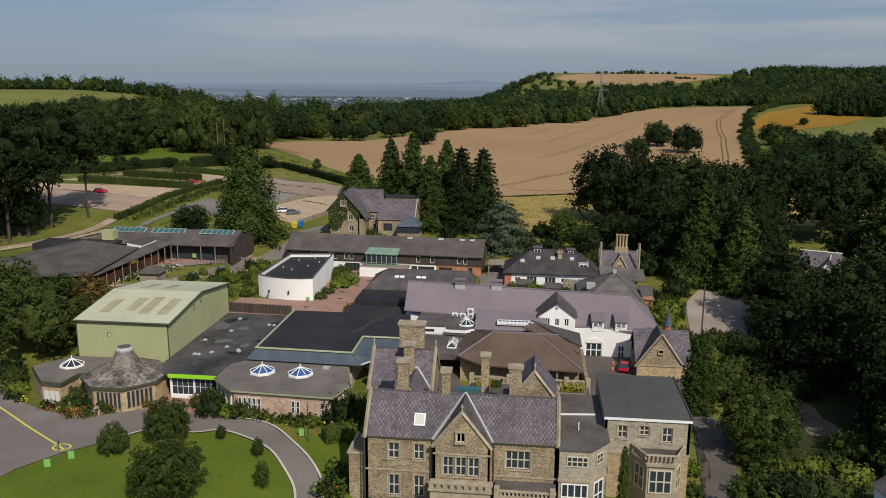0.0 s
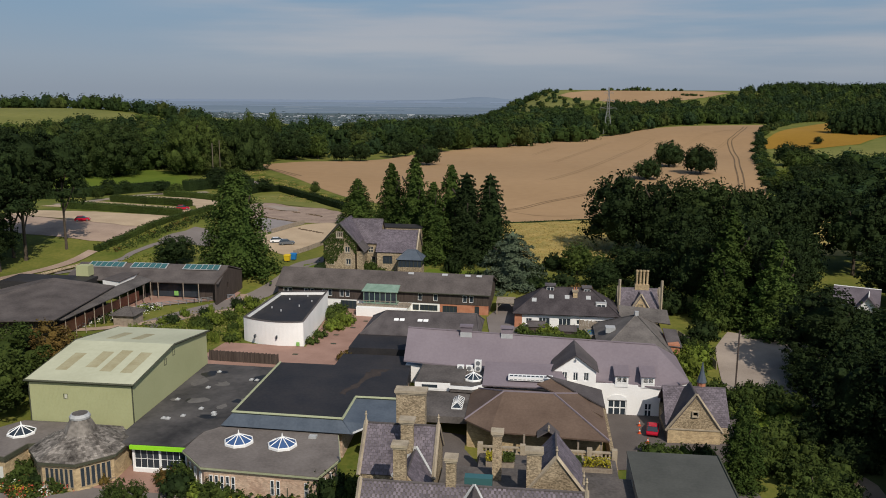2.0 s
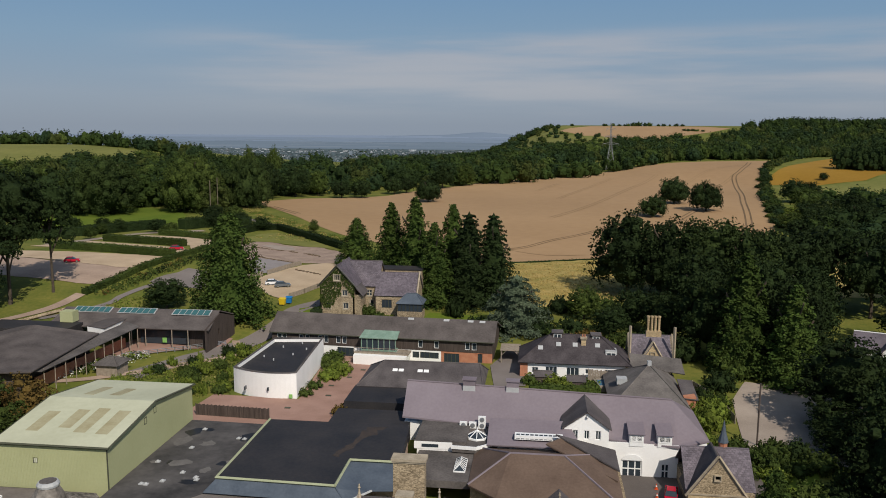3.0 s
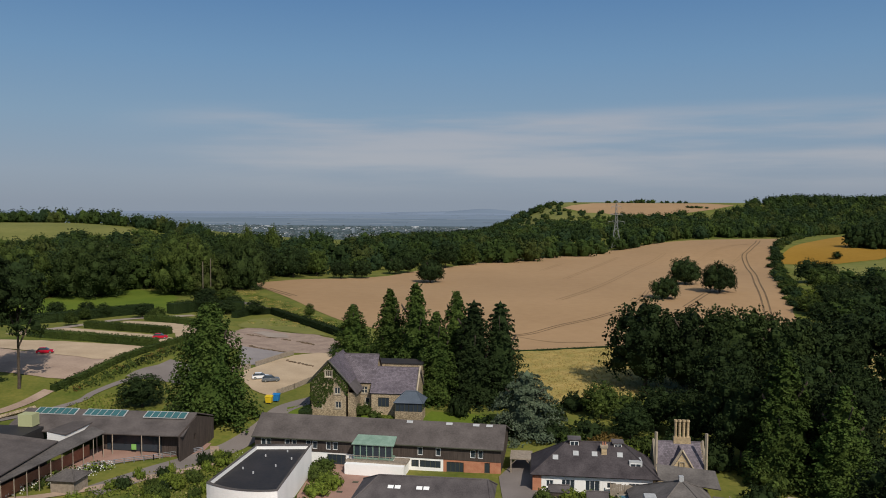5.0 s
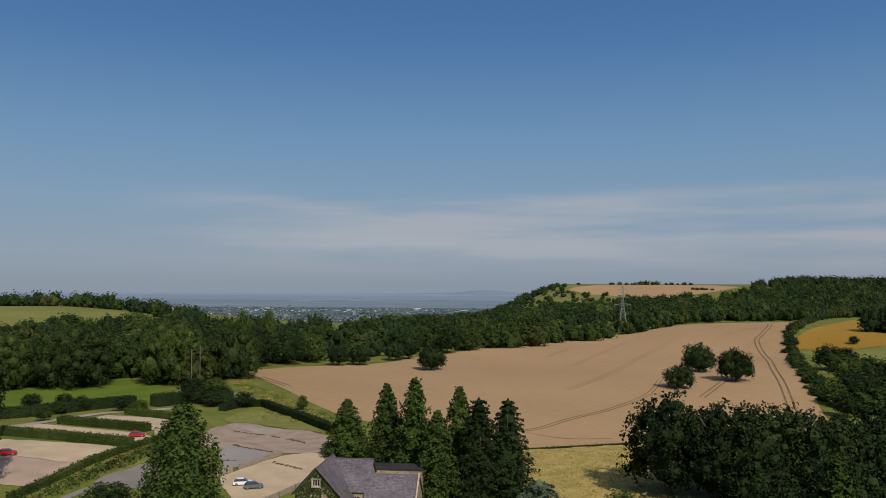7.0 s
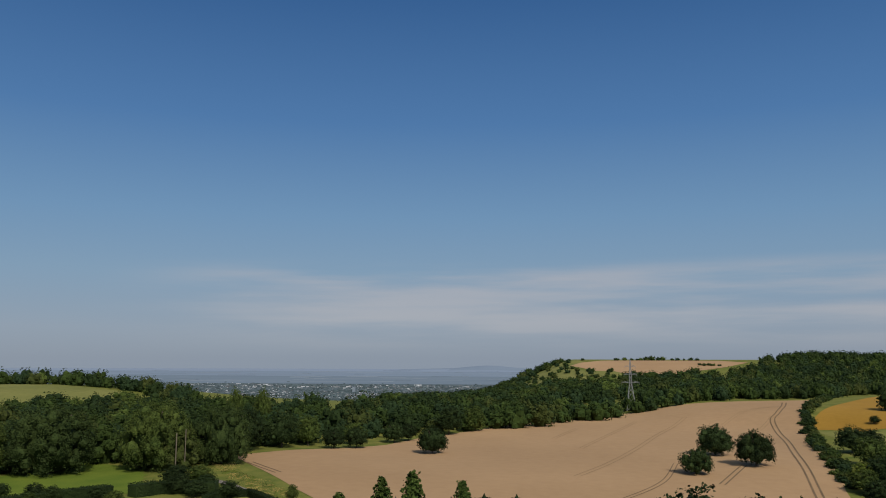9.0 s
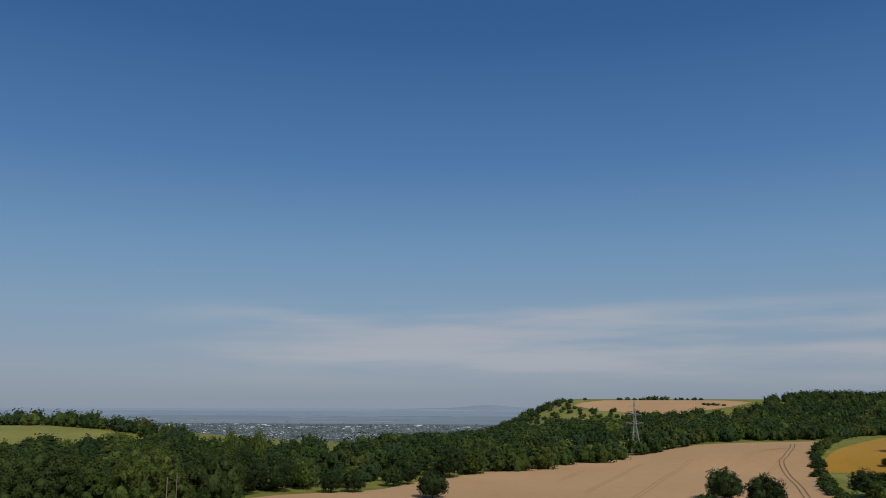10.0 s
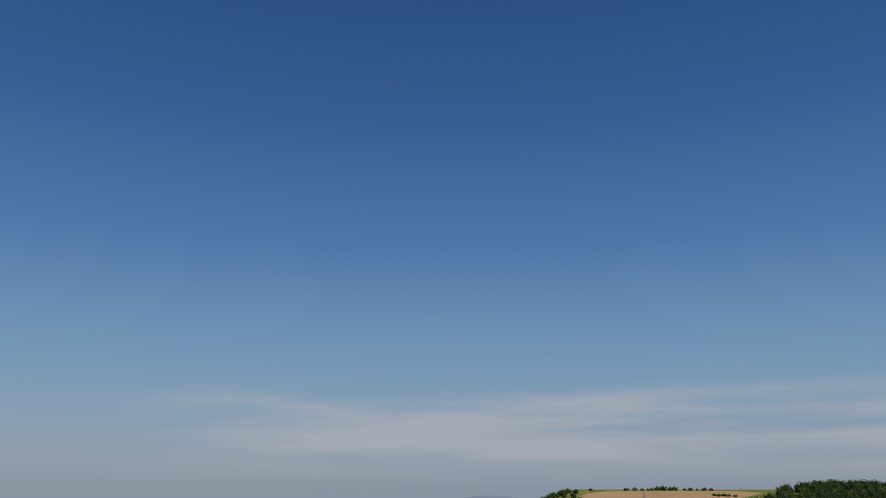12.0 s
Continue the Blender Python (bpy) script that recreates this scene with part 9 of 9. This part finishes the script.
for (x0, y0), (x1, y1) in (((-87, 260.4), (-74.6, 258.8)), ((-96, 283), (-86, 282.6)), ((-84.5, 282.2), (-80.5, 280)), ((-77.7, 278.6), (-71.5, 274)), ((-83, 246), (-80.6, 246.6)), ((-72, 248.4), (-63, 243.4))):
    n = int(math.hypot(x1 - x0, y1 - y0) * 5)
    bm = bmesh.new()
    for k in range(n):
        u, w = rub.random(), 0.12 + 0.22 * rub.random()
        cx, cy = x0 + (x1 - x0) * u + rub.normal(0, 0.28), y0 + (y1 - y0) * u + rub.normal(0, 0.28)
        z = ground(cx, cy) + 0.12
        box(bm, cx - w, cy - w * 0.6, z, cx + w, cy + w * 0.6, z + w * (0.3 + 0.7 * rub.random()))
    me = bpy.data.meshes.new("rubble")
    bm.to_mesh(me)
    bm.free()
    me.materials.append(RUBBLE)
    tagged(new("rubble", me), "line of broken brown rubble and weeds on the yard", "rubble", kind="stuff")
for x, y in ((-41, 176), (-38, 172), (-40, 166), (-36.5, 177.5), (-44, 152), (-39, 160)):
    t = thing("drain_cover", pose(x, y, ground(x, y) + 0.14), "dark iron drain cover set in red paving", "drain cover", "drain covers")
    part("lid", boxes((-0.5, -0.35, 0, 0.5, 0.35, 0.03)), DARKTRIM, t)
fence("garden_fence", [(-37, 199.6), (-27, 198.6)], 1.2, "low picket fence in front of the cottage")
fence("board_fence", [(7.6, 175.6), (14.9, 175.3)], 2.7, "pale close-boarded garden fence", board=True)
fence("rail_fence", [(-5.2, 190), (4, 189), (12, 187)], 1.2, "post and rail fence behind the cottages")
fence("board_fence", [(27, 176), (31, 168), (32, 163)], 1.6, "old broken board fence", board=True)
fence("terrace_rail", [(-67, 183), (-73, 175.5), (-82, 168)], 1.0, "thin metal railing along the terrace", METAL, 1.6)
wallm = thing("retaining_wall", pose(-120, 168, 3.4), "low curved stone retaining wall above the barns", "wall")
bm = bmesh.new()
rp = [(-132, 158), (-121, 173), (-114, 184), (-110, 197)]
for a, b in zip(rp, rp[1:]):
    za, zb = ground(*a) - 3.4, ground(*b) - 3.4
    beam(bm, (a[0] + 120, a[1] - 168, za + 0.3), (b[0] + 120, b[1] - 168, zb + 0.3), 0.45)
part("wall", bm, STONE, wallm)
tub = thing("paddling_pool", pose(10.3, 172.4, ground(10.3, 172.4) + 0.1, 0, 0, 12), "rectangular blue pool under a cover in the garden", "pool")
COVER = mat("blue_pool_cover", (0.035, 0.10, 0.16), (0.07, 0.17, 0.24), 1.5, 6, 0.4, 0.2)
part("rim", boxes((-1.5, -2.2, 0, 1.5, -2.0, 1.3), (-1.5, 2.0, 0, 1.5, 2.2, 1.3), (-1.5, -1.999, 0, -1.3, 1.999, 1.3), (1.3, -1.999, 0, 1.5, 1.999, 1.3)), OAK, tub, "timber pool rim")
part("cover", boxes((-1.299, -1.999, 0.2, 1.299, 1.999, 1.1)), COVER, tub, "blue plastic pool cover")
for x, y in ((-1.0, 174.2), (5.2, 171.9)):
    t = thing("garden_shed", pose(x, y, -2.6), "small dark timber garden shed", "shed", "garden sheds")
    part("wall", boxes((-1.6, -1.1, 0, 1.6, 1.1, 2.2)), TIMBER, t)
    gable_roof(t, -1.6, 1.6, -1.1, 1.1, 2.2, 2.9, SLATE_G, "x", 0.2, 0.1)
